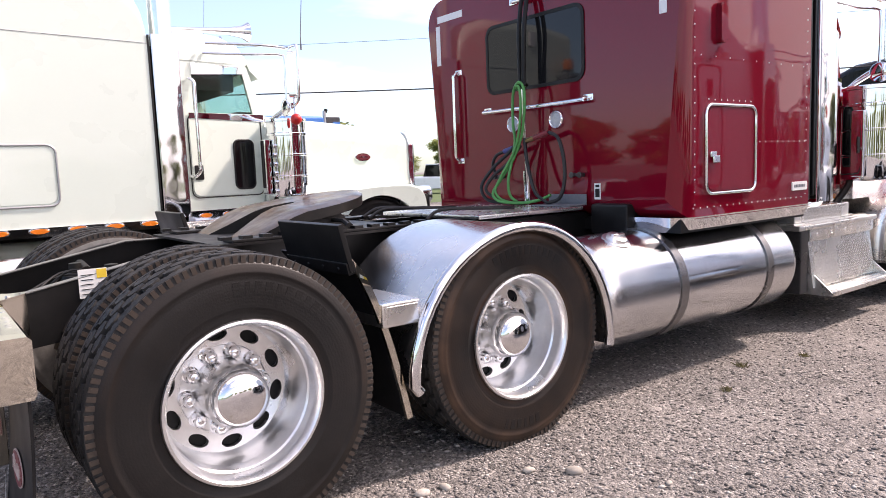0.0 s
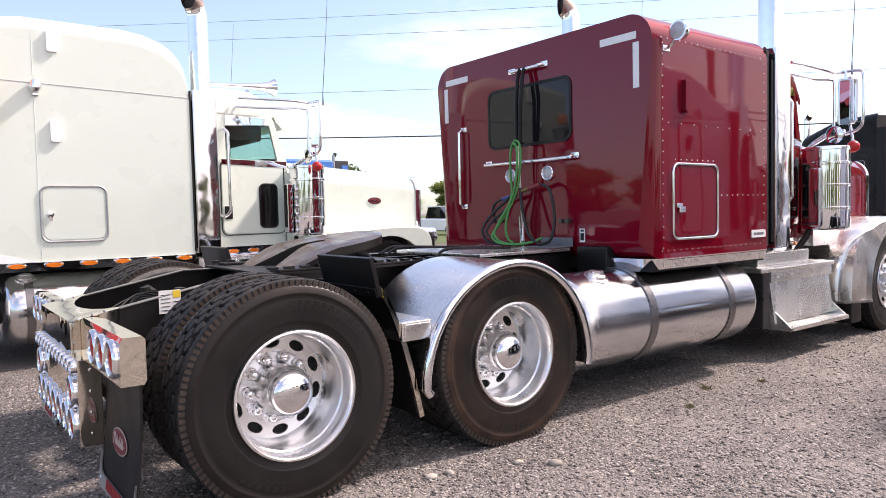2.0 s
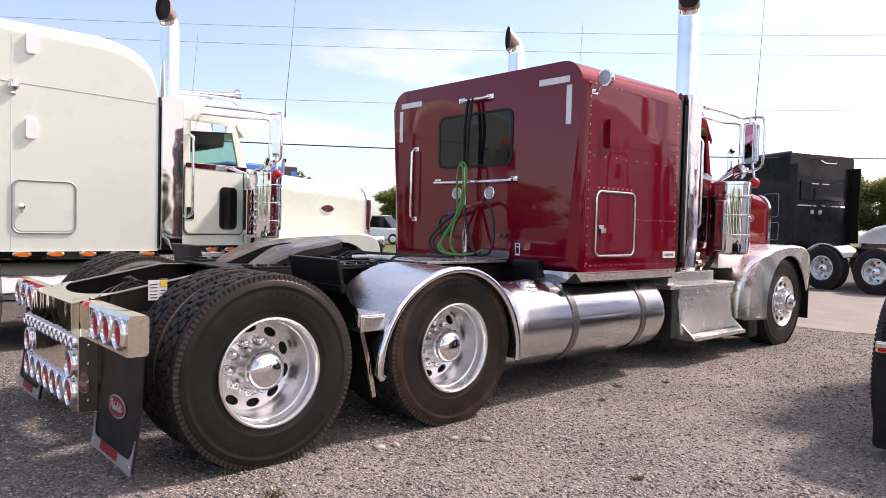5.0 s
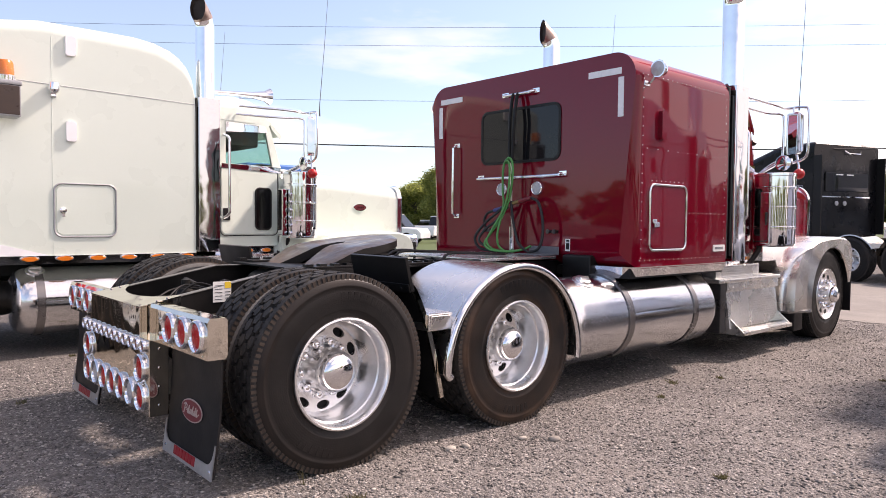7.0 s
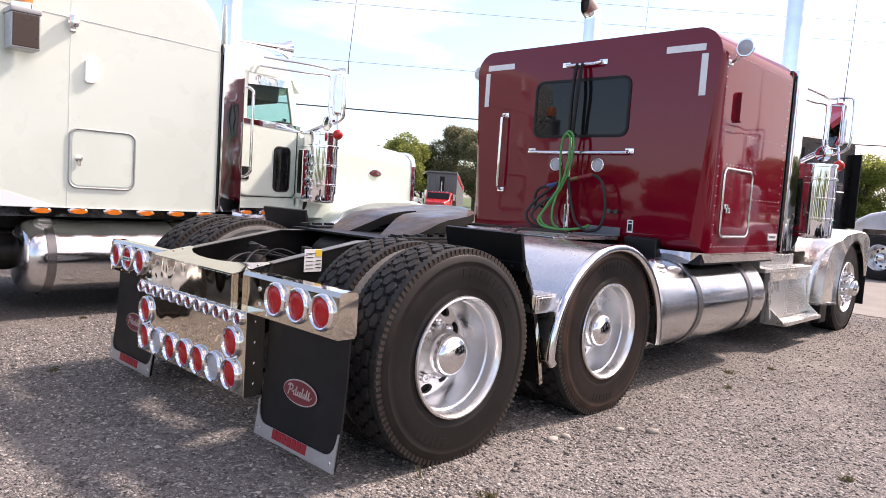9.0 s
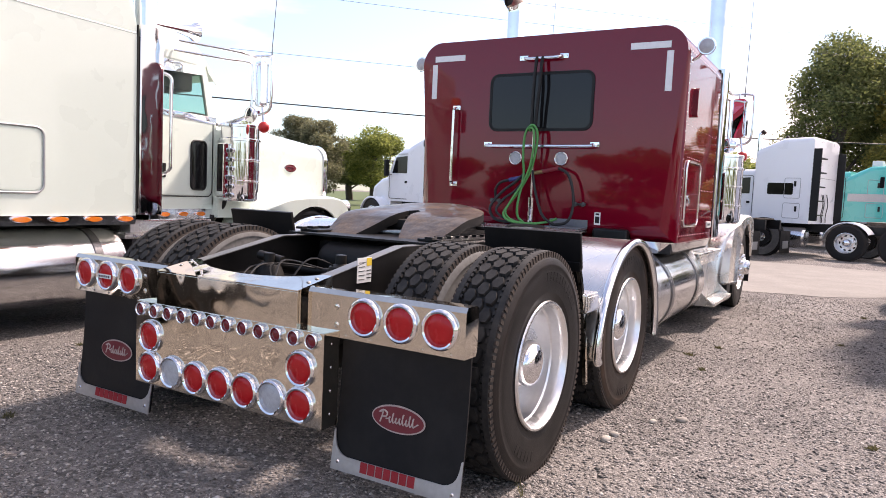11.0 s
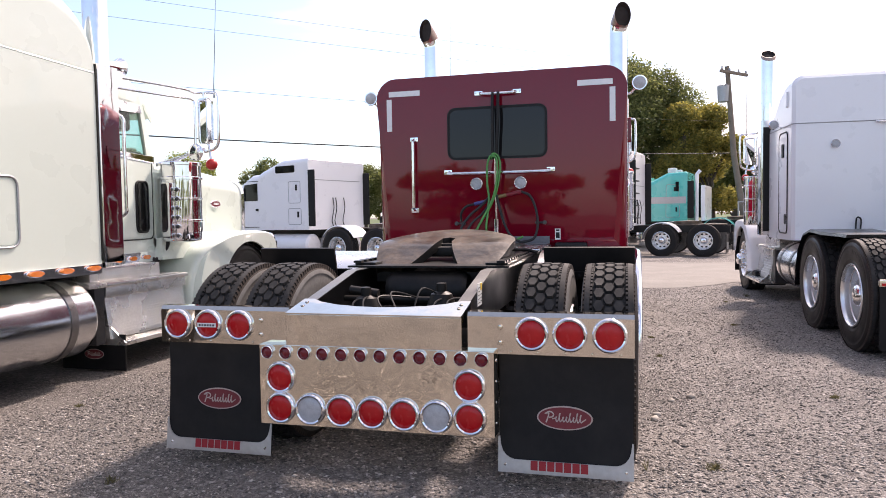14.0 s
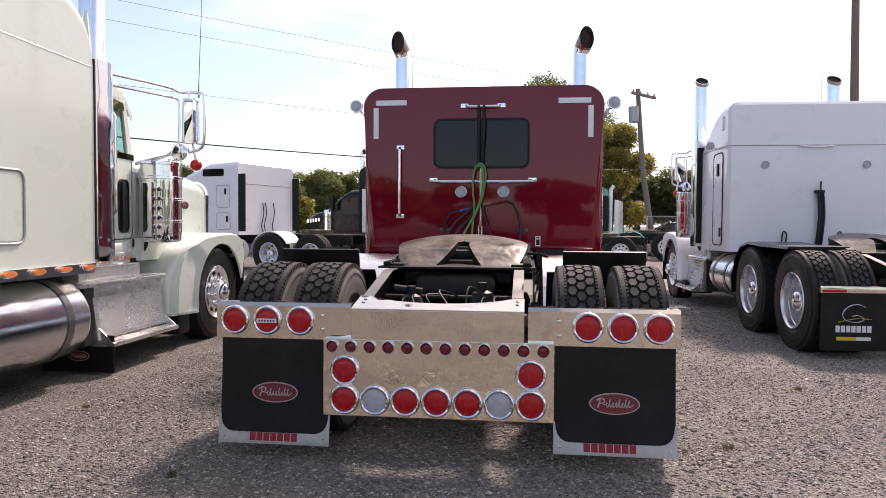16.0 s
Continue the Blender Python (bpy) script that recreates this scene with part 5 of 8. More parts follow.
def fifth_wheel(t, x=1.66, z=1.165):
    """Coupling plate: round front, split throat, ramps that slope down behind."""
    bm = bmesh.new()
    R = 0.47
    xs = [x - 0.48 + 0.03 * k for k in range(11)] + [x - 0.17, x - 0.10, x - 0.03, x + 0.02, x + 0.06] + [x + 0.12 + 0.06 * k for k in range(5)] + [x + 0.39, x + 0.405]

    def edge(px):
        if px < x - 0.02:
            return 0.35 + 0.12 * math.sin(0.5 * math.pi * (px - x + 0.50) / 0.48)
        return R * math.sqrt(max(0.02, 1 - max(0.0, (px - x + 0.02) / 0.432) ** 2))

    def throat(px):
        if px > x + 0.045:
            return 0.0
        u = (x + 0.045 - px) / 0.545
        return 0.045 + 0.17 * max(0.0, (u - 0.22) / 0.78) ** 1.35 if px < x + 0.03 else 0.03

    def top_z(px):
        tilted = z + (px - x) * 0.14                     # the plate leans back on its pivot
        u = max(0.0, x - 0.08 - px)
        return tilted - (u * u / 0.2 * 0.36 if u < 0.1 else 0.018 + (u - 0.1) * 0.36)
    for s in (-1, 1):
        for dz in (0.0, -0.062):
            rows = []
            for px in xs:
                a0, a1 = throat(px), edge(px)
                rows.append([(px, s * (a0 + (a1 - a0) * j / 6), top_z(px) + dz - (0.012 if j == 6 and dz == 0 else 0)) for j in range(7)])
            v = [[bm.verts.new(p) for p in r] for r in rows]
            for i in range(len(v) - 1):
                for j in range(6):
                    bm.faces.new((v[i][j], v[i][j + 1], v[i + 1][j + 1], v[i + 1][j]))
            if dz == 0.0:
                upper = v
        for i in range(len(v) - 1):
            for j in (0, 6):
                bm.faces.new((upper[i][j], upper[i + 1][j], v[i + 1][j], v[i][j])).material_index = 1
        for i in (0, len(v) - 1):
            for j in range(6):
                bm.faces.new((upper[i][j], upper[i][j + 1], v[i][j + 1], v[i][j])).material_index = 1
    bmesh.ops.remove_doubles(bm, verts=bm.verts[:], dist=0.0005)
    plate = part("fifth_wheel", bm, [M_GREASE, M_DARK], t, "greasy brown fifth-wheel coupling plate", angle=25)
    for s in (-1, 1):
        bm = bmesh.new()
        prism(bm, [(x - 0.20, 1.02), (x + 0.20, 1.02), (x + 0.10, z - 0.05), (x - 0.10, z - 0.05)], "y", s * 0.34, s * 0.44)
        part("pivot_bracket", bm, M_DARK, plate)
        bm = bmesh.new()
        box(bm, x - 0.5, x + 0.85, min(s * 0.36, s * 0.50), max(s * 0.36, s * 0.50), 1.018, 1.034, 0.004)
        for k in range(12):
            box(bm, x - 0.55 + k * 0.1, x - 0.50 + k * 0.1, min(s * 0.44, s * 0.49), max(s * 0.44, s * 0.49), 1.034, 1.048)
        part("slide_rail", bm, M_FRAME, plate)
    bm = bmesh.new()
    box(bm, x - 0.1, x + 0.12, -0.30, 0.30, z - 0.12, z - 0.05, 0.02)
    box(bm, x - 0.02, x + 0.02, -0.08, 0.08, z - 0.09, z - 0.03, 0.01)
    tube(bm, [(x + 0.05, 0.1, z - 0.08), (x + 0.05, -0.55, z - 0.08), (x + 0.04, -0.62, z - 0.10)], 0.012, 6)
    part("locking_jaw", bm, M_DARK, plate)
    bm = bmesh.new()
    box(bm, x - 0.58, x + 0.6, -0.52, 0.52, 1.006, 1.018)
    part("mount_plate", bm, M_FRAME, plate)

# ---- ground, road and distance ----


def sheet(name, x0, x1, y0, y1, z, mat, label, category, nx=1, ny=1):
    bm = bmesh.new()
    bmesh.ops.create_grid(bm, x_segments=nx, y_segments=ny, size=0.5)
    for v in bm.verts:
        v.co = Vector((x0 + (v.co.x + 0.5) * (x1 - x0), y0 + (v.co.y + 0.5) * (y1 - y0), z))
    me = mesh_of(name, bm, mat)
    return tagged(new(name, me), label, category, kind="structure")


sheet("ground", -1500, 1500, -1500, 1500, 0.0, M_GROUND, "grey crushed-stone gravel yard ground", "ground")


def road_strip():
    """The pale sandy road across the yard, with a frayed edge."""
    bm = bmesh.new()
    rng = random.Random(3)
    near, far = [], []
    for i in range(241):
        y = -60 + 0.5 * i
        edge = float(np.interp(y, (-8, 0.2, 1.8, 8), (11.6, 11.1, 9.6, 9.6)))
        near.append(bm.verts.new((edge + rng.uniform(-0.12, 0.12), y, 0.006)))
        far.append(bm.verts.new((16.4 + rng.uniform(-0.2, 0.2), y, 0.006)))
    for i in range(240):
        bm.faces.new((near[i], far[i], far[i + 1], near[i + 1]))
    return tagged(new("road", mesh_of("road", bm, M_ROAD)), "pale sandy packed road across the yard", "road", kind="structure")


road_strip()
sheet("lawn", 34, 400, -200, 300, 0.012, M_LAWN, "rough green grass beyond the yard", "lawn")
sheet("lawn_side", -20, 34, 24, 300, 0.012, M_LAWN, "rough green grass beside the yard", "lawn")


def pebble_field():
    """Loose stones on the yard, denser where the camera passes; one mesh."""
    rng = np.random.default_rng(5)
    zones = [(52000, -1.6, 3.2, Y0 - 4.2, Y0 + 2.7, 0.004, 0.011), (26000, -3.5, 5.0, Y0 - 6.5, Y0 + 3.2, 0.004, 0.011), (16000, 3.2, 9.7, Y0 - 4.5, Y0 + 1.0, 0.006, 0.013), (4500, -3.0, 3.0, Y0 - 5.0, Y0 + 2.5, 0.009, 0.017)]
    base = np.array([(1, 0, 0), (0, 1, 0), (-1, 0, 0), (0, -1, 0), (0, 0, 1), (0, 0, -0.4)], float)
    tri = np.array([(0, 1, 4), (1, 2, 4), (2, 3, 4), (3, 0, 4), (1, 0, 5), (2, 1, 5), (3, 2, 5), (0, 3, 5)])
    V, F, off = [], [], 0
    for n, x0, x1, y0, y1, r0, r1 in zones:
        c = np.stack([rng.uniform(x0, x1, n), rng.uniform(y0, y1, n), np.zeros(n)], 1)
        r = rng.uniform(r0, r1, n) * rng.uniform(0.7, 1.2, n)
        sc = np.stack([rng.uniform(0.8, 1.5, n), rng.uniform(0.6, 1.1, n), rng.uniform(0.35, 0.7, n)], 1) * r[:, None]
        a = rng.uniform(0, 6.28, n)
        ca, sa = np.cos(a), np.sin(a)
        jit = 1 + rng.uniform(-0.25, 0.25, (n, 6, 3))
        p = base[None] * jit * sc[:, None]
        q = np.stack([p[..., 0] * ca[:, None] - p[..., 1] * sa[:, None], p[..., 0] * sa[:, None] + p[..., 1] * ca[:, None], p[..., 2] + sc[:, None, 2] * 0.25], 2) + c[:, None]
        V.append(q.reshape(-1, 3))
        F.append((tri[None] + (np.arange(n) * 6)[:, None, None] + off).reshape(-1, 3))
        off += n * 6
    V, F = np.concatenate(V), np.concatenate(F)
    me = bpy.data.meshes.new("gravel")
    me.vertices.add(len(V))
    me.vertices.foreach_set("co", V.astype(np.float32).ravel())
    me.loops.add(len(F) * 3)
    me.loops.foreach_set("vertex_index", F.astype(np.int32).ravel())
    me.polygons.add(len(F))
    me.polygons.foreach_set("loop_start", np.arange(0, len(F) * 3, 3, dtype=np.int32))
    me.update(calc_edges=True)
    me.validate()
    me.materials.append(M_STONES)
    return tagged(new("gravel", me), "loose grey and buff crushed stones on the yard", "gravel", kind="stuff")


pebble_field()


def cobble(x, y, r, seed, flat=0.55):
    bm = bmesh.new()
    bmesh.ops.create_icosphere(bm, subdivisions=2, radius=1)
    rng = random.Random(seed)
    ox = rng.uniform(0, 50)
    for v in bm.verts:
        k = 1 + 0.28 * noise.noise(v.co * 1.3 + Vector((ox, 0, 0)))
        v.co = Vector((v.co.x * r * 1.25 * k, v.co.y * r * 0.85 * k, v.co.z * r * flat * k))
    ob = new("stone", mesh_of("stone", bm, M_ROCK, 60))
    ob.matrix_basis = pose(x, y, r * flat * 0.62, 0, 0, rng.uniform(0, 180))
    return tagged(ob, "loose rounded pale stone on the gravel", "stone", "loose stones")


for i, (x, y, r) in enumerate(((2.155, Y0 - 1.647, 0.047), (2.018, Y0 - 1.507, 0.034), (1.546, Y0 - 1.376, 0.042), (1.652, Y0 - 1.392, 0.036), (2.36, Y0 - 1.978, 0.022), (1.3, Y0 - 2.4, 0.018), (-0.4, Y0 + 1.9, 0.018))):
    cobble(x, y, r * 0.68, i)


def weed_tuft(x, y, size, seed, tall=False):
    rng = random.Random(seed)
    bm = bmesh.new()
    for i in range(40 if not tall else 8):
        a, r = rng.uniform(0, 6.28), rng.uniform(0, size * (0.6 if not tall else 0.2))
        bx, by = r * math.cos(a), r * math.sin(a)
        h = rng.uniform(0.25, 0.7) * size * (2.6 if tall else 0.8)
        lx, ly = rng.uniform(-0.7, 0.7) * size, rng.uniform(-0.7, 0.7) * size
        w = 0.004 if not tall else 0.002
        t = rng.uniform(0, 3.14)
        dx, dy = w * math.cos(t), w * math.sin(t)
        q = [(bx - dx, by - dy, -0.005), (bx + dx, by + dy, -0.005), (bx + lx * 0.5 + dx * 0.7, by + ly * 0.5 + dy * 0.7, h * 0.7), (bx + lx, by + ly, h), (bx + lx * 0.5 - dx * 0.7, by + ly * 0.5 - dy * 0.7, h * 0.7)]
        bm.faces.new([bm.verts.new(p) for p in q])
    ob = new("weed", mesh_of("weed", bm, M_GRASS))
    ob.matrix_basis = pose(x, y, 0)
    return tagged(ob, "small tuft of green weeds growing in gravel", "weed", "weeds in the gravel")


for i, (x, y, s, tall) in enumerate(((2.33, Y0 - 2.62, 0.07, False), (-0.13, Y0 + 1.33, 0.075, False), (0.71, Y0 - 1.64, 0.09, False), (0.62, Y0 - 1.30, 0.075, True), (3.6, Y0 - 1.5, 0.07, False),
                                 (4.1, Y0 - 1.3, 0.08, False), (4.6, Y0 - 1.45, 0.06, False), (1.05, Y0 + 2.6, 0.06, False), (0.6, Y0 + 3.0, 0.06, False), (5.6, Y0 - 2.4, 0.06, False), (7.8, Y0 - 2.6, 0.08, False), (8.6, Y0 - 3.0, 0.1, False))):
    weed_tuft(x, y, s * 0.75, i, tall)

# ---- the dark red tractor ----
red = thing("semi_truck", pose(0, Y0, 0), "dark red long-nosed semi tractor with chrome fenders and sleeper", "truck", "parked trucks")
chassis(red)
for ax in (0.892, 2.252):
    drive_axle(red, ax)
    for s in (-1, 1):
        wheel(red, ax, s, spin=14 if ax < 1 else -8, tyre=ME_TYRE_RUSTY if ax > 1 else None)
        wheel(red, ax, s, inner=True, spin=5)
brake_gear(red)
fifth_wheel(red)


def rear_lights(t):
    # centre cover over the frame end
    bm = bmesh.new()
    box(bm, 0.105, 0.117, -0.452, 0.457, 0.668, 0.846, 0.003)
    top = [(0.105, -0.452), (0.33, -0.452), (0.33, -0.40), (0.285, -0.34), (0.245, -0.24), (0.222, -0.12), (0.214, 0.0), (0.222, 0.12), (0.245, 0.24), (0.285, 0.34), (0.33, 0.40), (0.33, 0.457), (0.105, 0.457)]
    prism(bm, top, "z", 0.846, 0.852)
    for v in bm.verts:
        if v.co.z > 0.8455 and v.co.x > 0.12:
            v.co.z += (v.co.x - 0.105) * 0.20
    for s in (-1, 1):
        prism(bm, [(0.117, 0.668), (0.33, 0.668), (0.33, 0.890), (0.117, 0.846)], "y", s * 0.440, s * 0.452)
        for k in (0, 1):
            dome(bm, (0.215 + 0.055 * k, s * 0.415, 0.874 + 0.011 * k), 0.011, 0.007, "z", 10, rings=2)
    part("frame_end_cover", bm, M_STAINLESS, t, "polished stainless cover over the frame end", angle=30)
    for s in (-1, 1):
        bm = bmesh.new()
        fx = 0.152 if s < 0 else 0.168
        sec = [(fx, 0.672), (fx, 0.848), (fx + 0.012, 0.868), (0.238, 0.868), (0.250, 0.856), (0.250, 0.80), (0.244, 0.80), (0.244, 0.853), (0.235, 0.861), (fx + 0.015, 0.861), (fx + 0.006, 0.846), (fx + 0.006, 0.672)]
        end = 1.234 if s < 0 else 1.221
        prism(bm, sec, "y", s * 0.472, s * end)
        prism(bm, sec[:5] + [(0.250, 0.69), (0.240, 0.672)], "y", s * end, s * (end + 0.006))
        for k in (0, 1):
            dome(bm, (fx, s * 0.63, 0.725 + 0.075 * k), 0.013, -0.008, "x", 10, rings=2)
        for k in range(5):
            dome(bm, (fx, s * (0.68 + 0.125 * k), 0.683), 0.007, -0.004, "x", 8, rings=2)
        bar = part("light_bar", bm, M_STAINLESS, t, "polished stainless mud flap hanger with red lamps", angle=30)
        for k, y in enumerate((0.777, 0.953, 1.132) if s < 0 else (0.753, 0.936, 1.120)):
            piece("tail_lamp", ME_TAIL, bar, Matrix.Translation((fx, s * y, 0.772)), "round red tail lamp in a chrome bezel")
            if s > 0 and k == 1:
                b2 = bmesh.new()
                box(b2, fx - 0.024, fx - 0.020, y - 0.055, y + 0.055, 0.760, 0.782)
                for q in range(6):
                    box(b2, fx - 0.0255, fx - 0.0235, y - 0.045 + q * 0.016, y - 0.036 + q * 0.016, 0.766, 0.776, mi=1)
                part("lamp_sticker", b2, [M_LABELW, M_DARKTRIM], bar)
    bm = bmesh.new()
    box(bm, 0.102, 0.205, -0.607, 0.607, 0.280, 0.690, 0.004)
    for s in (-1, 1):
        for k in range(4):
            dome(bm, (0.155, s * 0.607, 0.34 + 0.1 * k), 0.008, s * 0.005, "y", 8, rings=2)
    panel = part("light_panel", bm, M_STAINLESS, t, "polished stainless rear panel studded with red lamps")
    for k in range(12):
        piece("marker_lamp", ME_MARK, panel, Matrix.Translation((0.102, 0.555 - k * 1.105 / 11, 0.652)), "small round red marker lamp in a chrome bezel")
    for k in range(7):
        clear = k in (1, 5)
        piece("backup_lamp" if clear else "tail_lamp", ME_BACKUP if clear else ME_TAIL, panel, Matrix.Translation((0.102, 0.490 - k * 0.98 / 6, 0.370)), "clear reversing lamp in a chrome bezel" if clear else "round red tail lamp in a chrome bezel")
    for s in (-1, 1):
        piece("tail_lamp", ME_TAIL, panel, Matrix.Translation((0.102, s * 0.488, 0.525)), "round red tail lamp in a chrome bezel")


rear_lights(red)


def mud_flap(t, s, x=0.222, y0=0.62, y1=1.24, z0=0.105, z1=0.675, plain=False):
    """A rubber flap that bows a little, with a pale plate along its foot."""
    bm = bmesh.new()
    ny, nz = 8, 10
    grid = []
    for k in range(nz + 1):
        z = z0 + (z1 - z0) * k / nz
        row = []
        for i in range(ny + 1):
            u = i / ny
            y = y0 + (y1 - y0) * u
            low = 1 - k / nz
            bow = -0.045 * low * low
            row.append((x + bow, s * y, z))
        grid.append(row)
    for dx in (0.0, 0.010):
        vs = [[bm.verts.new((p[0] + dx, p[1], p[2])) for p in row] for row in grid]
        for k in range(nz):
            for i in range(ny):
                bm.faces.new((vs[k][i], vs[k][i + 1], vs[k + 1][i + 1], vs[k + 1][i]))
        if dx == 0.0:
            first = vs
    rim = lambda v: [v[0][i] for i in range(ny + 1)] + [v[k][ny] for k in range(1, nz + 1)] + [v[nz][i] for i in range(ny - 1, -1, -1)] + [v[k][0] for k in range(nz - 1, 0, -1)]
    a, b = rim(first), rim(vs)
    for i in range(len(a)):
        bm.faces.new((a[i], a[(i + 1) % len(a)], b[(i + 1) % len(b)], b[i]))
    ob = part("mud_flap", bm, M_FLAP, t, "black rubber mud flap with a red oval emblem", angle=60)

    def bow_x(y, z):
        low = 1 - (z - z0) / (z1 - z0)
        return x - 0.045 * low * low
    if not plain:
        bm = bmesh.new()
        ym = (y0 + y1) / 2
        oval_emblem(bm, s * ym, 0.368, 0.0, -1, 1, 0)
        for v in bm.verts:
            v.co.x += bow_x(abs(v.co.y), v.co.z) - 0.004
        part("emblem", bm, [M_LOGOPALE, M_LOGORED], ob, "red oval maker's emblem with a pale rim")
    bm = bmesh.new()
    h, c, rc = 0.13, 0.055, 0.075
    ys = [y0 - 0.004 + (y1 - y0 + 0.008) * f for f in (0, 0.012, 0.02, 0.035, 0.06, 0.09, 0.125, 0.3, 0.5, 0.7, 0.875, 0.91, 0.94, 0.965, 0.98, 0.988, 1.0)]
    cols = []
    for yy in ys:
        d = min(yy - y0, y1 - yy) - 0.008
        topz = z0 + h + 0.03 if d <= 0 else z0 + c + (rc - math.sqrt(max(0.0, rc * rc - (rc - d) ** 2)) if d < rc else 0.0)
        cols.append([(yy, z0 - 0.006 + (topz - z0 + 0.006) * k / 5) for k in range(6)])
    for off in (-0.0095, -0.0045):
        v = [[bm.verts.new((bow_x(min(max(yy, y0), y1), max(zz, z0)) + off, s * yy, zz)) for yy, zz in col] for col in cols]
        for i in range(len(v) - 1):
            for k in range(5):
                bm.faces.new((v[i][k], v[i + 1][k], v[i + 1][k + 1], v[i][k + 1]))
    part("flap_plate", bm, M_SILVERPL, ob, "scuffed pale metal plate along the flap's foot")
    mid = y0 + (y1 - y0) * (0.50 if s > 0 else 0.46)
    n = 7
    for k in range(n):
        yy = mid + (k - (n - 1) / 2) * 0.039
        bm = bmesh.new()
        box(bm, -0.0125, -0.0095, s * yy - 0.0165, s * yy + 0.0165, z0 + 0.012, z0 + 0.055)
        for v in bm.verts:
            v.co.x += bow_x(abs(v.co.y), max(v.co.z, z0))
        part("name_bar", bm, M_NAMERED, ob)
    for yy in (y0 + 0.03, y1 - 0.03):
        bm = bmesh.new()
        dome(bm, (bow_x(yy, z0 + 0.03) - 0.008, s * yy, z0 + 0.03), 0.009, -0.006, "x", 8, rings=2)
        part("plate_bolt", bm, M_CHROME, ob)
    return ob


for s in (-1, 1):
    mud_flap(red, s, y0=0.60 if s > 0 else 0.612, y1=1.219 if s > 0 else 1.232, z0=0.095 if s > 0 else 0.108)


def rear_fender(t, s, x=2.245):
    """A polished arched fender over one drive wheel with a rolled outer lip."""
    z, R = 0.43, 0.605
    bm = bmesh.new()
    path = []
    for i in range(31):
        a = radians(186 - i * 191 / 30)
        path.append((x + (0.645 if i < 15 else 0.602) * math.cos(a), z + R * math.sin(a) * 1.03))
    path = [(path[0][0] + 0.022, 0.405)] + [p for p in path if p[1] > 0.42] + [(path[-1][0] - 0.005, 0.385)]
    rings = []
    for px, pz in path:
        o = s * 1.285
        rings.append([(px, s * 0.585, pz), (px, o - s * 0.03, pz), (px, o - s * 0.01, pz - 0.004), (px, o, pz - 0.016), (px, o - s * 0.005, pz - 0.026), (px, o - s * 0.018, pz - 0.018), (px, o - s * 0.035, pz - 0.008), (px, s * 0.585, pz - 0.008)])
    loft(bm, rings)
    ob = part("rear_fender", bm, M_FENDER, t, "mirror-polished arched drive-wheel fender", angle=50)
    bm = bmesh.new()
    tube(bm, [(px, s * 1.28, pz - 0.012) for px, pz in path], 0.026, 12)
    part("rolled_lip", bm, M_CHROME, ob, angle=60)
    bm = bmesh.new()
    box(bm, 1.475, 1.670, min(s * 0.70, s * 1.250), max(s * 0.70, s * 1.250), 0.680, 0.785, 0.012)
    box(bm, 1.497, 1.652, min(s * 1.248, s * 1.256), max(s * 1.248, s * 1.256), 0.696, 0.769, 0.003)
    part("fender_bracket", bm, M_FENDER, ob, "boxed fender bracket")
    # quarter fender and stone guard ahead of the rear wheel
    bm = bmesh.new()
    prof = []
    for i in range(13):
        f = i / 12
        prof.append((1.355 + 0.255 * f ** 0.75, 0.98 - 0.705 * f + 0.05 * math.sin(math.pi * f)))
    loft(bm, [[(px, s * 0.60, pz), (px, s * 1.215, pz), (px - 0.012, s * 1.215, pz - 0.004), (px - 0.012, s * 0.60, pz - 0.004)] for px, pz in prof])
    q = part("quarter_fender", bm, M_FLAP, t, "black rubber quarter fender with a bright edge", angle=50)
    bm = bmesh.new()
    loft(bm, [[(px + 0.006, s * 1.212, pz), (px + 0.006, s * 1.232, pz), (px - 0.022, s * 1.232, pz - 0.006), (px - 0.022, s * 1.212, pz - 0.006)] for px, pz in prof])
    part("edge_strip", bm, M_STAINLESS, q, angle=50)
    bm = bmesh.new()
    tilt = Matrix.Translation((1.335, s * 0.98, 0.99)) @ Matrix.Rotation(radians(-14), 4, "Y")
    box(bm, -0.012, 0.012, -0.275, 0.275, -0.06, 0.135, 0.004, m=tilt)
    box(bm, -0.020, 0.020, -0.27, 0.27, -0.07, -0.02, 0.004, m=tilt)
    for k in range(4):
        dome(bm, tuple(tilt @ Vector((-0.020, -0.2 + 0.13 * k, -0.045))), 0.009, -0.006, "x", 8, rings=2)
    part("flap_hanger", bm, M_FRAME, q)


for s in (-1, 1):
    rear_fender(red, s)
    fuel_tank(red, s, 2.86, 4.975, r=0.338, z=0.565, straps=(0.345, 0.81), cap_x=0.17)

# deck plate behind the sleeper, with the frame label
bm = bmesh.new()
box(bm, 2.62, 3.52, -0.52, 0.52, 1.02, 1.045, 0.006)
for i in range(22):
    for k in range(13):
        dome(bm, (2.68 + i * 0.038, -0.46 + k * 0.077, 1.045), 0.010, 0.005, "z", 6, rings=1)
part("deck_plate", bm, M_STEP, red, "perforated aluminium deck plate")
bm = bmesh.new()
box(bm, 0.52, 0.63, -0.4455, -0.4425, 0.845, 0.965)
box(bm, 0.59, 0.628, -0.4472, -0.4457, 0.925, 0.962, mi=1)
for k in range(5):
    box(bm, 0.53, 0.575, -0.4472, -0.4457, 0.86 + 0.02 * k, 0.863 + 0.02 * k, mi=2)
for k in range(3):
    box(bm, 0.592, 0.625, -0.4472, -0.4457, 0.865 + 0.018 * k, 0.869 + 0.018 * k, mi=2)
part("frame_label", bm, [M_LABELW, M_YELLOW, M_DARKTRIM], red, "white and yellow warning label")
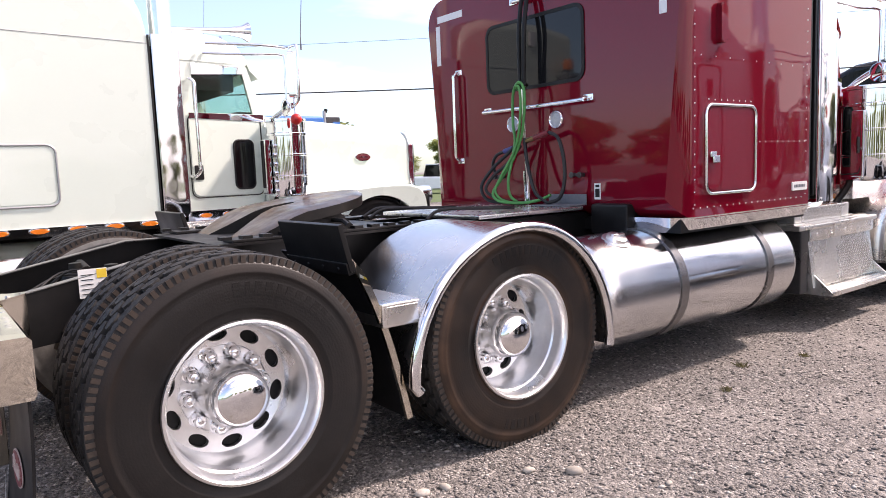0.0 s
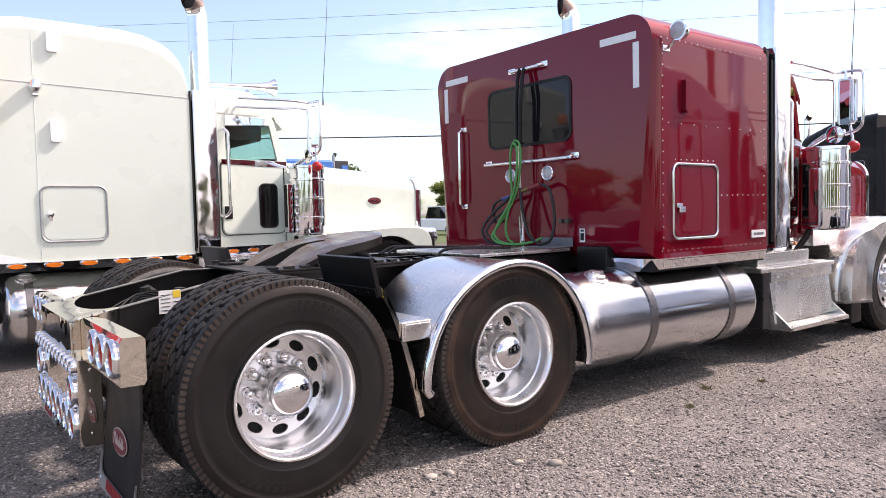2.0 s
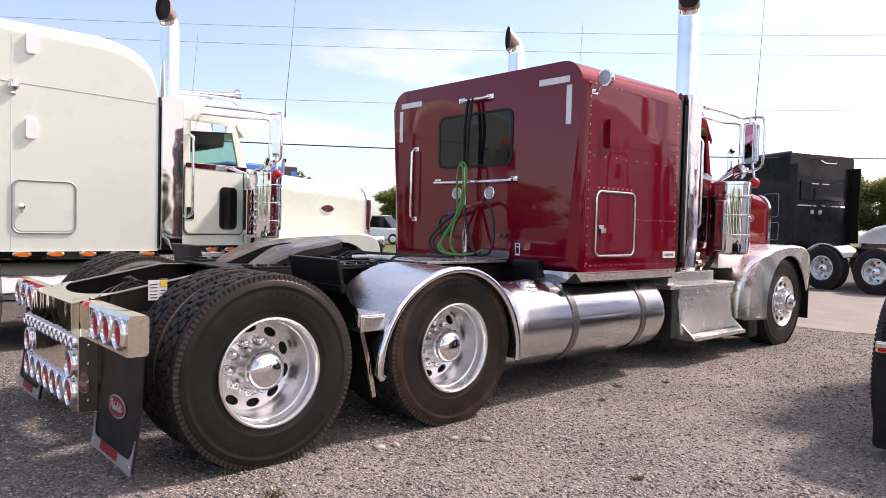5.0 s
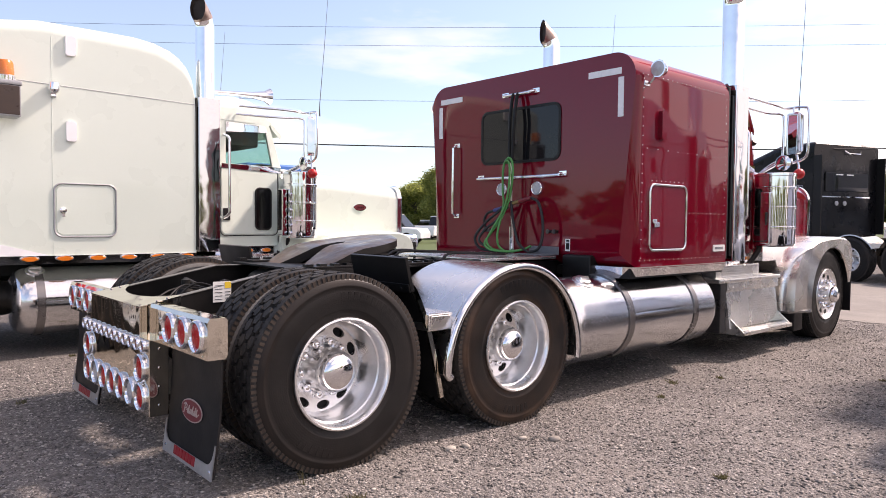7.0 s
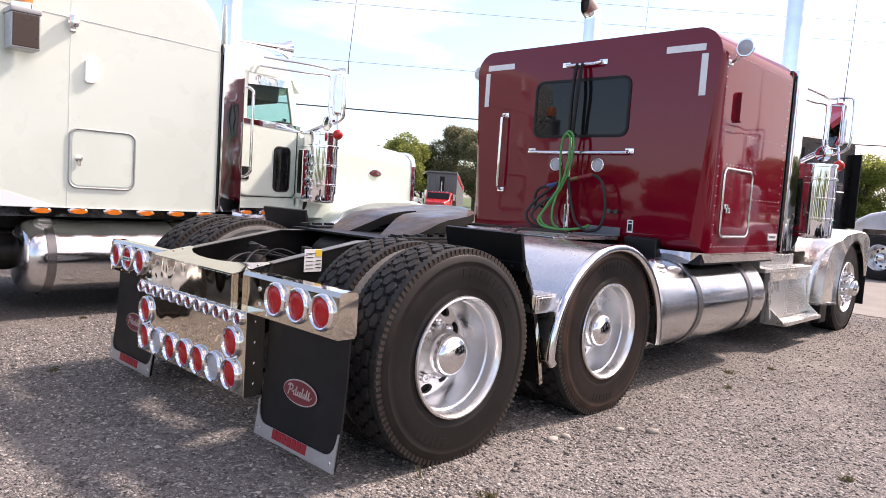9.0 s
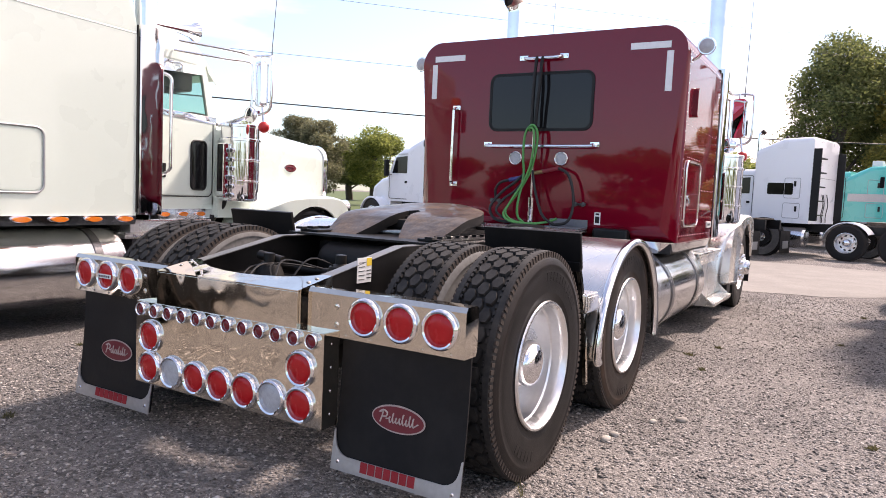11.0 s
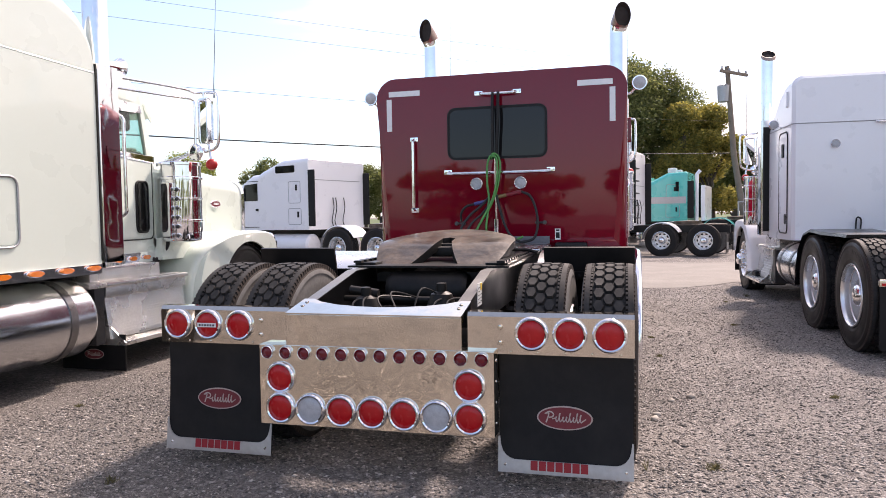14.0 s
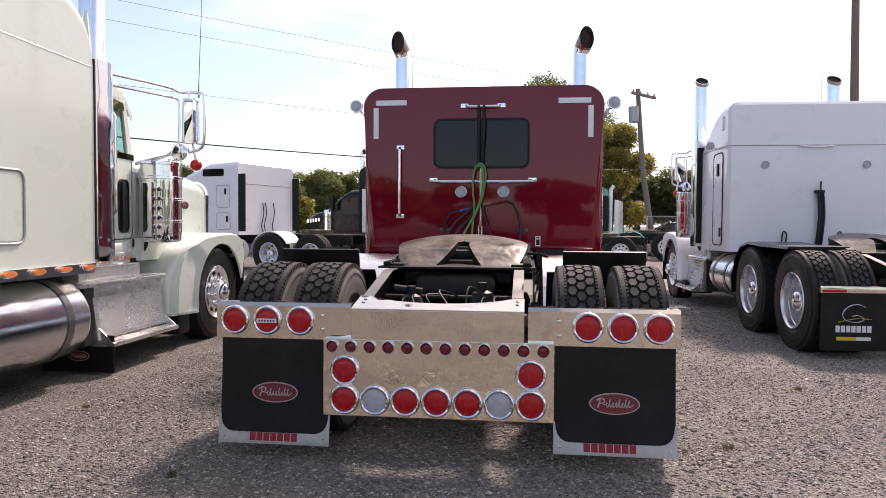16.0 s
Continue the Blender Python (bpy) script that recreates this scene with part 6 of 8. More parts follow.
for x0, x1, y, r in ((2.35, 2.9, 0.34, 0.012), (2.3, 3.0, 0.18, 0.010), (2.4, 3.1, -0.30, 0.011)):
    bm = bmesh.new()
    tube(bm, [(x0, y, 1.03), (x0 + 0.15, y + 0.03, 1.08), (x1 - 0.2, y - 0.05, 1.07), (x1, y, 1.06)], r, 8, n=6)
    part("coiled_line", bm, M_WIRE, red)


def red_sleeper(t):
    x0, x1, hw, z0, z1 = 3.60, 5.12, 1.215, 0.965, 2.690
    bm = bmesh.new()
    prism(bm, arch(-hw, hw, z0, z1, 0.20, 12), "x", x0, x1, bev_a=0.125, seg=10)
    body = part("sleeper", bm, M_RED, t, "dark red riveted sleeper box", angle=30)
    # bright skirt
    for s in (-1, 1):
        bm = bmesh.new()
        prism(bm, [(x1, s * (hw + 0.004)), (x0 + 0.10, s * (hw + 0.004)), (x0 + 0.02, s * (hw - 0.03)), (x0 - 0.012, s * (hw - 0.10)), (x0 - 0.012, s * 0.72), (x0 + 0.004, s * 0.72), (x0 + 0.004, s * (hw - 0.10)), (x0 + 0.03, s * (hw - 0.045)), (x0 + 0.105, s * (hw - 0.012)), (x1, s * (hw - 0.012))], "z", 0.885, 0.978)
        for v in bm.verts:
            if v.co.z < 0.93:
                v.co.y -= s * 0.040
                v.co.x += 0.030 if v.co.x < x0 + 0.06 else 0.0
        part("skirt_trim", bm, M_CHROME, body, "chrome skirt trim")
    bm = bmesh.new()
    box(bm, x0 + 0.02, x1, -hw + 0.03, hw - 0.03, 0.885, 0.965)
    box(bm, x0 - 0.05, x0 + 0.3, -0.85, -0.55, 0.86, 1.06, 0.02)
    part("underbody", bm, M_FRAME, body)
    # rear window
    bm = bmesh.new()
    prism(bm, rrect(-0.462, 0.466, 1.890, 2.352, 0.06), "x", x0 - 0.004, x0 + 0.004)
    part("window_pane", bm, M_GLASSTINT, body, "dark tinted rear window pane")
    bm = bmesh.new()
    outer, inner = rrect(-0.484, 0.488, 1.868, 2.374, 0.08), rrect(-0.460, 0.464, 1.892, 2.350, 0.06)
    vo, vi, vo2, vi2 = ([bm.verts.new((x, p[0], p[1])) for p in pl] for pl, x in ((outer, x0 - 0.008), (inner, x0 - 0.008), (outer, x0 + 0.002), (inner, x0 + 0.002)))
    n = len(outer)
    for i in range(n):
        j = (i + 1) % n
        bm.faces.new((vo[i], vo[j], vi[j], vi[i]))
        bm.faces.new((vo[i], vo2[i], vo2[j], vo[j]))
        bm.faces.new((vi[i], vi[j], vi2[j], vi2[i]))
    part("window_seal", bm, M_DARKTRIM, body)
    # tape in the upper corners
    for s in (-1, 1):
        bm = bmesh.new()
        box(bm, x0 - 0.003, x0 + 0.002, min(s * 0.765, s * 1.085), max(s * 0.765, s * 1.085), 2.514, 2.566)
        box(bm, x0 - 0.003, x0 + 0.002, min(s * 1.057, s * 1.109), max(s * 1.057, s * 1.109), 2.175, 2.490)
        part("reflective_tape", bm, M_TAPE, body, "white reflective corner tape")
    # handles with plate feet
    for pts, feet in ((((x0 - 0.002, 0.828, 2.085), (x0 - 0.05, 0.828, 2.06), (x0 - 0.06, 0.828, 2.0), (x0 - 0.06, 0.828, 1.47), (x0 - 0.05, 0.828, 1.41), (x0 - 0.002, 0.828, 1.385)), ((0.828, 2.085), (0.828, 1.385))),
                      (((x0 - 0.002, 0.475, 1.752), (x0 - 0.05, 0.455, 1.742), (x0 - 0.06, 0.40, 1.735), (x0 - 0.06, -0.43, 1.735), (x0 - 0.05, -0.485, 1.742), (x0 - 0.002, -0.505, 1.752)), ((0.485, 1.752), (-0.515, 1.752))),
                      (((x0 - 0.002, 0.16, 2.50), (x0 - 0.045, 0.14, 2.49), (x0 - 0.05, 0.10, 2.485), (x0 - 0.05, -0.13, 2.485), (x0 - 0.045, -0.17, 2.49), (x0 - 0.002, -0.19, 2.50)), ((0.172, 2.50), (-0.20, 2.50)))):
        h = grab_bar(body, list(pts), 0.0145)
        for y, z in feet:
            bm = bmesh.new()
            box(bm, x0 - 0.010, x0 + 0.001, y - 0.040, y + 0.040, z - 0.022, z + 0.022, 0.004)
            for k in (-1, 1):
                dome(bm, (x0 - 0.010, y + k * 0.027, z), 0.008, -0.005, "x", 8, rings=2)
            part("handle_foot", bm, M_CHROME, h)
    # two round work lamps
    me = lamp_mesh("work_lamp", 0.048, M_CLEAR)
    for y in (0.203, -0.226):
        piece("work_lamp", me, body, Matrix.Translation((x0 - 0.001, y, 1.632)), "round clear work lamp in a chrome ring")
    # corner spot lamps
    for s in (-1, 1):
        bm = bmesh.new()
        c = (3.74, s * 1.325, 2.535)
        lathe(bm, [(0, 0.085), (0.03, 0.08), (0.055, 0.05), (0.066, 0.0), (0.071, -0.006), (0.066, -0.012), (0.058, -0.012)], c, "x", 24)
        lathe(bm, [(0.058, -0.012), (0.03, -0.018), (0, -0.02)], c, "x", 24, mi=1)
        tube(bm, [(3.76, s * 1.21, 2.44), (3.76, s * 1.25, 2.45), (3.755, s * 1.29, 2.49)], 0.012, 8, n=3)
        box(bm, 3.72, 3.80, s * 1.213 - 0.006, s * 1.213 + 0.006, 2.42, 2.46, 0.003)
        part("spot_lamp", bm, [M_CHROME, M_CLEAR], body, "chrome spot lamp on the sleeper corner")
    # two rubber straps from the top handle, a tie, and the bright pole that carry the hoses
    P = x0 - 0.105
    for y_top, y_low in ((0.025, 0.020), (-0.028, -0.012)):
        bm = bmesh.new()
        tube(bm, [(x0 - 0.055, y_top, 2.492), (x0 - 0.075, y_top, 2.44), (P, y_top - 0.004, 2.25), (P, (y_top + y_low) / 2, 2.05), (P, y_low, 1.86)], 0.015, 8, n=4)
        part("hose_strap", bm, M_DARKTRIM, body, "black rubber strap hung from the top handle")
    bm = bmesh.new()
    tube(bm, [(P - 0.018, 0.035, 1.885), (P - 0.028, 0.0, 1.875), (P - 0.018, -0.035, 1.885), (P + 0.018, -0.03, 1.885), (P + 0.02, 0.03, 1.88)], 0.010, 6, closed=True, n=4)
    part("hose_tie", bm, M_DARKTRIM, body)
    bm = bmesh.new()
    tube(bm, [(P, 0.0, 1.88), (P + 0.01, -0.003, 1.55), (P + 0.03, 0.0, 1.05)], 0.0115, 10)
    tube(bm, [(P + 0.02, -0.002, 1.29), (P + 0.03, 0.0, 1.06)], 0.026, 12)
    part("hose_pole", bm, M_CHROME, body)
    # hoses
    Q = P - 0.03
    for name, mat, r, pts in (
        ("green_hose", M_GREEN, 0.0105, [(P, 0.045, 1.86), (Q, 0.015, 1.905), (Q, -0.03, 1.885), (Q, -0.052, 1.80), (Q, -0.035, 1.64), (Q, 0.0, 1.51), (Q - 0.02, 0.07, 1.36), (Q - 0.07, 0.145, 1.23), (Q - 0.12, 0.175, 1.14),
                                         (Q - 0.12, 0.12, 1.085), (Q - 0.08, 0.0, 1.068), (Q - 0.03, -0.10, 1.072), (Q, -0.19, 1.09), (Q + 0.02, -0.26, 1.12)]),
        ("green_hose", M_GREEN, 0.0105, [(P, -0.03, 1.87), (Q, 0.0, 1.90), (Q, 0.045, 1.875), (Q, 0.070, 1.79), (Q, 0.072, 1.62), (Q, 0.058, 1.50), (Q - 0.03, 0.065, 1.36), (Q - 0.06, 0.075, 1.22), (Q - 0.05, 0.07, 1.12), (Q - 0.03, 0.02, 1.07)]),
        ("green_hose", M_GREEN, 0.0095, [(P, 0.03, 1.86), (Q - 0.02, 0.02, 1.88), (Q - 0.02, -0.02, 1.86), (Q - 0.02, -0.030, 1.74), (Q - 0.02, -0.005, 1.56), (Q - 0.03, 0.045, 1.42), (Q - 0.08, 0.125, 1.26), (Q - 0.11, 0.160, 1.15), (Q - 0.09, 0.08, 1.08), (Q - 0.03, -0.10, 1.066)]),
        ("black_hose", M_WIRE, 0.012, [(P, 0.205, 1.435), (P, 0.29, 1.41), (P, 0.335, 1.35), (P + 0.03, 0.345, 1.27)]),
        ("black_hose", M_WIRE, 0.0125, [(P, -0.245, 1.545), (P, -0.33, 1.50), (P - 0.01, -0.385, 1.37), (P - 0.02, -0.40, 1.22), (P - 0.03, -0.36, 1.10), (P - 0.02, -0.24, 1.065)]),
        ("black_hose", M_WIRE, 0.0125, [(P, -0.01, 1.52), (P - 0.02, -0.04, 1.40), (P - 0.03, -0.09, 1.24), (P - 0.04, -0.15, 1.13), (P - 0.02, -0.24, 1.065)]),
        ("black_hose", M_WIRE, 0.0125, [(P, 0.06, 1.50), (P - 0.03, 0.13, 1.42), (P - 0.08, 0.24, 1.32), (P - 0.14, 0.31, 1.19), (P - 0.13, 0.26, 1.09), (P - 0.06, 0.12, 1.065), (P, 0.0, 1.06)]),
        ("black_hose", M_WIRE, 0.0115, [(P, 0.03, 1.47), (P - 0.06, 0.12, 1.34), (P - 0.12, 0.20, 1.26), (P - 0.16, 0.24, 1.16), (P - 0.12, 0.14, 1.08)])):
        bm = bmesh.new()
        tube(bm, pts, r, 8, n=7)
        part(name, bm, mat, body, angle=70)
    for name, mat, pts in (("blue_coupling", M_BLUE, [(P, 0.205, 1.435), (P, 0.095, 1.458)]), ("red_coupling", M_DARKRED, [(P, -0.105, 1.515), (P, -0.245, 1.545)]), ("brass_coupling", M_BRASS, [(P, -0.03, 1.50), (P, -0.105, 1.515)])):
        bm = bmesh.new()
        tube(bm, pts, 0.018, 10)
        part(name, bm, mat, body)
    bm = bmesh.new()
    box(bm, x0 - 0.20, x0 - 0.02, -0.50, -0.16, 1.048, 1.056, 0.002)
    box(bm, x0 - 0.03, x0 - 0.022, -0.50, -0.16, 1.05, 1.12, 0.002)
    part("hose_rest", bm, M_GREYSTEEL, body)
    for y in (0.363, -0.422):
        bm = bmesh.new()
        for k in (-1, 1):
            tube(bm, [(x0 + 0.002, y + 0.035 * k, 1.25), (x0 - 0.04, y + 0.035 * k, 1.25)], 0.014, 8)
            lathe(bm, [(0, -0.01), (0.02, -0.008), (0.02, 0.0), (0.01, 0.006)], (x0 - 0.04, y + 0.035 * k, 1.25), "x", 10)
        tube(bm, [(x0 - 0.02, y - 0.05, 1.25), (x0 - 0.02, y + 0.05, 1.25)], 0.009, 8)
        part("hose_coupling", bm, M_DARKSTEEL, body)
    bm = bmesh.new()
    box(bm, x0 - 0.002, x0 + 0.001, -0.600, -0.548, 1.085, 1.190)
    box(bm, x0 - 0.0032, x0 - 0.0018, -0.592, -0.556, 1.10, 1.155, mi=1)
    box(bm, x0 - 0.0032, x0 - 0.0018, -0.590, -0.558, 1.166, 1.182, mi=1)
    part("warning_label", bm, [M_LABELW, M_DARKTRIM], body)
    # side hatches
    for s in (-1, 1):
        y = s * hw
        bm = bmesh.new()
        prism(bm, rrect(3.845, 4.365, 1.13, 1.625, 0.05), "y", y, y + s * 0.008, bev_b=0.004, seg=2)
        hatch = part("side_hatch", bm, M_RED, body, "red luggage hatch with a bright surround")
        bm = bmesh.new()
        tube(bm, [(px, y + s * 0.006, pz) for px, pz in rrect(3.825, 4.385, 1.11, 1.645, 0.06)], 0.011, 8, closed=True)
        part("hatch_surround", bm, M_CHROME, hatch, angle=60)
        bm = bmesh.new()
        box(bm, 3.855, 3.915, y + s * 0.012 - 0.012, y + s * 0.012 + 0.012, 1.33, 1.365, 0.006)
        box(bm, 3.875, 3.945, y + s * 0.022 - 0.006, y + s * 0.022 + 0.006, 1.295, 1.34, 0.006)
        part("hatch_latch", bm, M_CHROME, hatch)
        bm = bmesh.new()
        prism(bm, rrect(3.94, 4.01, 2.01, 2.245, 0.02), "y", y, y + s * 0.035, bev_b=0.012, seg=2)
        part("side_vent", bm, M_RED, body, "red vent cover")
        bm = bmesh.new()
        prism(bm, rrect(4.875, 5.085, 1.08, 1.14, 0.008), "y", y, y + s * 0.008, bev_b=0.003, seg=1)
        for k in range(7):
            box(bm, 4.900 + 0.022 * k, 4.915 + 0.022 * k, y + s * 0.0085 - 0.001, y + s * 0.0085 + 0.001, 1.10, 1.12, mi=1)
        # white stands in for the bright reflection on this chrome badge
        part("maker_badge", bm, [M_LABELW, M_GREYSTEEL], body)
        bm = bmesh.new()
        for x in [3.70 + 0.073 * k for k in range(19)]:
            for z in (2.51, 1.03):
                dome(bm, (x, y, z), 0.0052, s * 0.0035, "y", 6, rings=2)
        for k in range(20):
            dome(bm, (3.715, y, 1.05 + 0.075 * k), 0.0052, s * 0.0035, "y", 6, rings=2)
            dome(bm, (5.07, y, 1.05 + 0.075 * k), 0.0052, s * 0.0035, "y", 6, rings=2)
        for k in range(9):
            dome(bm, (3.78 + 0.155 * k, y, 1.93), 0.0052, s * 0.0035, "y", 6, rings=2)
            dome(bm, (4.45 + 0.075 * k, y, 1.42), 0.0052, s * 0.0035, "y", 6, rings=2)
        for k in range(8):
            dome(bm, (3.86 + 0.068 * k, y, 1.675), 0.0052, s * 0.0035, "y", 6, rings=2)
        # pale metal puts the rivets' small highlights into their colour
        rv = part("side_rivets", bm, M_ALU, body)
        rv["kind"] = "stuff"
    bm = bmesh.new()
    box(bm, x1, x1 + 0.05, -hw + 0.01, hw - 0.01, 1.0, 2.6, 0.01)
    part("cab_gap_boot", bm, M_DARKTRIM, body)


red_sleeper(red)
front_end(red, M_RED, M_FENDER, lozenge=True, ahead=0.09, canister=(6.43, 1.09, 1.09, 1.87, 0.205), pipe=(5.365, 1.115))

# ---- the cream tractor beside it ----
cream = thing("semi_truck", pose(-3.45, Y0 + 4.235, 0), "cream long-nosed semi tractor with a tall sleeper and chrome trim", "truck", "parked trucks")
chassis(cream, x0=-1.2)


def cream_sleeper(t):
    x0, x1, hw, z0 = 3.32, 5.27, 1.215, 0.97
    bm = bmesh.new()
    secs = [(x0, 3.07, 0.10), (x0 + 0.05, 3.10, 0.12), (x0 + 0.5, 3.175, 0.14), (x0 + 1.0, 3.18, 0.16), (x0 + 1.35, 3.18, 0.17), (x0 + 1.55, 3.155, 0.17), (x0 + 1.70, 3.115, 0.19), (x0 + 1.80, 3.06, 0.20), (x0 + 1.87, 2.99, 0.20), (x0 + 1.915, 2.90, 0.20), (x0 + 1.94, 2.79, 0.20), (x1, 2.66, 0.20)]
    loft(bm, [[(x, p[0], p[1]) for p in arch(-hw, hw, z0, z, r, 8)] for x, z, r in secs])
    body = part("sleeper", bm, M_CREAM, t, "tall cream sleeper box", angle=30)
    s = -1
    y = -hw
    for s in (-1, 1):
        y = s * hw
        bm = bmesh.new()
        prism(bm, [(y - s * 0.012, 0.972), (y + s * 0.010, 0.972), (y - s * 0.006, 0.893), (y - s * 0.026, 0.893)], "x", x0, x1)
        skirt = part("skirt_trim", bm, M_CHROME, body, "bright skirt with amber lamps")
        for k in range(6):
            amber_lamp(skirt, 3.70 + 0.2915 * k, y + s * 0.010, 0.945, s, w=0.068)
        bm = bmesh.new()
        prism(bm, rrect(3.930, 4.440, 1.17, 1.635, 0.055), "y", y, y + s * 0.006, bev_b=0.003, seg=1)
        hatch = part("side_hatch", bm, M_CREAM, body)
        bm = bmesh.new()
        tube(bm, [(px, y + s * 0.005, pz) for px, pz in rrect(3.910, 4.460, 1.15, 1.655, 0.07)], 0.009, 8, closed=True)
        part("hatch_surround", bm, M_GALV, hatch, angle=60)
        bm = bmesh.new()
        lathe(bm, [(0.03, 0), (0.03, s * 0.012), (0.018, s * 0.016), (0.016, s * 0.03), (0, s * 0.032)], (3.985, y, 1.40), "y", 16)
        box(bm, 3.972, 3.998, y + s * 0.02 - 0.006, y + s * 0.02 + 0.006, 1.34, 1.40, 0.004)
        part("hatch_latch", bm, M_CHROME, hatch)
        for z0v, z1v in ((2.86, 3.05), (2.055, 2.245)):
            bm = bmesh.new()
            prism(bm, rrect(4.015, 4.105, z0v, z1v, 0.015), "y", y, y + s * 0.03, bev_b=0.010, seg=2)
            part("side_vent", bm, M_WHITE, body, "small white vent cover")
        bm = bmesh.new()
        lathe(bm, [(0.02, 0.05), (0.045, 0.035), (0.05, -0.03), (0.03, -0.06), (0, -0.065)], (3.91, y + s * 0.05, 2.55), "z", 14)
        box(bm, 3.89, 3.93, y - 0.004, y + s * 0.03 + 0.004, 2.46, 2.53, 0.006)
        part("corner_lamp", bm, M_CHROME, body)
        bm = bmesh.new()
        tube(bm, [(x0 + 0.02, y, 2.585), (4.3, y, 2.565), (x1, y, 2.545)], 0.0035, 6)
        part("roof_seam", bm, M_GALV, body)
        bm = bmesh.new()
        tube(bm, [(3.90, y, 0.98), (3.90, y, 3.02)], 0.0025, 6)
        part("panel_seam", bm, M_CREAM, body)
        bm = bmesh.new()
        prism(bm, [(x0 + 0.01, 0.975), (x0 + 0.55, 0.975), (x0 + 0.25, 1.055), (x0 + 0.01, 1.12)], "y", y + s * 0.001, y + s * 0.005)
        part("corner_plate", bm, M_WHITE, body)
        bm = bmesh.new()
        box(bm, x1 - 0.004, x1 + 0.012, y - 0.008, y + 0.008, 1.0, 2.62, 0.003)
        part("gap_seal", bm, M_DARKTRIM, body)
    # hooded work lamp and amber beacon on the rear corner
    bm = bmesh.new()
    box(bm, 3.395, 3.62, -1.45, -1.215, 2.49, 2.535, 0.012)
    box(bm, 3.40, 3.61, -1.445, -1.25, 2.215, 2.492, 0.012)
    bracket = part("beacon_bracket", bm, M_GALV, t, "grey work lamp under a beacon shelf")
    bm = bmesh.new()
    box(bm, 3.412, 3.598, -1.453, -1.44, 2.232, 2.485, 0.006)
    part("work_lamp", bm, M_BROWNLENS, bracket, "dark brown square lamp face")
    bm = bmesh.new()
    lathe(bm, [(0.083, 2.53), (0.086, 2.575), (0.075, 2.585)], (3.505, -1.34, 0), "z", 20)
    lathe(bm, [(0.072, 2.585), (0.074, 2.61), (0.068, 2.69), (0.055, 2.715), (0, 2.72)], (3.505, -1.34, 0), "z", 20, mi=1)
    part("amber_beacon", bm, [M_CHROME, M_AMBER], bracket, "amber warning beacon")


cream_sleeper(cream)
front_end(cream, M_CREAM, M_CREAM, canister=(6.63, 1.03, 1.10, 1.91, 0.205), mirror_at=(6.53, 1.375))
for s in (-1, 1):
    fuel_tank(cream, s, 3.58, 5.24, r=0.325, y=0.90, z=0.525, straps=(0.13, 0.82))
    # air horn on the roof
    bm = bmesh.new()
    tube(bm, [(5.7, s * 0.42, 2.85), (6.1, s * 0.42, 2.87), (6.32, s * 0.42, 2.88), (6.47, s * 0.42, 2.885), (6.54, s * 0.42, 2.887)], [0.024, 0.030, 0.040, 0.065, 0.105], 18)
    part("air_horn", bm, M_CHROME, cream, "long chrome air horn")
bm = bmesh.new()
box(bm, 5.50, 5.52, -1.22, -0.56, 0.02, 0.34, 0.006)
oval_emblem(bm, -0.90, 0.16, 5.50, -1, 1, 2, a=0.10, b=0.045)
part("under_flap", bm, [M_FLAP, M_LOGORED, M_LOGOPALE], cream, "black flap with a red oval behind the steps")
for s in (-1, 1):
    for ax in (1.0, 2.33):
        wheel(cream, ax, s, nuts=False)
        wheel(cream, ax, s, inner=True)
    bm = bmesh.new()
    prof = [(2.33 + 0.635 * math.cos(radians(a)), 0.45 + 0.635 * math.sin(radians(a))) for a in range(170, -5, -10)]
    loft(bm, [[(px, s * 0.58, pz), (px, s * 1.23, pz), (px, s * 1.235, pz - 0.04), (px, s * 0.58, pz - 0.012)] for px, pz in prof])
    part("rear_fender", bm, M_WHITE, cream, "white drive-wheel fender")
bm = bmesh.new()
lathe(bm, [(0, 3.42), (0.13, 3.425), (0.165, 3.45), (0.165, 3.80), (0.13, 3.83), (0, 3.835)], (0, -0.62, 0.54), "x", 20)
part("air_tank", bm, M_DARK, cream, "black air tank under the frame")
bm = bmesh.new()
tube(bm, [(3.19, -0.46, 0.76), (3.19, -0.46, 0.425), (3.46, -0.46, 0.425), (3.46, -0.46, 0.76)], 0.013, 6)
part("step_hanger", bm, M_DARK, cream)


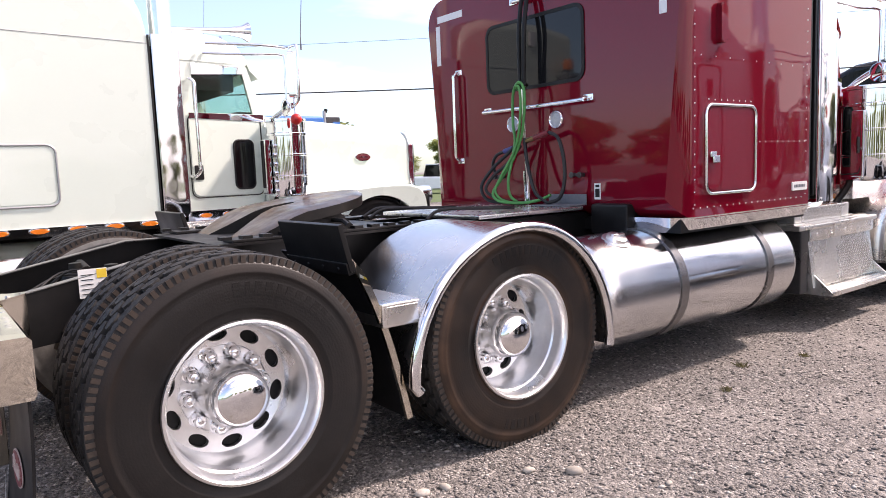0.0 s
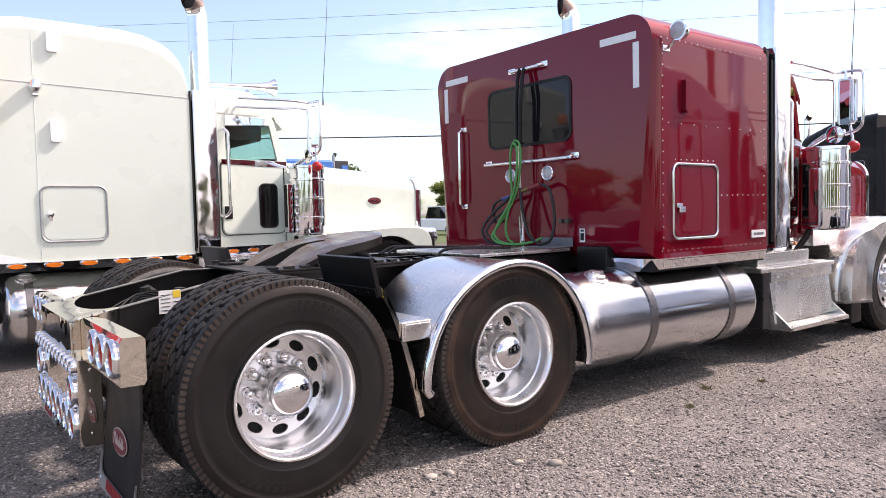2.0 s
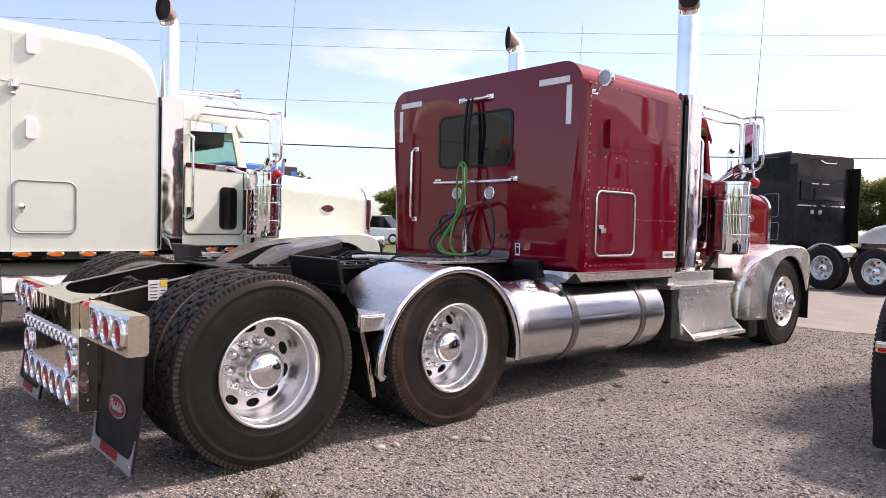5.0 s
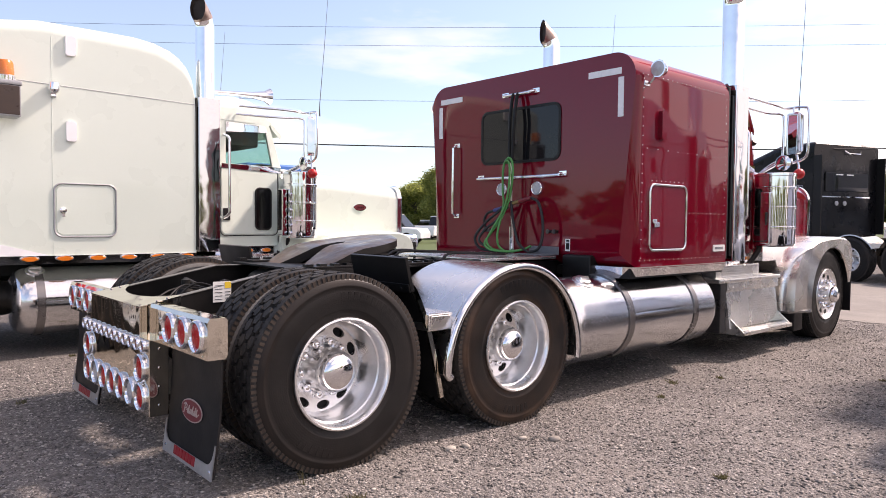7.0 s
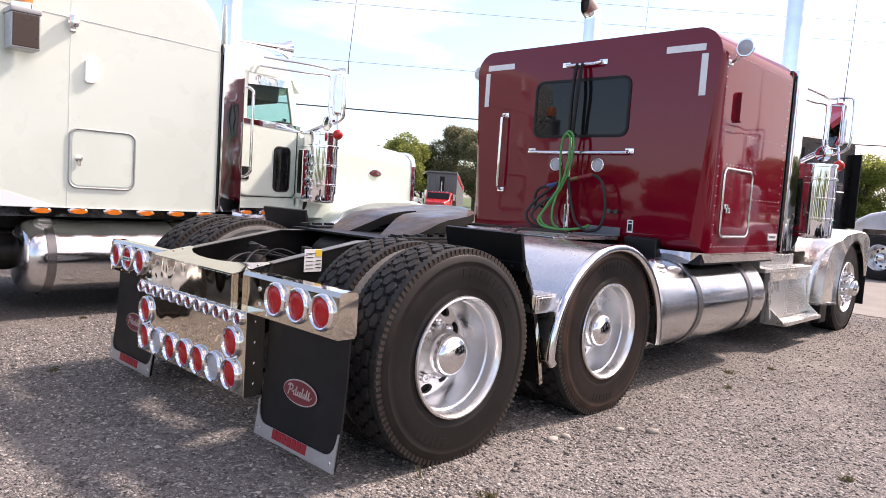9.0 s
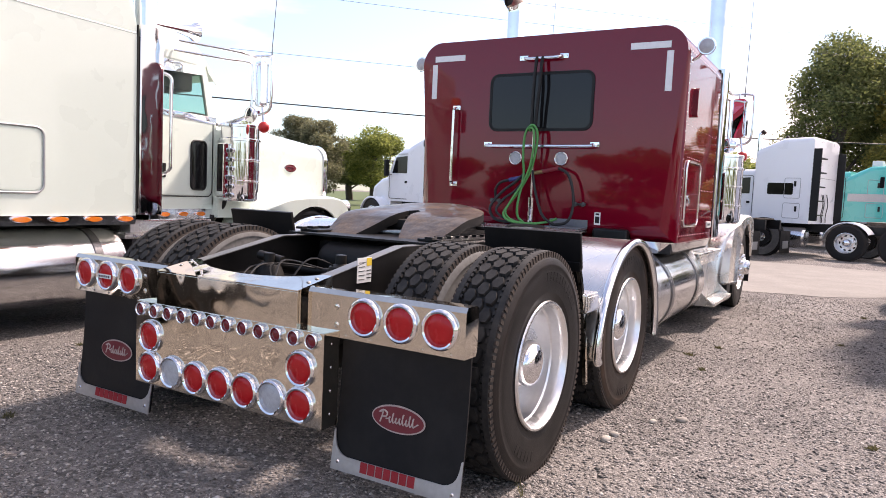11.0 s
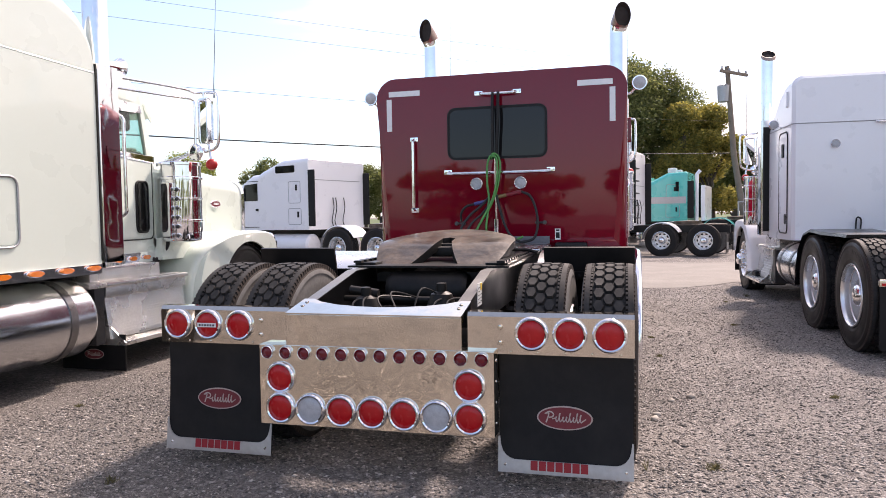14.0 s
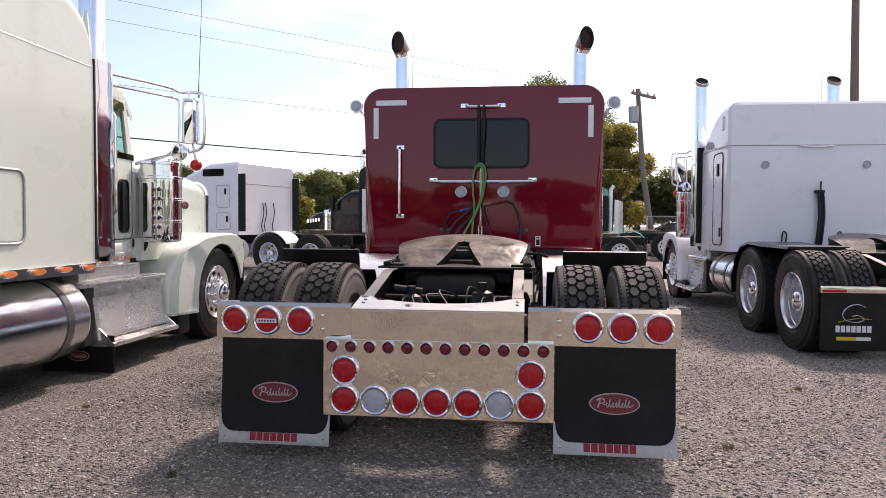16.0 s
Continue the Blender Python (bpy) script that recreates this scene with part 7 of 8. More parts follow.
def cream_back(t):
    """The back of the cream sleeper: ribbed crown, seams, a grab rail, hoses."""
    x = 3.32
    matt = material("matt_white_panel", (0.80, 0.81, 0.80), 0.7, spec=0.15, vary=0.05, vary_scale=2)
    bm = bmesh.new()
    prism(bm, arch(-1.13, 1.13, 1.06, 2.98, 0.12, 6), "x", x - 0.004, x + 0.01)
    part("back_panel", bm, matt, t, "matt white back panel")
    bm = bmesh.new()
    for k in range(7):
        z = 2.38 + 0.095 * k
        tube(bm, [(x - 0.004, -1.08 + 0.01 * k, z), (x - 0.012, -0.5, z + 0.012), (x - 0.012, 0.5, z + 0.012), (x - 0.004, 1.08 - 0.01 * k, z)], 0.02, 6, n=3)
    part("crown_rib", bm, matt, t, "white pressed ribs on the sleeper's back")
    bm = bmesh.new()
    for z in (2.30, 1.85, 1.30):
        box(bm, x - 0.012, x, -1.15, 1.15, z - 0.012, z + 0.012, 0.003)
    part("back_seam", bm, matt, t)
    grab_bar(t, [(x, -0.62, 1.86), (x - 0.05, -0.62, 1.83), (x - 0.05, -0.62, 1.34), (x, -0.62, 1.31)], 0.014)
    for y, z0 in ((-1.12, 1.72), (-0.95, 2.25)):
        bm = bmesh.new()
        tube(bm, [(x, y, z0), (x - 0.06, y + 0.05, z0 + 0.02), (x - 0.09, y + 0.08, z0 - 0.3), (x - 0.08, y + 0.05, z0 - 0.55), (x - 0.02, y - 0.02, z0 - 0.62)], 0.018, 7, n=5)
        part("black_hose", bm, M_WIRE, t)
    bm = bmesh.new()
    box(bm, 2.3, 3.30, -0.55, 0.55, 1.0, 1.02)
    box(bm, x - 0.10, x + 0.05, -1.20, -1.05, 0.90, 1.02, 0.01)
    part("back_deck", bm, M_STEP, t)
    bm = bmesh.new()
    box(bm, 3.12, 3.20, -0.4475, -0.443, 0.84, 0.93)
    part("frame_label", bm, M_LABELW, t)


cream_back(cream)
for k in range(6):
    for s in (-1, 1):
        bm = bmesh.new()
        c = (6.44, s * 1.13, 1.17 + 0.092 * k)
        lathe(bm, [(0.0, 0.03), (0.019, 0.02), (0.024, 0.0), (0.026, -0.012), (0.019, -0.014)], c, "x", 16)
        lathe(bm, [(0.019, -0.014), (0.010, -0.019), (0, -0.020)], c, "x", 16, mi=1)
        part("cluster_lamp", bm, [M_CHROME, M_DARKSTEEL], cream, "small round lamp in a row beside the air cleaner")

# ---- the white tractor on the other side ----
white = thing("semi_truck", pose(2.70, Y0 - 4.50, 0, 0, 0, 1.5), "white long-nosed semi tractor with a tall sleeper, seen from behind", "truck", "parked trucks")
chassis(white, x0=1.08)


def white_sleeper(t):
    x0, x1, hw, z0 = 3.98, 5.28, 1.165, 0.945
    bm = bmesh.new()
    secs = [(x0, 2.98, 0.10), (x0 + 0.04, 3.02, 0.13), (x0 + 0.35, 3.03, 0.15), (x0 + 0.7, 2.93, 0.16), (x0 + 1.0, 2.76, 0.17), (x1, 2.58, 0.17)]
    rings = []
    for i, (x, z, r) in enumerate(secs):
        w = hw - (0.04 if i == 0 else 0)
        rings.append([(x, p[0], p[1]) for p in arch(-w, w, z0, z, r, 8)])
    loft(bm, rings)
    body = part("sleeper", bm, M_WHITE, t, "tall white sleeper box", angle=30)
    bm = bmesh.new()
    tube(bm, [(x1, hw, 2.43), (x0 + 0.03, hw + 0.001, 2.42), (x0 - 0.001, hw - 0.05, 2.42), (x0 - 0.001, -hw + 0.05, 2.42), (x0 + 0.03, -hw - 0.001, 2.42)], 0.007, 6)
    part("roof_seam", bm, M_GALV, body)
    grab_bar(body, [(x0, 0.22, 2.41), (x0 - 0.04, 0.20, 2.40), (x0 - 0.04, 0.1, 2.395), (x0 - 0.04, -0.1, 2.395), (x0 - 0.04, -0.20, 2.40), (x0, -0.22, 2.41)], 0.014)
    me = lamp_mesh("work_lamp", 0.045, M_CLEAR)
    for y in (0.67, -0.66):
        piece("work_lamp", me, body, Matrix.Translation((x0 - 0.001, y, 2.15)))
    bm = bmesh.new()
    for k, dy in enumerate((-0.03, 0.0, 0.035)):
        bm = bmesh.new()
        tube(bm, [(x0 - 0.05, -0.05 + dy, 1.80), (x0 - 0.06, -0.07 + dy, 1.5), (x0 - 0.05, -0.06 + dy, 1.25), (x0 - 0.03, -0.05 + dy, 1.05)], 0.016, 7, n=4)
        part("black_hose", bm, M_WIRE, body)
    bm = bmesh.new()
    box(bm, x0 - 0.07, x0, -0.10, 0.02, 1.76, 1.80, 0.006)
    tube(bm, [(x0 - 0.05, -0.05, 1.78), (x0 - 0.05, -0.05, 1.92)], 0.012, 6)
    part("hose_hanger", bm, M_WIRE, body)
    for y in (0.38, -0.35):
        bm = bmesh.new()
        tube(bm, [(x0, y, 1.05), (x0 - 0.03, y, 1.2), (x0 - 0.03, y + 0.05, 1.22), (x0, y + 0.05, 1.05)], 0.01, 6, n=3)
        part("hose_coupling", bm, M_DARKSTEEL, body)
    for s in (-1, 1):
        y = s * hw
        bm = bmesh.new()
        prism(bm, rrect(4.22, 4.62, 1.05, 2.33, 0.07), "y", y, y + s * 0.010, bev_b=0.005, seg=2)
        door = part("sleeper_door", bm, M_WHITE, body)
        bm = bmesh.new()
        tube(bm, [(px, y + s * 0.004, pz) for px, pz in rrect(4.20, 4.64, 1.03, 2.35, 0.08)], 0.009, 6, closed=True)
        part("door_seal", bm, M_DARKTRIM, door)
        bm = bmesh.new()
        prism(bm, rrect(4.36, 4.44, 2.02, 2.2, 0.02), "y", y + s * 0.010, y + s * 0.025)
        part("door_handle", bm, M_DARKTRIM, door)
        bm = bmesh.new()
        prism(bm, rrect(4.24, 4.30, 1.15, 1.28, 0.02), "y", y + s * 0.010, y + s * 0.022)
        part("door_catch", bm, M_DARKTRIM, door)
        bm = bmesh.new()
        lathe(bm, [(0, 0.06), (0.05, 0.04), (0.062, 0.0), (0.064, -0.02), (0.055, -0.025)], (4.42, s * 1.29, 2.46), "x", 20)
        lathe(bm, [(0.055, -0.025), (0.03, -0.03), (0, -0.032)], (4.42, s * 1.29, 2.46), "x", 20, mi=1)
        tube(bm, [(4.45, s * 1.17, 2.42), (4.44, s * 1.23, 2.43)], 0.012, 6)
        part("spot_lamp", bm, [M_CHROME, M_CLEAR], body)
        bm = bmesh.new()
        box(bm, 4.20, 4.26, y - 0.01, y + s * 0.012 + 0.01, 2.66, 2.86, 0.01)
        part("roof_vent", bm, M_WHITE, body)


white_sleeper(white)
so_far = set(white.children)
front_end(white, M_WHITE, M_WHITE, lozenge=False, straight=True, canister=(6.15, 1.17, 1.10, 1.87, 0.18))
for ob in set(white.children) - so_far:            # its front axle is set back
    if ob.name.split(".")[0] in ("wheel", "front_fender", "front_axle"):
        ob.location.x -= 0.5
for s in (-1, 1):
    fuel_tank(white, s, 3.62, 4.80, r=0.30, y=0.88, z=0.60, straps=(0.1, 0.35, 0.8))
    for ax in (1.62, 2.96):
        wheel(white, ax, s, y_out=1.20, spin=20)
        wheel(white, ax, s, inner=True, y_out=1.20)
    # black wrap fender over both wheels
    bm = bmesh.new()
    prof = [(1.72, 1.085), (1.97, 1.09), (2.52, 1.09), (2.97, 1.11), (3.27, 1.05), (3.47, 0.88), (3.56, 0.62), (3.57, 0.45)]
    loft(bm, [[(px, s * 0.58, pz), (px, s * 1.21, pz), (px, s * 1.22, pz - 0.03), (px, s * 0.58, pz - 0.012)] for px, pz in prof])
    part("wrap_fender", bm, M_BLACK, white, "long black drive-wheel fender")
    bm = bmesh.new()
    box(bm, 1.03, 1.07, min(s * 0.30, s * 1.16), max(s * 0.30, s * 1.16), 0.65, 0.72, 0.015)
    bar = part("flap_bar", bm, M_STAINLESS, white, "bright mud flap bar")
    bm = bmesh.new()
    box(bm, 1.06, 1.40, s * 0.43 - 0.02, s * 0.43 + 0.02, 0.66, 0.76, 0.008)
    part("bar_bracket", bm, M_FRAME, bar)
    bm = bmesh.new()
    box(bm, 1.022, 1.03, min(s * 0.92, s * 1.14), max(s * 0.92, s * 1.14), 0.66, 0.685)
    part("red_strip", bm, M_LENS, bar)
    bm = bmesh.new()
    prism(bm, rrect(s * 0.84 - 0.31, s * 0.84 + 0.31, 0.09, 0.66, 0.03), "x", 1.04, 1.055)
    flap = part("mud_flap", bm, M_FLAP, white, "black mud flap with a pale swoosh emblem")
    bm = bmesh.new()
    c = s * 0.84
    tube(bm, [(1.036, c - 0.10, 0.52), (1.036, c - 0.02, 0.545), (1.036, c + 0.07, 0.51), (1.036, c + 0.11, 0.44), (1.036, c + 0.07, 0.385), (1.036, c - 0.03, 0.37), (1.036, c - 0.09, 0.40), (1.036, c - 0.04, 0.435), (1.036, c + 0.02, 0.43)], 0.018, 6, n=5, flat=0.2)
    part("swoosh", bm, M_LABELW, flap, "pale swoosh on the flap")
    for k in range(7):
        bm = bmesh.new()
        box(bm, 1.036, 1.04, c + 0.15 - 0.049 * k - 0.019, c + 0.15 - 0.049 * k + 0.019, 0.27, 0.335)
        part("name_bar", bm, M_LABELW, flap)
    for a, b, mat in ((-0.16, -0.02, M_LABELW), (-0.018, 0.16, M_YELLOW)):
        bm = bmesh.new()
        box(bm, 1.036, 1.04, c + a, c + b, 0.19, 0.225)
        part("foot_bar", bm, mat, flap)
    bm = bmesh.new()
    tube(bm, [(1.035, c - 0.16, 0.40), (1.035, c - 0.02, 0.405), (1.035, c + 0.15, 0.37)], 0.016, 6, n=4, flat=0.2)
    part("gold_swoosh", bm, M_YELLOW, flap)
for ax in (1.62, 2.96):
    drive_axle(white, ax)
fifth_wheel(white, x=2.42)

# ---- the row of trucks across the road ----
def far_truck(name_label, at, paint, sleeper_z=3.2, sleeper_len=1.7, hood_len=1.25, fender=None, stack_side=True, back="plain", window=True, trim=None, tank=None, cab_z=2.35, canister=False):
    """A shorter road tractor: tandem, sleeper, cab, hood; the back may be ribbed or laddered."""
    t = thing("semi_truck", at, name_label, "truck", "trucks across the road")
    fender = fender or paint
    hw = 1.2
    xs = 0.0                                     # back of the sleeper
    xc, xh = xs + sleeper_len, xs + sleeper_len + 1.1
    xn = xh + hood_len
    bm = bmesh.new()
    for s in (-1, 1):
        box(bm, -3.1, xn - 0.2, s * 0.43 - 0.04, s * 0.43 + 0.04, 0.76, 1.0)
    part("frame_rail", bm, M_FRAME, t)
    secs = [(xs, sleeper_z - 0.06, 0.10), (xs + 0.06, sleeper_z, 0.14), (xs + sleeper_len * 0.55, sleeper_z - 0.03, 0.18), (xs + sleeper_len, sleeper_z - 0.32, 0.22), (xc + 0.05, sleeper_z - 0.36, 0.22)]
    bm = bmesh.new()
    loft(bm, [[(x, p[0], p[1]) for p in arch(-hw, hw, 1.0, z, r, 6)] for x, z, r in secs])
    body = part("sleeper", bm, paint, t)
    bm = bmesh.new()
    zc = cab_z
    secs = [(xc, zc + 0.28, 0.2, hw - 0.12), (xc + 0.5, zc + 0.26, 0.2, hw - 0.12), (xh - 0.2, zc + 0.05, 0.2, hw - 0.13), (xh + 0.12, 1.85, 0.12, hw - 0.16)]
    loft(bm, [[(x, p[0], p[1]) for p in arch(-w, w, 1.0, z, r, 6)] for x, z, r, w in secs])
    cabin = part("cab", bm, paint, t)
    bm = bmesh.new()
    secs = [(xh + 0.1, 1.82, 0.16, 0.92), (xh + hood_len * 0.6, 1.70, 0.18, 0.80), (xn - 0.08, 1.52, 0.2, 0.70), (xn, 1.40, 0.2, 0.66)]
    loft(bm, [[(x, p[0], p[1]) for p in arch(-w, w, 0.75, z, r, 6)] for x, z, r, w in secs])
    part("hood", bm, paint, t)
    bm = bmesh.new()
    box(bm, xn - 0.01, xn + 0.03, -0.5, 0.5, 0.8, 1.32, 0.02)
    part("grille", bm, M_CHROME, t)
    for s in (-1, 1):
        y = s * (hw - 0.118)
        bm = bmesh.new()
        prism(bm, [(xc + 0.22, zc - 0.5), (xh - 0.16, zc - 0.5), (xh - 0.34, zc - 0.03), (xc + 0.22, zc + 0.01)], "y", y, y + s * 0.004)
        part("side_window", bm, M_GLASSTINT, cabin)
        bm = bmesh.new()
        tube(bm, [(px, y + s * 0.003, pz) for px, pz in rrect(xc + 0.12, xh - 0.02, 1.08, zc + 0.07, 0.08)], 0.008, 5, closed=True)
        part("door_seal", bm, M_DARKTRIM, cabin)
        bm = bmesh.new()
        box(bm, xc + 0.2, xc + 0.3, y - 0.006, y + s * 0.012 + 0.006, 1.55, 1.62)
        part("door_handle", bm, M_DARKTRIM, cabin)
        if window:
            bm = bmesh.new()
            ww = (sleeper_z - 0.40, sleeper_z - 0.20) if sleeper_z < 3.25 else (1.85, 2.2)
            prism(bm, rrect(xs + 0.5, xs + 1.25, *ww, 0.05), "y", s * hw, s * (hw + 0.005))
            part("sleeper_window", bm, M_GLASSTINT, body)
        bm = bmesh.new()
        for a, b, c, d in ((xs + 0.3, xs + 0.75, 1.75, 2.35), (xs + 0.28, xs + 0.76, 1.15, 1.6)):
            tube(bm, [(px, s * (hw + 0.002), pz) for px, pz in rrect(a, b, c, d, 0.05)], 0.008, 5, closed=True)
        part("hatch_line", bm, M_GALV, body)
        for hx, hz in ((xs + 0.42, 2.1), (xs + 0.36, 1.35)):
            bm = bmesh.new()
            box(bm, hx, hx + 0.06, s * hw - 0.004, s * hw + 0.012 * s + 0.004, hz, hz + 0.16)
            part("hatch_latch", bm, M_DARKTRIM, body)
        bm = bmesh.new()
        box(bm, xs - 0.22, xs + 0.02, s * (hw - 0.02) - 0.02, s * (hw - 0.02) + 0.02, 1.1, sleeper_z - 0.35, 0.01)
        part("side_extender", bm, trim or M_DARKTRIM, body)
        bm = bmesh.new()
        lathe(bm, [(0, 0), (0.24, 0.02), (0.30, 0.08), (0.30, 1.5), (0.24, 1.56), (0, 1.58)], (xs + 0.1, s * 0.88, 0.58), "x", 24)
        part("fuel_tank", bm, tank or M_TANK, t)
        bm = bmesh.new()
        prof = [(xn - 0.62 + 0.62 * math.cos(radians(a)), 0.50 + 0.62 * math.sin(radians(a))) for a in range(180, -5, -12)]
        loft(bm, [[(px, s * 0.62, pz), (px, s * 1.18, pz), (px, s * 1.19, pz - 0.05), (px, s * 0.62, pz - 0.02)] for px, pz in prof])
        part("front_fender", bm, paint, t)
        wheel(t, xn - 0.62, s, front=True, y_out=1.15, nuts=False)
        for ax in (-1.05, -2.37):
            wheel(t, ax, s, nuts=False)
        bm = bmesh.new()
        prof = [(-1.05 + 0.64 * math.cos(radians(a)), 0.50 + 0.62 * math.sin(radians(a))) for a in range(150, -5, -12)]
        loft(bm, [[(px, s * 0.6, pz), (px, s * 1.22, pz), (px, s * 1.23, pz - 0.03), (px, s * 0.6, pz - 0.01)] for px, pz in prof])
        part("rear_fender", bm, fender, t)
        bm = bmesh.new()
        prism(bm, rrect(s * 0.9 - 0.3, s * 0.9 + 0.3, 0.12, 0.72, 0.02), "x", -3.06, -3.04)
        box(bm, -3.075, -3.06, s * 0.9 - 0.16, s * 0.9 + 0.16, 0.25, 0.45, mi=1)
        part("mud_flap", bm, [M_FLAP, M_GALV], t)
        if stack_side:
            bm = bmesh.new()
            tube(bm, [(xc + 0.02, s * 1.06, 1.0), (xc + 0.02, s * 1.06, sleeper_z - 0.1), (xc + 0.02, s * 1.06, sleeper_z + 0.1), (xc - 0.1, s * 1.06, sleeper_z + 0.2)], 0.075, 12)
            pipe = part("exhaust_pipe", bm, M_CHROME, t)
            bm = bmesh.new()
            tube(bm, [(xc - 0.03, s * 1.06, sleeper_z + 0.14), (xc - 0.105, s * 1.06, sleeper_z + 0.205)], 0.078, 12)
            part("sooty_tip", bm, M_SOOT, pipe)
        if canister:
            bm = bmesh.new()
            lathe(bm, [(0, 1.02), (0.13, 1.02), (0.155, 1.05), (0.155, 1.55), (0.165, 1.56), (0.165, 1.60), (0.155, 1.61), (0.155, 1.74), (0.13, 1.78), (0, 1.79)], (xh + 0.22, s * 1.04, 0), "z", 20)
            part("air_cleaner", bm, M_CHROME, t, "chrome air cleaner beside the hood")
            bm = bmesh.new()
            box(bm, xc - 0.5, xc - 0.06, s * (hw + 0.012) - 0.012, s * (hw + 0.012) + 0.012, 1.05, 2.42, 0.008)
            part("side_fairing", bm, M_LABELW, body, "pale fairing panel")
            for k in range(7):
                bm = bmesh.new()
                box(bm, xh + 0.5 + 0.11 * k, xh + 0.57 + 0.11 * k, s * 0.80 - 0.02, s * 0.80 + 0.02, 1.42 - 0.012 * k, 1.54 - 0.012 * k, 0.004)
                part("hood_louvre", bm, M_CHROME, t)
        bm = bmesh.new()
        prism(bm, rrect(s * 1.25 - 0.07, s * 1.25 + 0.07, 1.75, 2.25, 0.03), "x", xh - 0.12, xh - 0.04)
        tube(bm, [(xh - 0.1, s * 1.02, 2.2), (xh - 0.08, s * 1.25, 2.24)], 0.014, 6)
        tube(bm, [(xh - 0.1, s * 1.02, 1.8), (xh - 0.08, s * 1.25, 1.78)], 0.014, 6)
        part("mirror", bm, M_DARKTRIM, t)
    if back == "ladder":
        for k in range(5):
            bm = bmesh.new()
            box(bm, xs - 0.2, xs - 0.02, 0.55, 1.15, 1.25 + 0.42 * k, 1.29 + 0.42 * k, 0.006)
            part("ladder_step", bm, M_DARKTRIM, body)
    if back in ("hoses", "ladder"):
        bm = bmesh.new()
        for y in (-0.25, 0.1, 0.22):
            tube(bm, [(xs - 0.02, y, 1.9), (xs - 0.08, y + 0.03, 1.6), (xs - 0.06, y + 0.1, 1.25), (xs - 0.04, y, 1.05)], 0.013, 6, n=4)
        part("hose_bundle", bm, M_WIRE, body)
        bm = bmesh.new()
        box(bm, xs - 0.006, xs + 0.002, -1.0, 1.0, 2.38, 2.40)
        part("back_seam", bm, M_GALV, body)
    if back == "shelf":
        bm = bmesh.new()
        box(bm, xs - 0.03, xs, -0.8, 0.8, sleeper_z - 1.25, sleeper_z - 0.75, 0.02)
        part("back_panel", bm, M_GLASSTINT, body)
        bm = bmesh.new()
        tube(bm, [(xs - 0.01, -0.5, sleeper_z - 0.2), (xs - 0.07, -0.4, sleeper_z - 0.27), (xs - 0.07, 0.0, sleeper_z - 0.27), (xs - 0.01, 0.1, sleeper_z - 0.2)], 0.018, 6)
        part("grab_bar", bm, M_CHROME, body)
        for y in (0.05, 0.35):
            bm = bmesh.new()
            lathe(bm, [(0.06, 0), (0.06, -0.02), (0, -0.03)], (xs, y, 1.9), "x", 14)
            part("work_lamp", bm, M_CLEAR, body)
        for y in (-0.1, 0.3):
            bm = bmesh.new()
            box(bm, xs - 0.035, xs - 0.03, y - 0.13, y + 0.13, sleeper_z - 0.83, sleeper_z - 0.80)
            part("back_marker", bm, M_LABELW, body)
        bm = bmesh.new()
        box(bm, xs - 0.02, xs, -0.9, 0.9, 2.05, 2.08)
        part("back_trim", bm, M_CHROME, body)
    bm = bmesh.new()
    box(bm, -2.9, -0.9, -0.5, 0.5, 1.0, 1.04, 0.01)
    lathe(bm, [(0.45, 1.04), (0.45, 1.14), (0, 1.16)], (-1.7, 0, 0), "z", 24)
    part("fifth_wheel", bm, M_GREASE, t)
    return t


def row_at(x, y, heading):
    """Pose whose left rear sleeper corner stands at (x, Y0 + y)."""
    h = radians(heading)
    return pose(x + 1.2 * math.sin(h), Y0 + y - 1.2 * math.cos(h), 0, 0, 0, heading)


far_truck("white aerodynamic semi tractor with a tall sleeper and side window", row_at(14.6, 7.25, 72), M_WHITE, 3.0, 1.9, 1.4, back="hoses", stack_side=False, tank=M_WHITE)
far_truck("glossy black semi tractor with bright drive fenders", row_at(17.55, 2.75, 72), M_BLACK, 3.45, 2.1, 1.4, fender=M_STAINLESS, back="shelf", window=False, cab_z=2.14, canister=True)
far_truck("white semi tractor with a tall sleeper and ladder steps", row_at(19.3, -1.25, 76) @ Matrix.Scale(0.92, 4), M_WHITE, 3.58, 1.6, 1.2, back="ladder")
teal = far_truck("teal semi tractor with a low sleeper and grey stripe", row_at(24.0, -3.35, 78), M_TEAL, 2.82, 1.3, 1.2, stack_side=False, window=False)
for s in (-1, 1):
    bm = bmesh.new()
    box(bm, 0.05, 1.3, s * 1.203 - 0.003, s * 1.203 + 0.003, 1.65, 1.9)
    part("grey_stripe", bm, M_GALV, teal)
    bm = bmesh.new()
    prism(bm, rrect(0.3, 0.42, 2.1, 2.45, 0.03), "y", s * 1.2, s * 1.21)
    part("slot_window", bm, M_GLASSTINT, teal)
bm = bmesh.new()
box(bm, -0.6, -0.45, -1.1, 1.1, 1.0, 2.3, 0.03)
tube(bm, [(-0.3, 1.0, 1.0), (-0.3, 1.0, 2.7), (-0.42, 1.0, 2.85)], 0.07, 10)
part("cab_guard", bm, M_WHITE, teal, "pale headache rack behind the sleeper")


for y in (-0.7, 0.7):
    bm = bmesh.new()
    box(bm, 0.45, 0.75, y - 0.16, y + 0.16, 2.80, 2.98, 0.02)
    part("roof_box", bm, M_LABELW, teal, "small pale box on the roof")


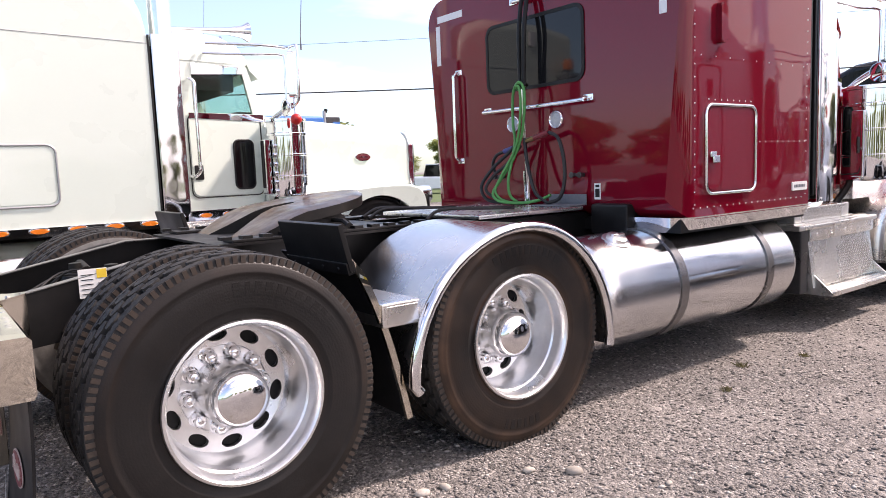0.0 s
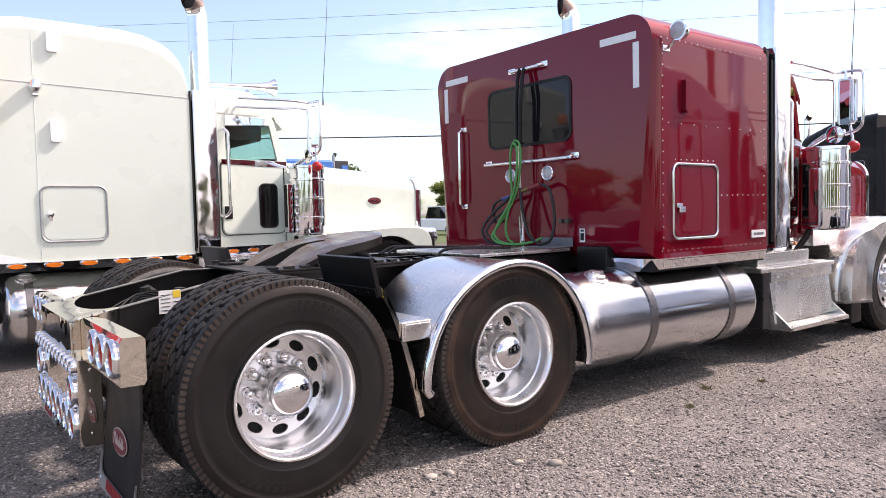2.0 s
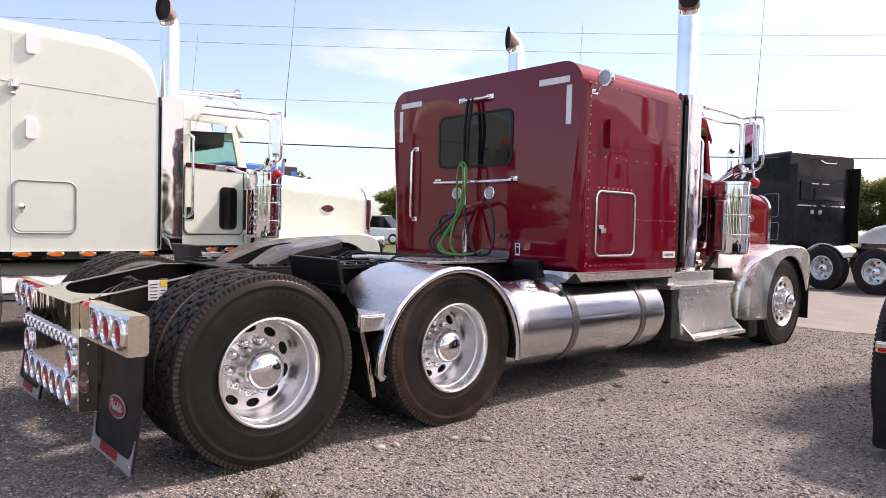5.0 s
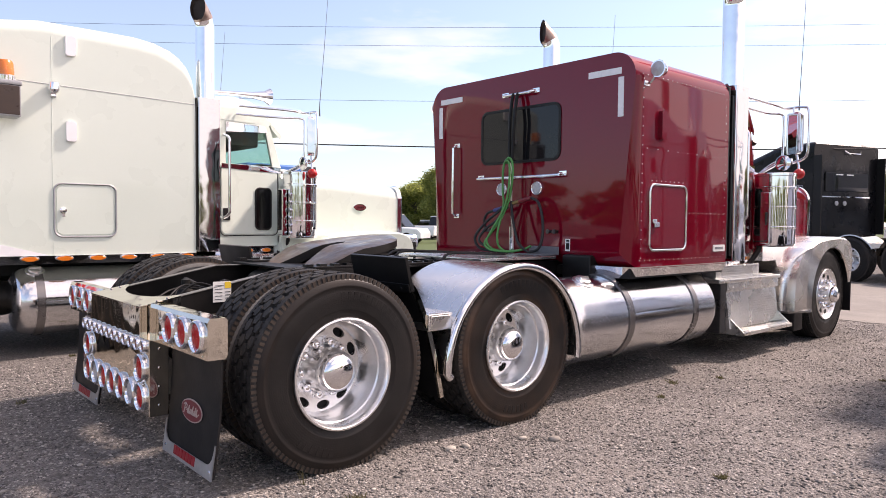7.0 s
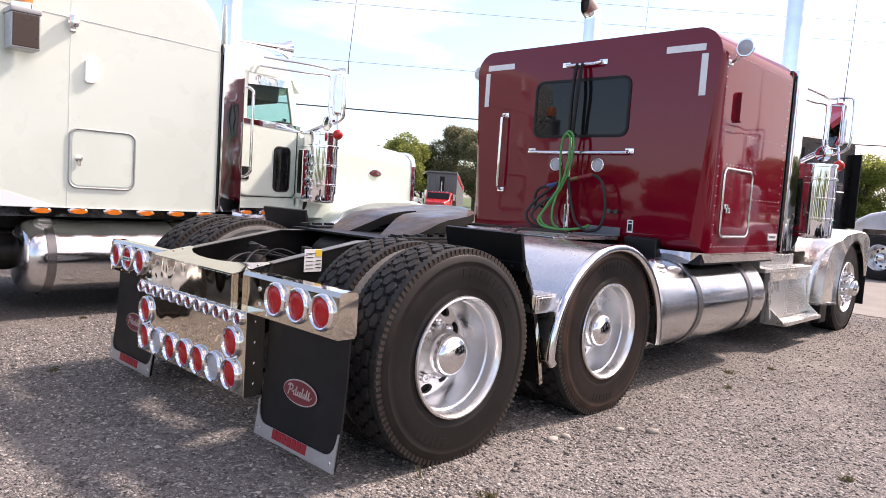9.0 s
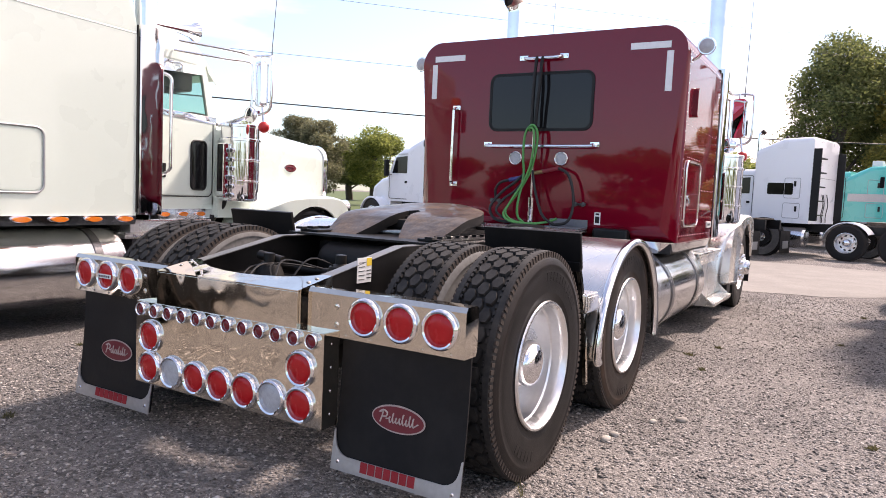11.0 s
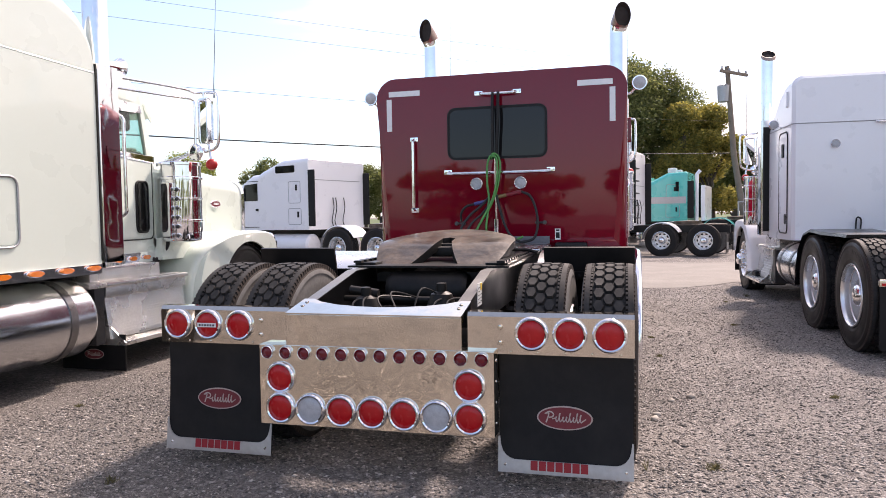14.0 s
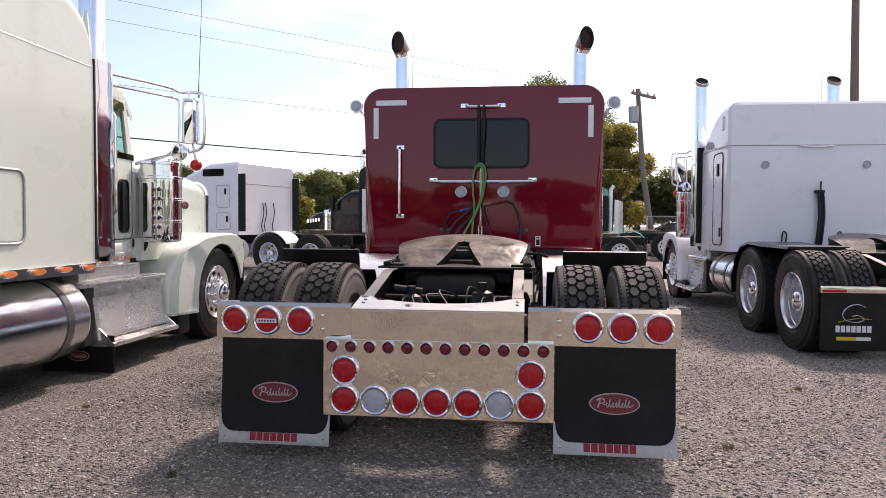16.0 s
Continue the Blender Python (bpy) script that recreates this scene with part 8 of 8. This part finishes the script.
def dump_truck(at):
    t = thing("dump_truck", at, "red dump truck with a grey steel body, far off", "truck")
    bm = bmesh.new()
    loft(bm, [[(x, p[0], p[1]) for p in arch(-w, w, 0.9, z, 0.2, 5)] for x, z, w in ((3.6, 2.35, 1.05), (4.3, 2.33, 1.05), (4.7, 1.75, 1.0), (5.7, 1.6, 0.85), (5.8, 1.5, 0.8))])
    cabin = part("cab", bm, M_REDTRUCK, t)
    bm = bmesh.new()
    prism(bm, [(4.33, 2.24), (4.68, 1.80), (4.72, 1.80), (4.36, 2.26)], "y", -0.9, 0.9)
    part("windscreen", bm, M_GLASSTINT, cabin)
    for s in (-1, 1):
        bm = bmesh.new()
        prism(bm, [(3.8, 1.75), (4.4, 1.75), (4.25, 2.2), (3.8, 2.2)], "y", s * 1.05, s * 1.056)
        part("side_window", bm, M_GLASSTINT, cabin)
        bm = bmesh.new()
        box(bm, 4.3, 4.38, s * 1.3 - 0.1, s * 1.3 + 0.1, 1.7, 2.2, 0.02)
        part("mirror", bm, M_CHROME, t)
        for x in (5.2, 1.6, 0.3):
            wheel(t, x, s, nuts=False)
    bm = bmesh.new()
    prism(bm, [(-0.6, 1.3), (3.0, 1.3), (3.3, 2.2), (3.35, 3.85), (3.6, 3.92), (3.6, 4.05), (3.2, 4.05), (-0.7, 2.9)], "y", -1.25, 1.25)
    part("dump_body", bm, M_GREYSTEEL, t, "grey steel tipping body")
    for y in (-1.1, -0.62, 0.62, 1.1):
        bm = bmesh.new()
        box(bm, 3.35, 3.42, y - 0.05, y + 0.05, 2.2, 3.85)
        part("body_rib", bm, M_GREYSTEEL, t)
    bm = bmesh.new()
    box(bm, 3.355, 3.375, -0.16, 0.22, 2.2, 3.62)
    part("hoist_slot", bm, M_DARK, t)
    bm = bmesh.new()
    tube(bm, [(3.44, 0.02, 2.4), (3.44, 0.02, 3.2)], 0.07, 10)
    part("exhaust_pipe", bm, M_CHROME, t)
    for s in (-1, 1):
        bm = bmesh.new()
        prism(bm, [(3.2, 3.55), (3.2, 3.85), (-0.65, 2.75), (-0.65, 2.45)], "y", s * 1.25, s * 1.27)
        part("top_rail", bm, M_REDTRUCK, t)
    for k in range(5):
        bm = bmesh.new()
        box(bm, 4.05, 4.13, -0.64 + 0.3 * k, -0.56 + 0.3 * k, 2.34, 2.40, 0.015)
        part("roof_lamp", bm, M_LABELW, t)
    bm = bmesh.new()
    box(bm, -0.5, 5.6, -0.45, 0.45, 0.75, 1.1)
    part("frame", bm, M_FRAME, t)
    return t


dump_truck(pose(31.44, Y0 + 28.5, -0.30, 0, 0, 214) @ Matrix.Scale(0.75, 4))


def parked_car(at, paint, label, pickup=False):
    t = thing("parked_car", at, label, "car", "far parked cars")
    bm = bmesh.new()
    top = 1.75 if pickup else 1.45
    rings = []
    for x, z, w in ((-2.3, 0.75, 0.8), (-2.2, 1.0, 0.88), (-1.0, 1.05, 0.9), (1.2, 1.0, 0.9), (2.1, 0.92, 0.86), (2.3, 0.7, 0.8)):
        rings.append([(x, p[0], p[1]) for p in arch(-w, w, 0.32, z, 0.12, 4)])
    loft(bm, rings)
    part("body", bm, paint, t)
    bm = bmesh.new()
    loft(bm, [[(x, p[0], p[1]) for p in arch(-w, w, 0.95, z, 0.1, 4)] for x, z, w in ((-1.5 if not pickup else -0.3, 1.0, 0.8), (-0.9 if not pickup else -0.15, top, 0.66), (0.6, top, 0.66), (1.3, 1.0, 0.8))])
    part("glasshouse", bm, M_GLASSTINT, t)
    bm = bmesh.new()
    box(bm, -0.95 if not pickup else -0.2, 0.6, -0.67, 0.67, top - 0.05, top + 0.02, 0.02)
    part("roof", bm, paint, t)
    for s in (-1, 1):
        for x in (-1.4, 1.4):
            bm = bmesh.new()
            lathe(bm, [(0.20, -0.1), (0.32, -0.1), (0.34, 0), (0.32, 0.1), (0.2, 0.1)], (x, s * 0.82, 0.34), "y", 20)
            w = part("wheel", bm, M_RUBBER, t)
            bm = bmesh.new()
            lathe(bm, [(0.2, -0.1), (0.1, -0.105), (0, -0.105)], (x, s * 0.82, 0.34), "y", 14)
            lathe(bm, [(0.2, 0.1), (0.1, 0.105), (0, 0.105)], (x, s * 0.82, 0.34), "y", 14)
            part("hub", bm, M_ALU, w)
    return t


parked_car(pose(34.0, Y0 + 36.0, 0, 0, 0, 20), M_WHITE, "white pickup parked far across the yard", True)
parked_car(pose(36.0, Y0 + 39.0, 0, 0, 0, 15), M_WHITE, "white car parked far across the yard")
parked_car(pose(25.2, Y0 + 30.4, 0, 0, 0, -62), M_WHITE, "old white pickup standing on the grass verge", True)
parked_car(pose(28.5, Y0 - 7.2, 0, 0, 0, 85), M_BLACK, "dark car parked behind the fence")
parked_car(pose(28.5, Y0 - 12.0, 0, 0, 0, 95), M_WHITE, "white car parked behind the fence")


def blue_truck(at):
    t = thing("box_truck", at, "blue truck cab with a dark bay, beyond the cream hood", "truck")
    paint = material("blue_paint", (0.02, 0.17, 0.55), 0.35, coat=0.5)
    bm = bmesh.new()
    box(bm, -0.95, 0.69, -1.1, 1.1, 0.9, 2.83, 0.07, 3)
    part("cab", bm, paint, t)
    bm = bmesh.new()
    box(bm, 0.80, 1.205, -1.0, 1.0, 0.9, 2.83, 0.03)
    bay = part("bay", bm, M_DARKSTEEL, t, "dark bay behind the cab")
    bm = bmesh.new()
    box(bm, 0.98, 1.19, -1.012, -1.0, 1.2, 2.70, 0.004)
    part("bay_panel", bm, paint, bay)
    bm = bmesh.new()
    tube(bm, [(0.735, -1.0, 0.95), (0.74, -1.0, 2.80), (0.775, -1.0, 2.94)], 0.045, 12, n=3)
    pipe = part("exhaust_pipe", bm, M_GALV, t)
    bm = bmesh.new()
    tube(bm, [(0.775, -1.0, 2.94), (0.80, -1.0, 3.02)], 0.048, 12)
    part("pipe_tip", bm, M_DARKTRIM, pipe)
    for s in (-1, 1):
        for x in (-0.5, 0.9):
            wheel(t, x, s, nuts=False, y_out=1.1)
    bm = bmesh.new()
    box(bm, -1.2, 1.5, -0.5, 0.5, 0.6, 0.92)
    part("frame", bm, M_FRAME, t)


blue_truck(pose(8.0, Y0 + 13.80, 0))


def red_rig(at):
    """The red and black rig beyond the cream truck's tail."""
    t = thing("semi_truck", at, "red and black truck standing beyond the cream one", "truck", "parked trucks")
    bm = bmesh.new()
    prism(bm, arch(-0.60, 1.2, 1.70, 2.26, 0.10, 6), "x", -2.7, -0.16, bev_b=0.06)
    top = part("cab_top", bm, M_REDTRUCK, t)
    bm = bmesh.new()
    box(bm, -0.66, -0.40, -0.606, -0.60, 2.02, 2.05)
    box(bm, -0.66, -0.63, -0.606, -0.60, 1.90, 2.02)
    part("reflective_tape", bm, M_TAPE, top)
    bm = bmesh.new()
    box(bm, -2.8, -0.24, -1.2, 1.22, 1.02, 1.68, 0.03)
    case = part("side_box", bm, M_BLACK, t, "long black side box")
    bm = bmesh.new()
    box(bm, -2.8, -0.22, -1.19, 1.2, 1.68, 1.71, 0.01)
    part("box_lid", bm, M_GALV, case)
    bm = bmesh.new()
    box(bm, -0.24, -0.15, -1.21, 1.2, 0.98, 1.71, 0.03, 3)
    part("corner_trim", bm, M_STAINLESS, case)
    bm = bmesh.new()
    prism(bm, [(-1.10, 1.22), (-0.80, 1.22), (-0.66, 1.42), (-0.96, 1.42)], "y", -1.204, -1.2)
    prism(bm, ellipse(-0.86, 1.36, 0.10, 0.035, 20), "y", -1.208, -1.204, mi=1)
    part("swoosh", bm, [M_LABELW, M_REDPL], case)
    for s in (-1, 1):
        bm = bmesh.new()
        prof = [(-0.86 + 0.70 * math.cos(radians(a)), 0.50 + 0.62 * math.sin(radians(a))) for a in range(170, 8, -9)]
        loft(bm, [[(px, s * 0.62, pz), (px, s * 1.27, pz), (px, s * 1.30, pz - 0.02), (px, s * 1.30, pz - 0.08), (px, s * 0.62, pz - 0.02)] for px, pz in prof])
        fender = part("fender", bm, M_REDTRUCK, t, "bright red arched fender")
        bm = bmesh.new()
        dome(bm, (-0.30, s * 1.25, 0.96), 0.07, s * 0.05, "y", 16)
        part("marker_lamp", bm, M_AMBER, fender)
        wheel(t, -0.86, s, nuts=False)
        wheel(t, -2.2, s, nuts=False)
    bm = bmesh.new()
    box(bm, -3.0, 1.6, -0.45, 0.45, 0.75, 1.0)
    part("frame", bm, M_FRAME, t)


red_rig(pose(0.20, Y0 + 8.6, 0, 0, 0, 0))

# ---- poles, wires, fence ----
def utility_pole(x, y, z, lean, label):
    t = thing("utility_pole", pose(x, Y0 + y, 0), label, "pole", "utility poles")
    bm = bmesh.new()
    tube(bm, [(lean * -1.0, -lean * 2.2, -0.2), (0, 0, z * 0.5), (lean * 0.3, lean * 1.0, z)], [0.13, 0.115, 0.09], 14)
    part("post", bm, M_WOODPOLE, t)
    bm = bmesh.new()
    box(bm, -0.9, 0.9, -0.05, 0.05, z - 0.35, z - 0.24, 0.01, m=Matrix.Rotation(radians(-41), 4, "Z"))
    arm = part("cross_arm", bm, M_WOODPOLE, t)
    for u in (-0.8, -0.3, 0.3, 0.8):
        bm = bmesh.new()
        lathe(bm, [(0.03, 0), (0.045, 0.04), (0.03, 0.08), (0.04, 0.12), (0, 0.15)], (u * 0.755, -u * 0.656, z - 0.24), "z", 10)
        part("insulator", bm, M_GALV, arm)
    return t


pole = utility_pole(27.1, -5.35, 7.12, 0.25, "leaning weathered wooden utility pole with a transformer")
bm = bmesh.new()
lathe(bm, [(0, 5.7), (0.22, 5.72), (0.24, 6.35), (0.16, 6.42), (0, 6.44)], (0.1, 0.38, 0), "z", 18)
part("transformer", bm, M_GALV, pole)
utility_pole(18.5, -10.0, 10.5, 0.05, "tall weathered wooden utility pole")


def wire(z0, z1, sag, r=0.012):
    """A line from the leaning pole past the yard."""
    bm = bmesh.new()
    pts = []
    for i in range(33):
        f = i / 32
        s = 44 * f - 2
        pts.append((27 - 0.75 * s, Y0 - 5.2 + 0.66 * s, z0 + (z1 - z0) * f - sag * 4 * f * (1 - f)))
    tube(bm, pts, r, 5)
    ob = new("power_line", mesh_of("power_line", bm, M_WIRE))
    return tagged(ob, "black overhead line strung across the yard", "cable", "overhead lines")


for z0, z1, sag, r in ((6.95, 6.5, 0.45, 0.004), (6.4, 6.1, 0.45, 0.004), (5.0, 4.8, 0.5, 0.0045), (3.75, 3.9, 0.6, 0.016)):
    wire(z0, z1, sag, r)

fence = thing("fence", pose(26.2, Y0, 0), "galvanised chain-link fence beyond the road", "fence")
for i in range(12):
    y = -5.4 - 1.5 * i
    bm = bmesh.new()
    tube(bm, [(0, y, 0), (0, y, 1.72)], 0.03, 8)
    part("post", bm, M_GALV, fence)
bm = bmesh.new()
for z in (1.70, 0.15):
    tube(bm, [(0, -5.4, z), (0, -22, z)], 0.022, 6)
part("rail", bm, M_GALV, fence)
bm = bmesh.new()
for i in range(150):
    y = -5.4 - 0.11 * i
    for d in (-1, 1):
        tube(bm, [(0.0, y, 0.15 if d > 0 else 1.7), (0.0, y - 1.55, 1.7 if d > 0 else 0.15)], 0.004, 3)
part("wire_mesh", bm, M_GALV, fence)["kind"] = "stuff"


# ---- trees ----
def tree_meshes(seed, h, r, leaf, count, base=0.22, lobes=9, leafmat=None):
    """Trunk with limbs, and a crown of many small leaf clumps with an uneven outline."""
    rng = random.Random(seed)
    bm = bmesh.new()
    tube(bm, [(0, 0, -0.1), (0.02 * h, 0, h * 0.3), (0, 0.02 * h, h * 0.6), (0, 0, h * 0.85)], [h * 0.028, h * 0.022, h * 0.013, h * 0.004], 8, n=3)
    heads = []
    for i in range(lobes):
        a, e = rng.uniform(0, 6.28), rng.uniform(0.0, 1.0)
        z = h * (base + 0.12 + (0.74 - base) * e)
        k = math.sin(math.pi * (0.18 + 0.72 * e)) ** 0.8
        d = r * rng.uniform(0.35, 0.72) * k
        heads.append((Vector((d * math.cos(a), d * math.sin(a), z)), r * rng.uniform(0.27, 0.46)))
    heads.append((Vector((0, 0, h * 0.80)), r * 0.45))
    heads.append((Vector((0, 0, h * 0.55)), r * 0.6))
    for c, rad in heads:
        st = Vector((0, 0, max(h * 0.18, c.z - h * 0.22)))
        tube(bm, [st, (st + c) / 2 + Vector((0, 0, 0.03 * h)), c], [h * 0.010, h * 0.006, h * 0.002], 5)
    trunk = mesh_of("trunk", bm, M_BARK)
    V, F = [], []
    for i in range(count):
        c, rad = heads[rng.randrange(len(heads))]
        d = Vector((rng.gauss(0, 1), rng.gauss(0, 1), rng.gauss(0, 1))).normalized()
        q = c + Vector((d.x, d.y, d.z * 0.85)) * rad * (rng.uniform(0.35, 1.0) ** 0.5) * rng.uniform(0.85, 1.22)
        s = leaf * rng.uniform(0.6, 1.35)
        u = Vector((rng.gauss(0, 1), rng.gauss(0, 1), rng.gauss(0, 0.7))).normalized()
        w = u.cross(Vector((rng.gauss(0, 1), rng.gauss(0, 1), rng.gauss(0, 1)))).normalized()
        n0 = len(V)
        V += [q - u * s, q + w * s * 0.55 - u * s * 0.1, q + u * s, q - w * s * 0.55 + u * s * 0.1]
        F.append((n0, n0 + 1, n0 + 2, n0 + 3))
    me = bpy.data.meshes.new("crown")
    me.from_pydata([tuple(v) for v in V], [], F)
    me.materials.append(leafmat or M_LEAF)
    return trunk, me


def tree(meshes, x, y, sx=1.0, sz=1.0, turn=0.0, label="broad green leafy tree", category="tree"):
    t = thing("tree", Matrix.Translation((x, Y0 + y, 0)) @ Matrix.Rotation(radians(turn), 4, "Z"), label, category, "trees round the yard")
    scale = Matrix.Diagonal((sx, sx, sz, 1))
    piece("trunk", meshes[0], t, scale)
    piece("crown", meshes[1], t, scale)["kind"] = "stuff"
    return t


T_BIG = tree_meshes(11, 9.0, 2.7, 0.068, 36000, base=0.12, lobes=20, leafmat=M_LEAFDARK)
T_GOLD = tree_meshes(12, 7.0, 1.7, 0.072, 24000, base=0.12, lobes=11, leafmat=M_LEAFGOLD)
T_A = tree_meshes(13, 7.0, 2.6, 0.092, 20000, base=0.10, lobes=12, leafmat=M_LEAF)
T_B = tree_meshes(14, 7.0, 2.3, 0.092, 19000, base=0.08, lobes=10, leafmat=M_LEAFDARK)
T_OLIVE = tree_meshes(19, 7.0, 2.5, 0.080, 24000, base=0.08, lobes=15, leafmat=M_LEAFOLIVE)
T_AF = tree_meshes(13, 7.0, 2.6, 0.17, 6000, base=0.10, lobes=12, leafmat=M_LEAF)
T_BF = tree_meshes(14, 7.0, 2.3, 0.17, 6000, base=0.08, lobes=10, leafmat=M_LEAFDARK)
T_C = tree_meshes(15, 5.0, 2.8, 0.15, 6000, base=0.02, lobes=12, leafmat=M_LEAF)
tree(T_BIG, 31.3, -1.5, 1.04, 1.02, 20, "large dark green maple beyond the road")
tree(T_BIG, 32.5, -3.3, 0.85, 0.95, 140, "dark green maple beyond the road")
tree(T_GOLD, 30.6, -4.9, 1.0, 0.98, 0, "maple turning gold beyond the road")
tree(T_GOLD, 29.9, -3.7, 0.9, 0.98, 70, "maple turning gold beyond the road")
for i, (m, x, y, sx, sz) in enumerate((
        (T_OLIVE, 42, 38, 1.1, 1.08), (T_A, 46, 33.2, 1.2, 1.02), (T_B, 49.6, 27.5, 1.1, 0.97), (T_A, 35.4, 37.2, 0.9, 0.90), (T_OLIVE, 40.6, 34.4, 1.05, 1.0),
        (T_B, 56.0, 14.0, 1.2, 0.92), (T_A, 57.0, 10.6, 1.1, 0.95), (T_A, 36.5, 42.0, 1.2, 0.70), (T_B, 40.0, 40.0, 1.2, 0.85), (T_A, 0.6, 35.7, 1.25, 1.34), (T_B, -3.8, 36.5, 1.4, 1.36),
        (T_B, 43.4, 16.6, 0.9, 0.78), (T_B, 54, 16.8, 1.1, 0.92), (T_B, 56, 19.5, 1.1, 0.9), (T_B, 46.5, -8.0, 1.3, 0.80), (T_B, 46.0, -10.6, 1.3, 0.82), (T_B, 45.5, -13.4, 1.4, 0.80), (T_B, 47, -16.5, 1.4, 0.8),
        (T_A, 58, 6.5, 1.3, 0.85), (T_B, 60, 2.0, 1.4, 0.85), (T_B, 52, 23.5, 1.2, 0.9), (T_A, 31.5, 45.5, 1.3, 0.50), (T_B, 26, 48.0, 1.4, 0.46), (T_A, 20, 50, 1.4, 0.48), (T_B, 13, 50, 1.5, 0.48), (T_A, 7, 46, 1.5, 0.95))):
    tree(m, x, y, sx, sz, 47 * i, "green leafy tree at the yard's edge" if m is T_A else "dull olive tree beyond the yard" if m is T_OLIVE else "dark green tree at the yard's edge")
tree(tree_meshes(16, 3.4, 1.2, 0.14, 2500, base=0.02, lobes=8, leafmat=M_LEAFGOLD), 44, 14.8, 1.0, 1.0, 0, "low golden shrub among green trees", "shrub")
rng = random.Random(21)
for i in range(16):
    a = radians(-45 + 10.6 * i)
    d = rng.uniform(78, 96)
    tree(T_C if i % 2 else T_BF, d * math.cos(a), d * math.sin(a) - Y0, rng.uniform(1.9, 2.8), rng.uniform(0.95, 1.25), rng.uniform(0, 360), "distant green tree on the skyline")
# the belt of trees on the yard's other sides, which the bright metal mirrors
for i in range(20):
    a = radians(122 + 9.4 * i)
    d = rng.uniform(40, 56)
    tree(T_AF if i % 3 else T_BF, d * math.cos(a), d * math.sin(a) - Y0, rng.uniform(1.3, 1.8), rng.uniform(0.55, 0.80), rng.uniform(0, 360), "green leafy tree at the yard's edge")

# no piece lies deeper than thing, part and sub-part
bpy.context.view_layer.update()
for ob in list(scene.objects):
    while ob.parent and ob.parent.parent and ob.parent.parent.parent:
        up = ob.parent
        ob.matrix_basis = up.matrix_basis @ ob.matrix_basis
        ob.parent = up.parent
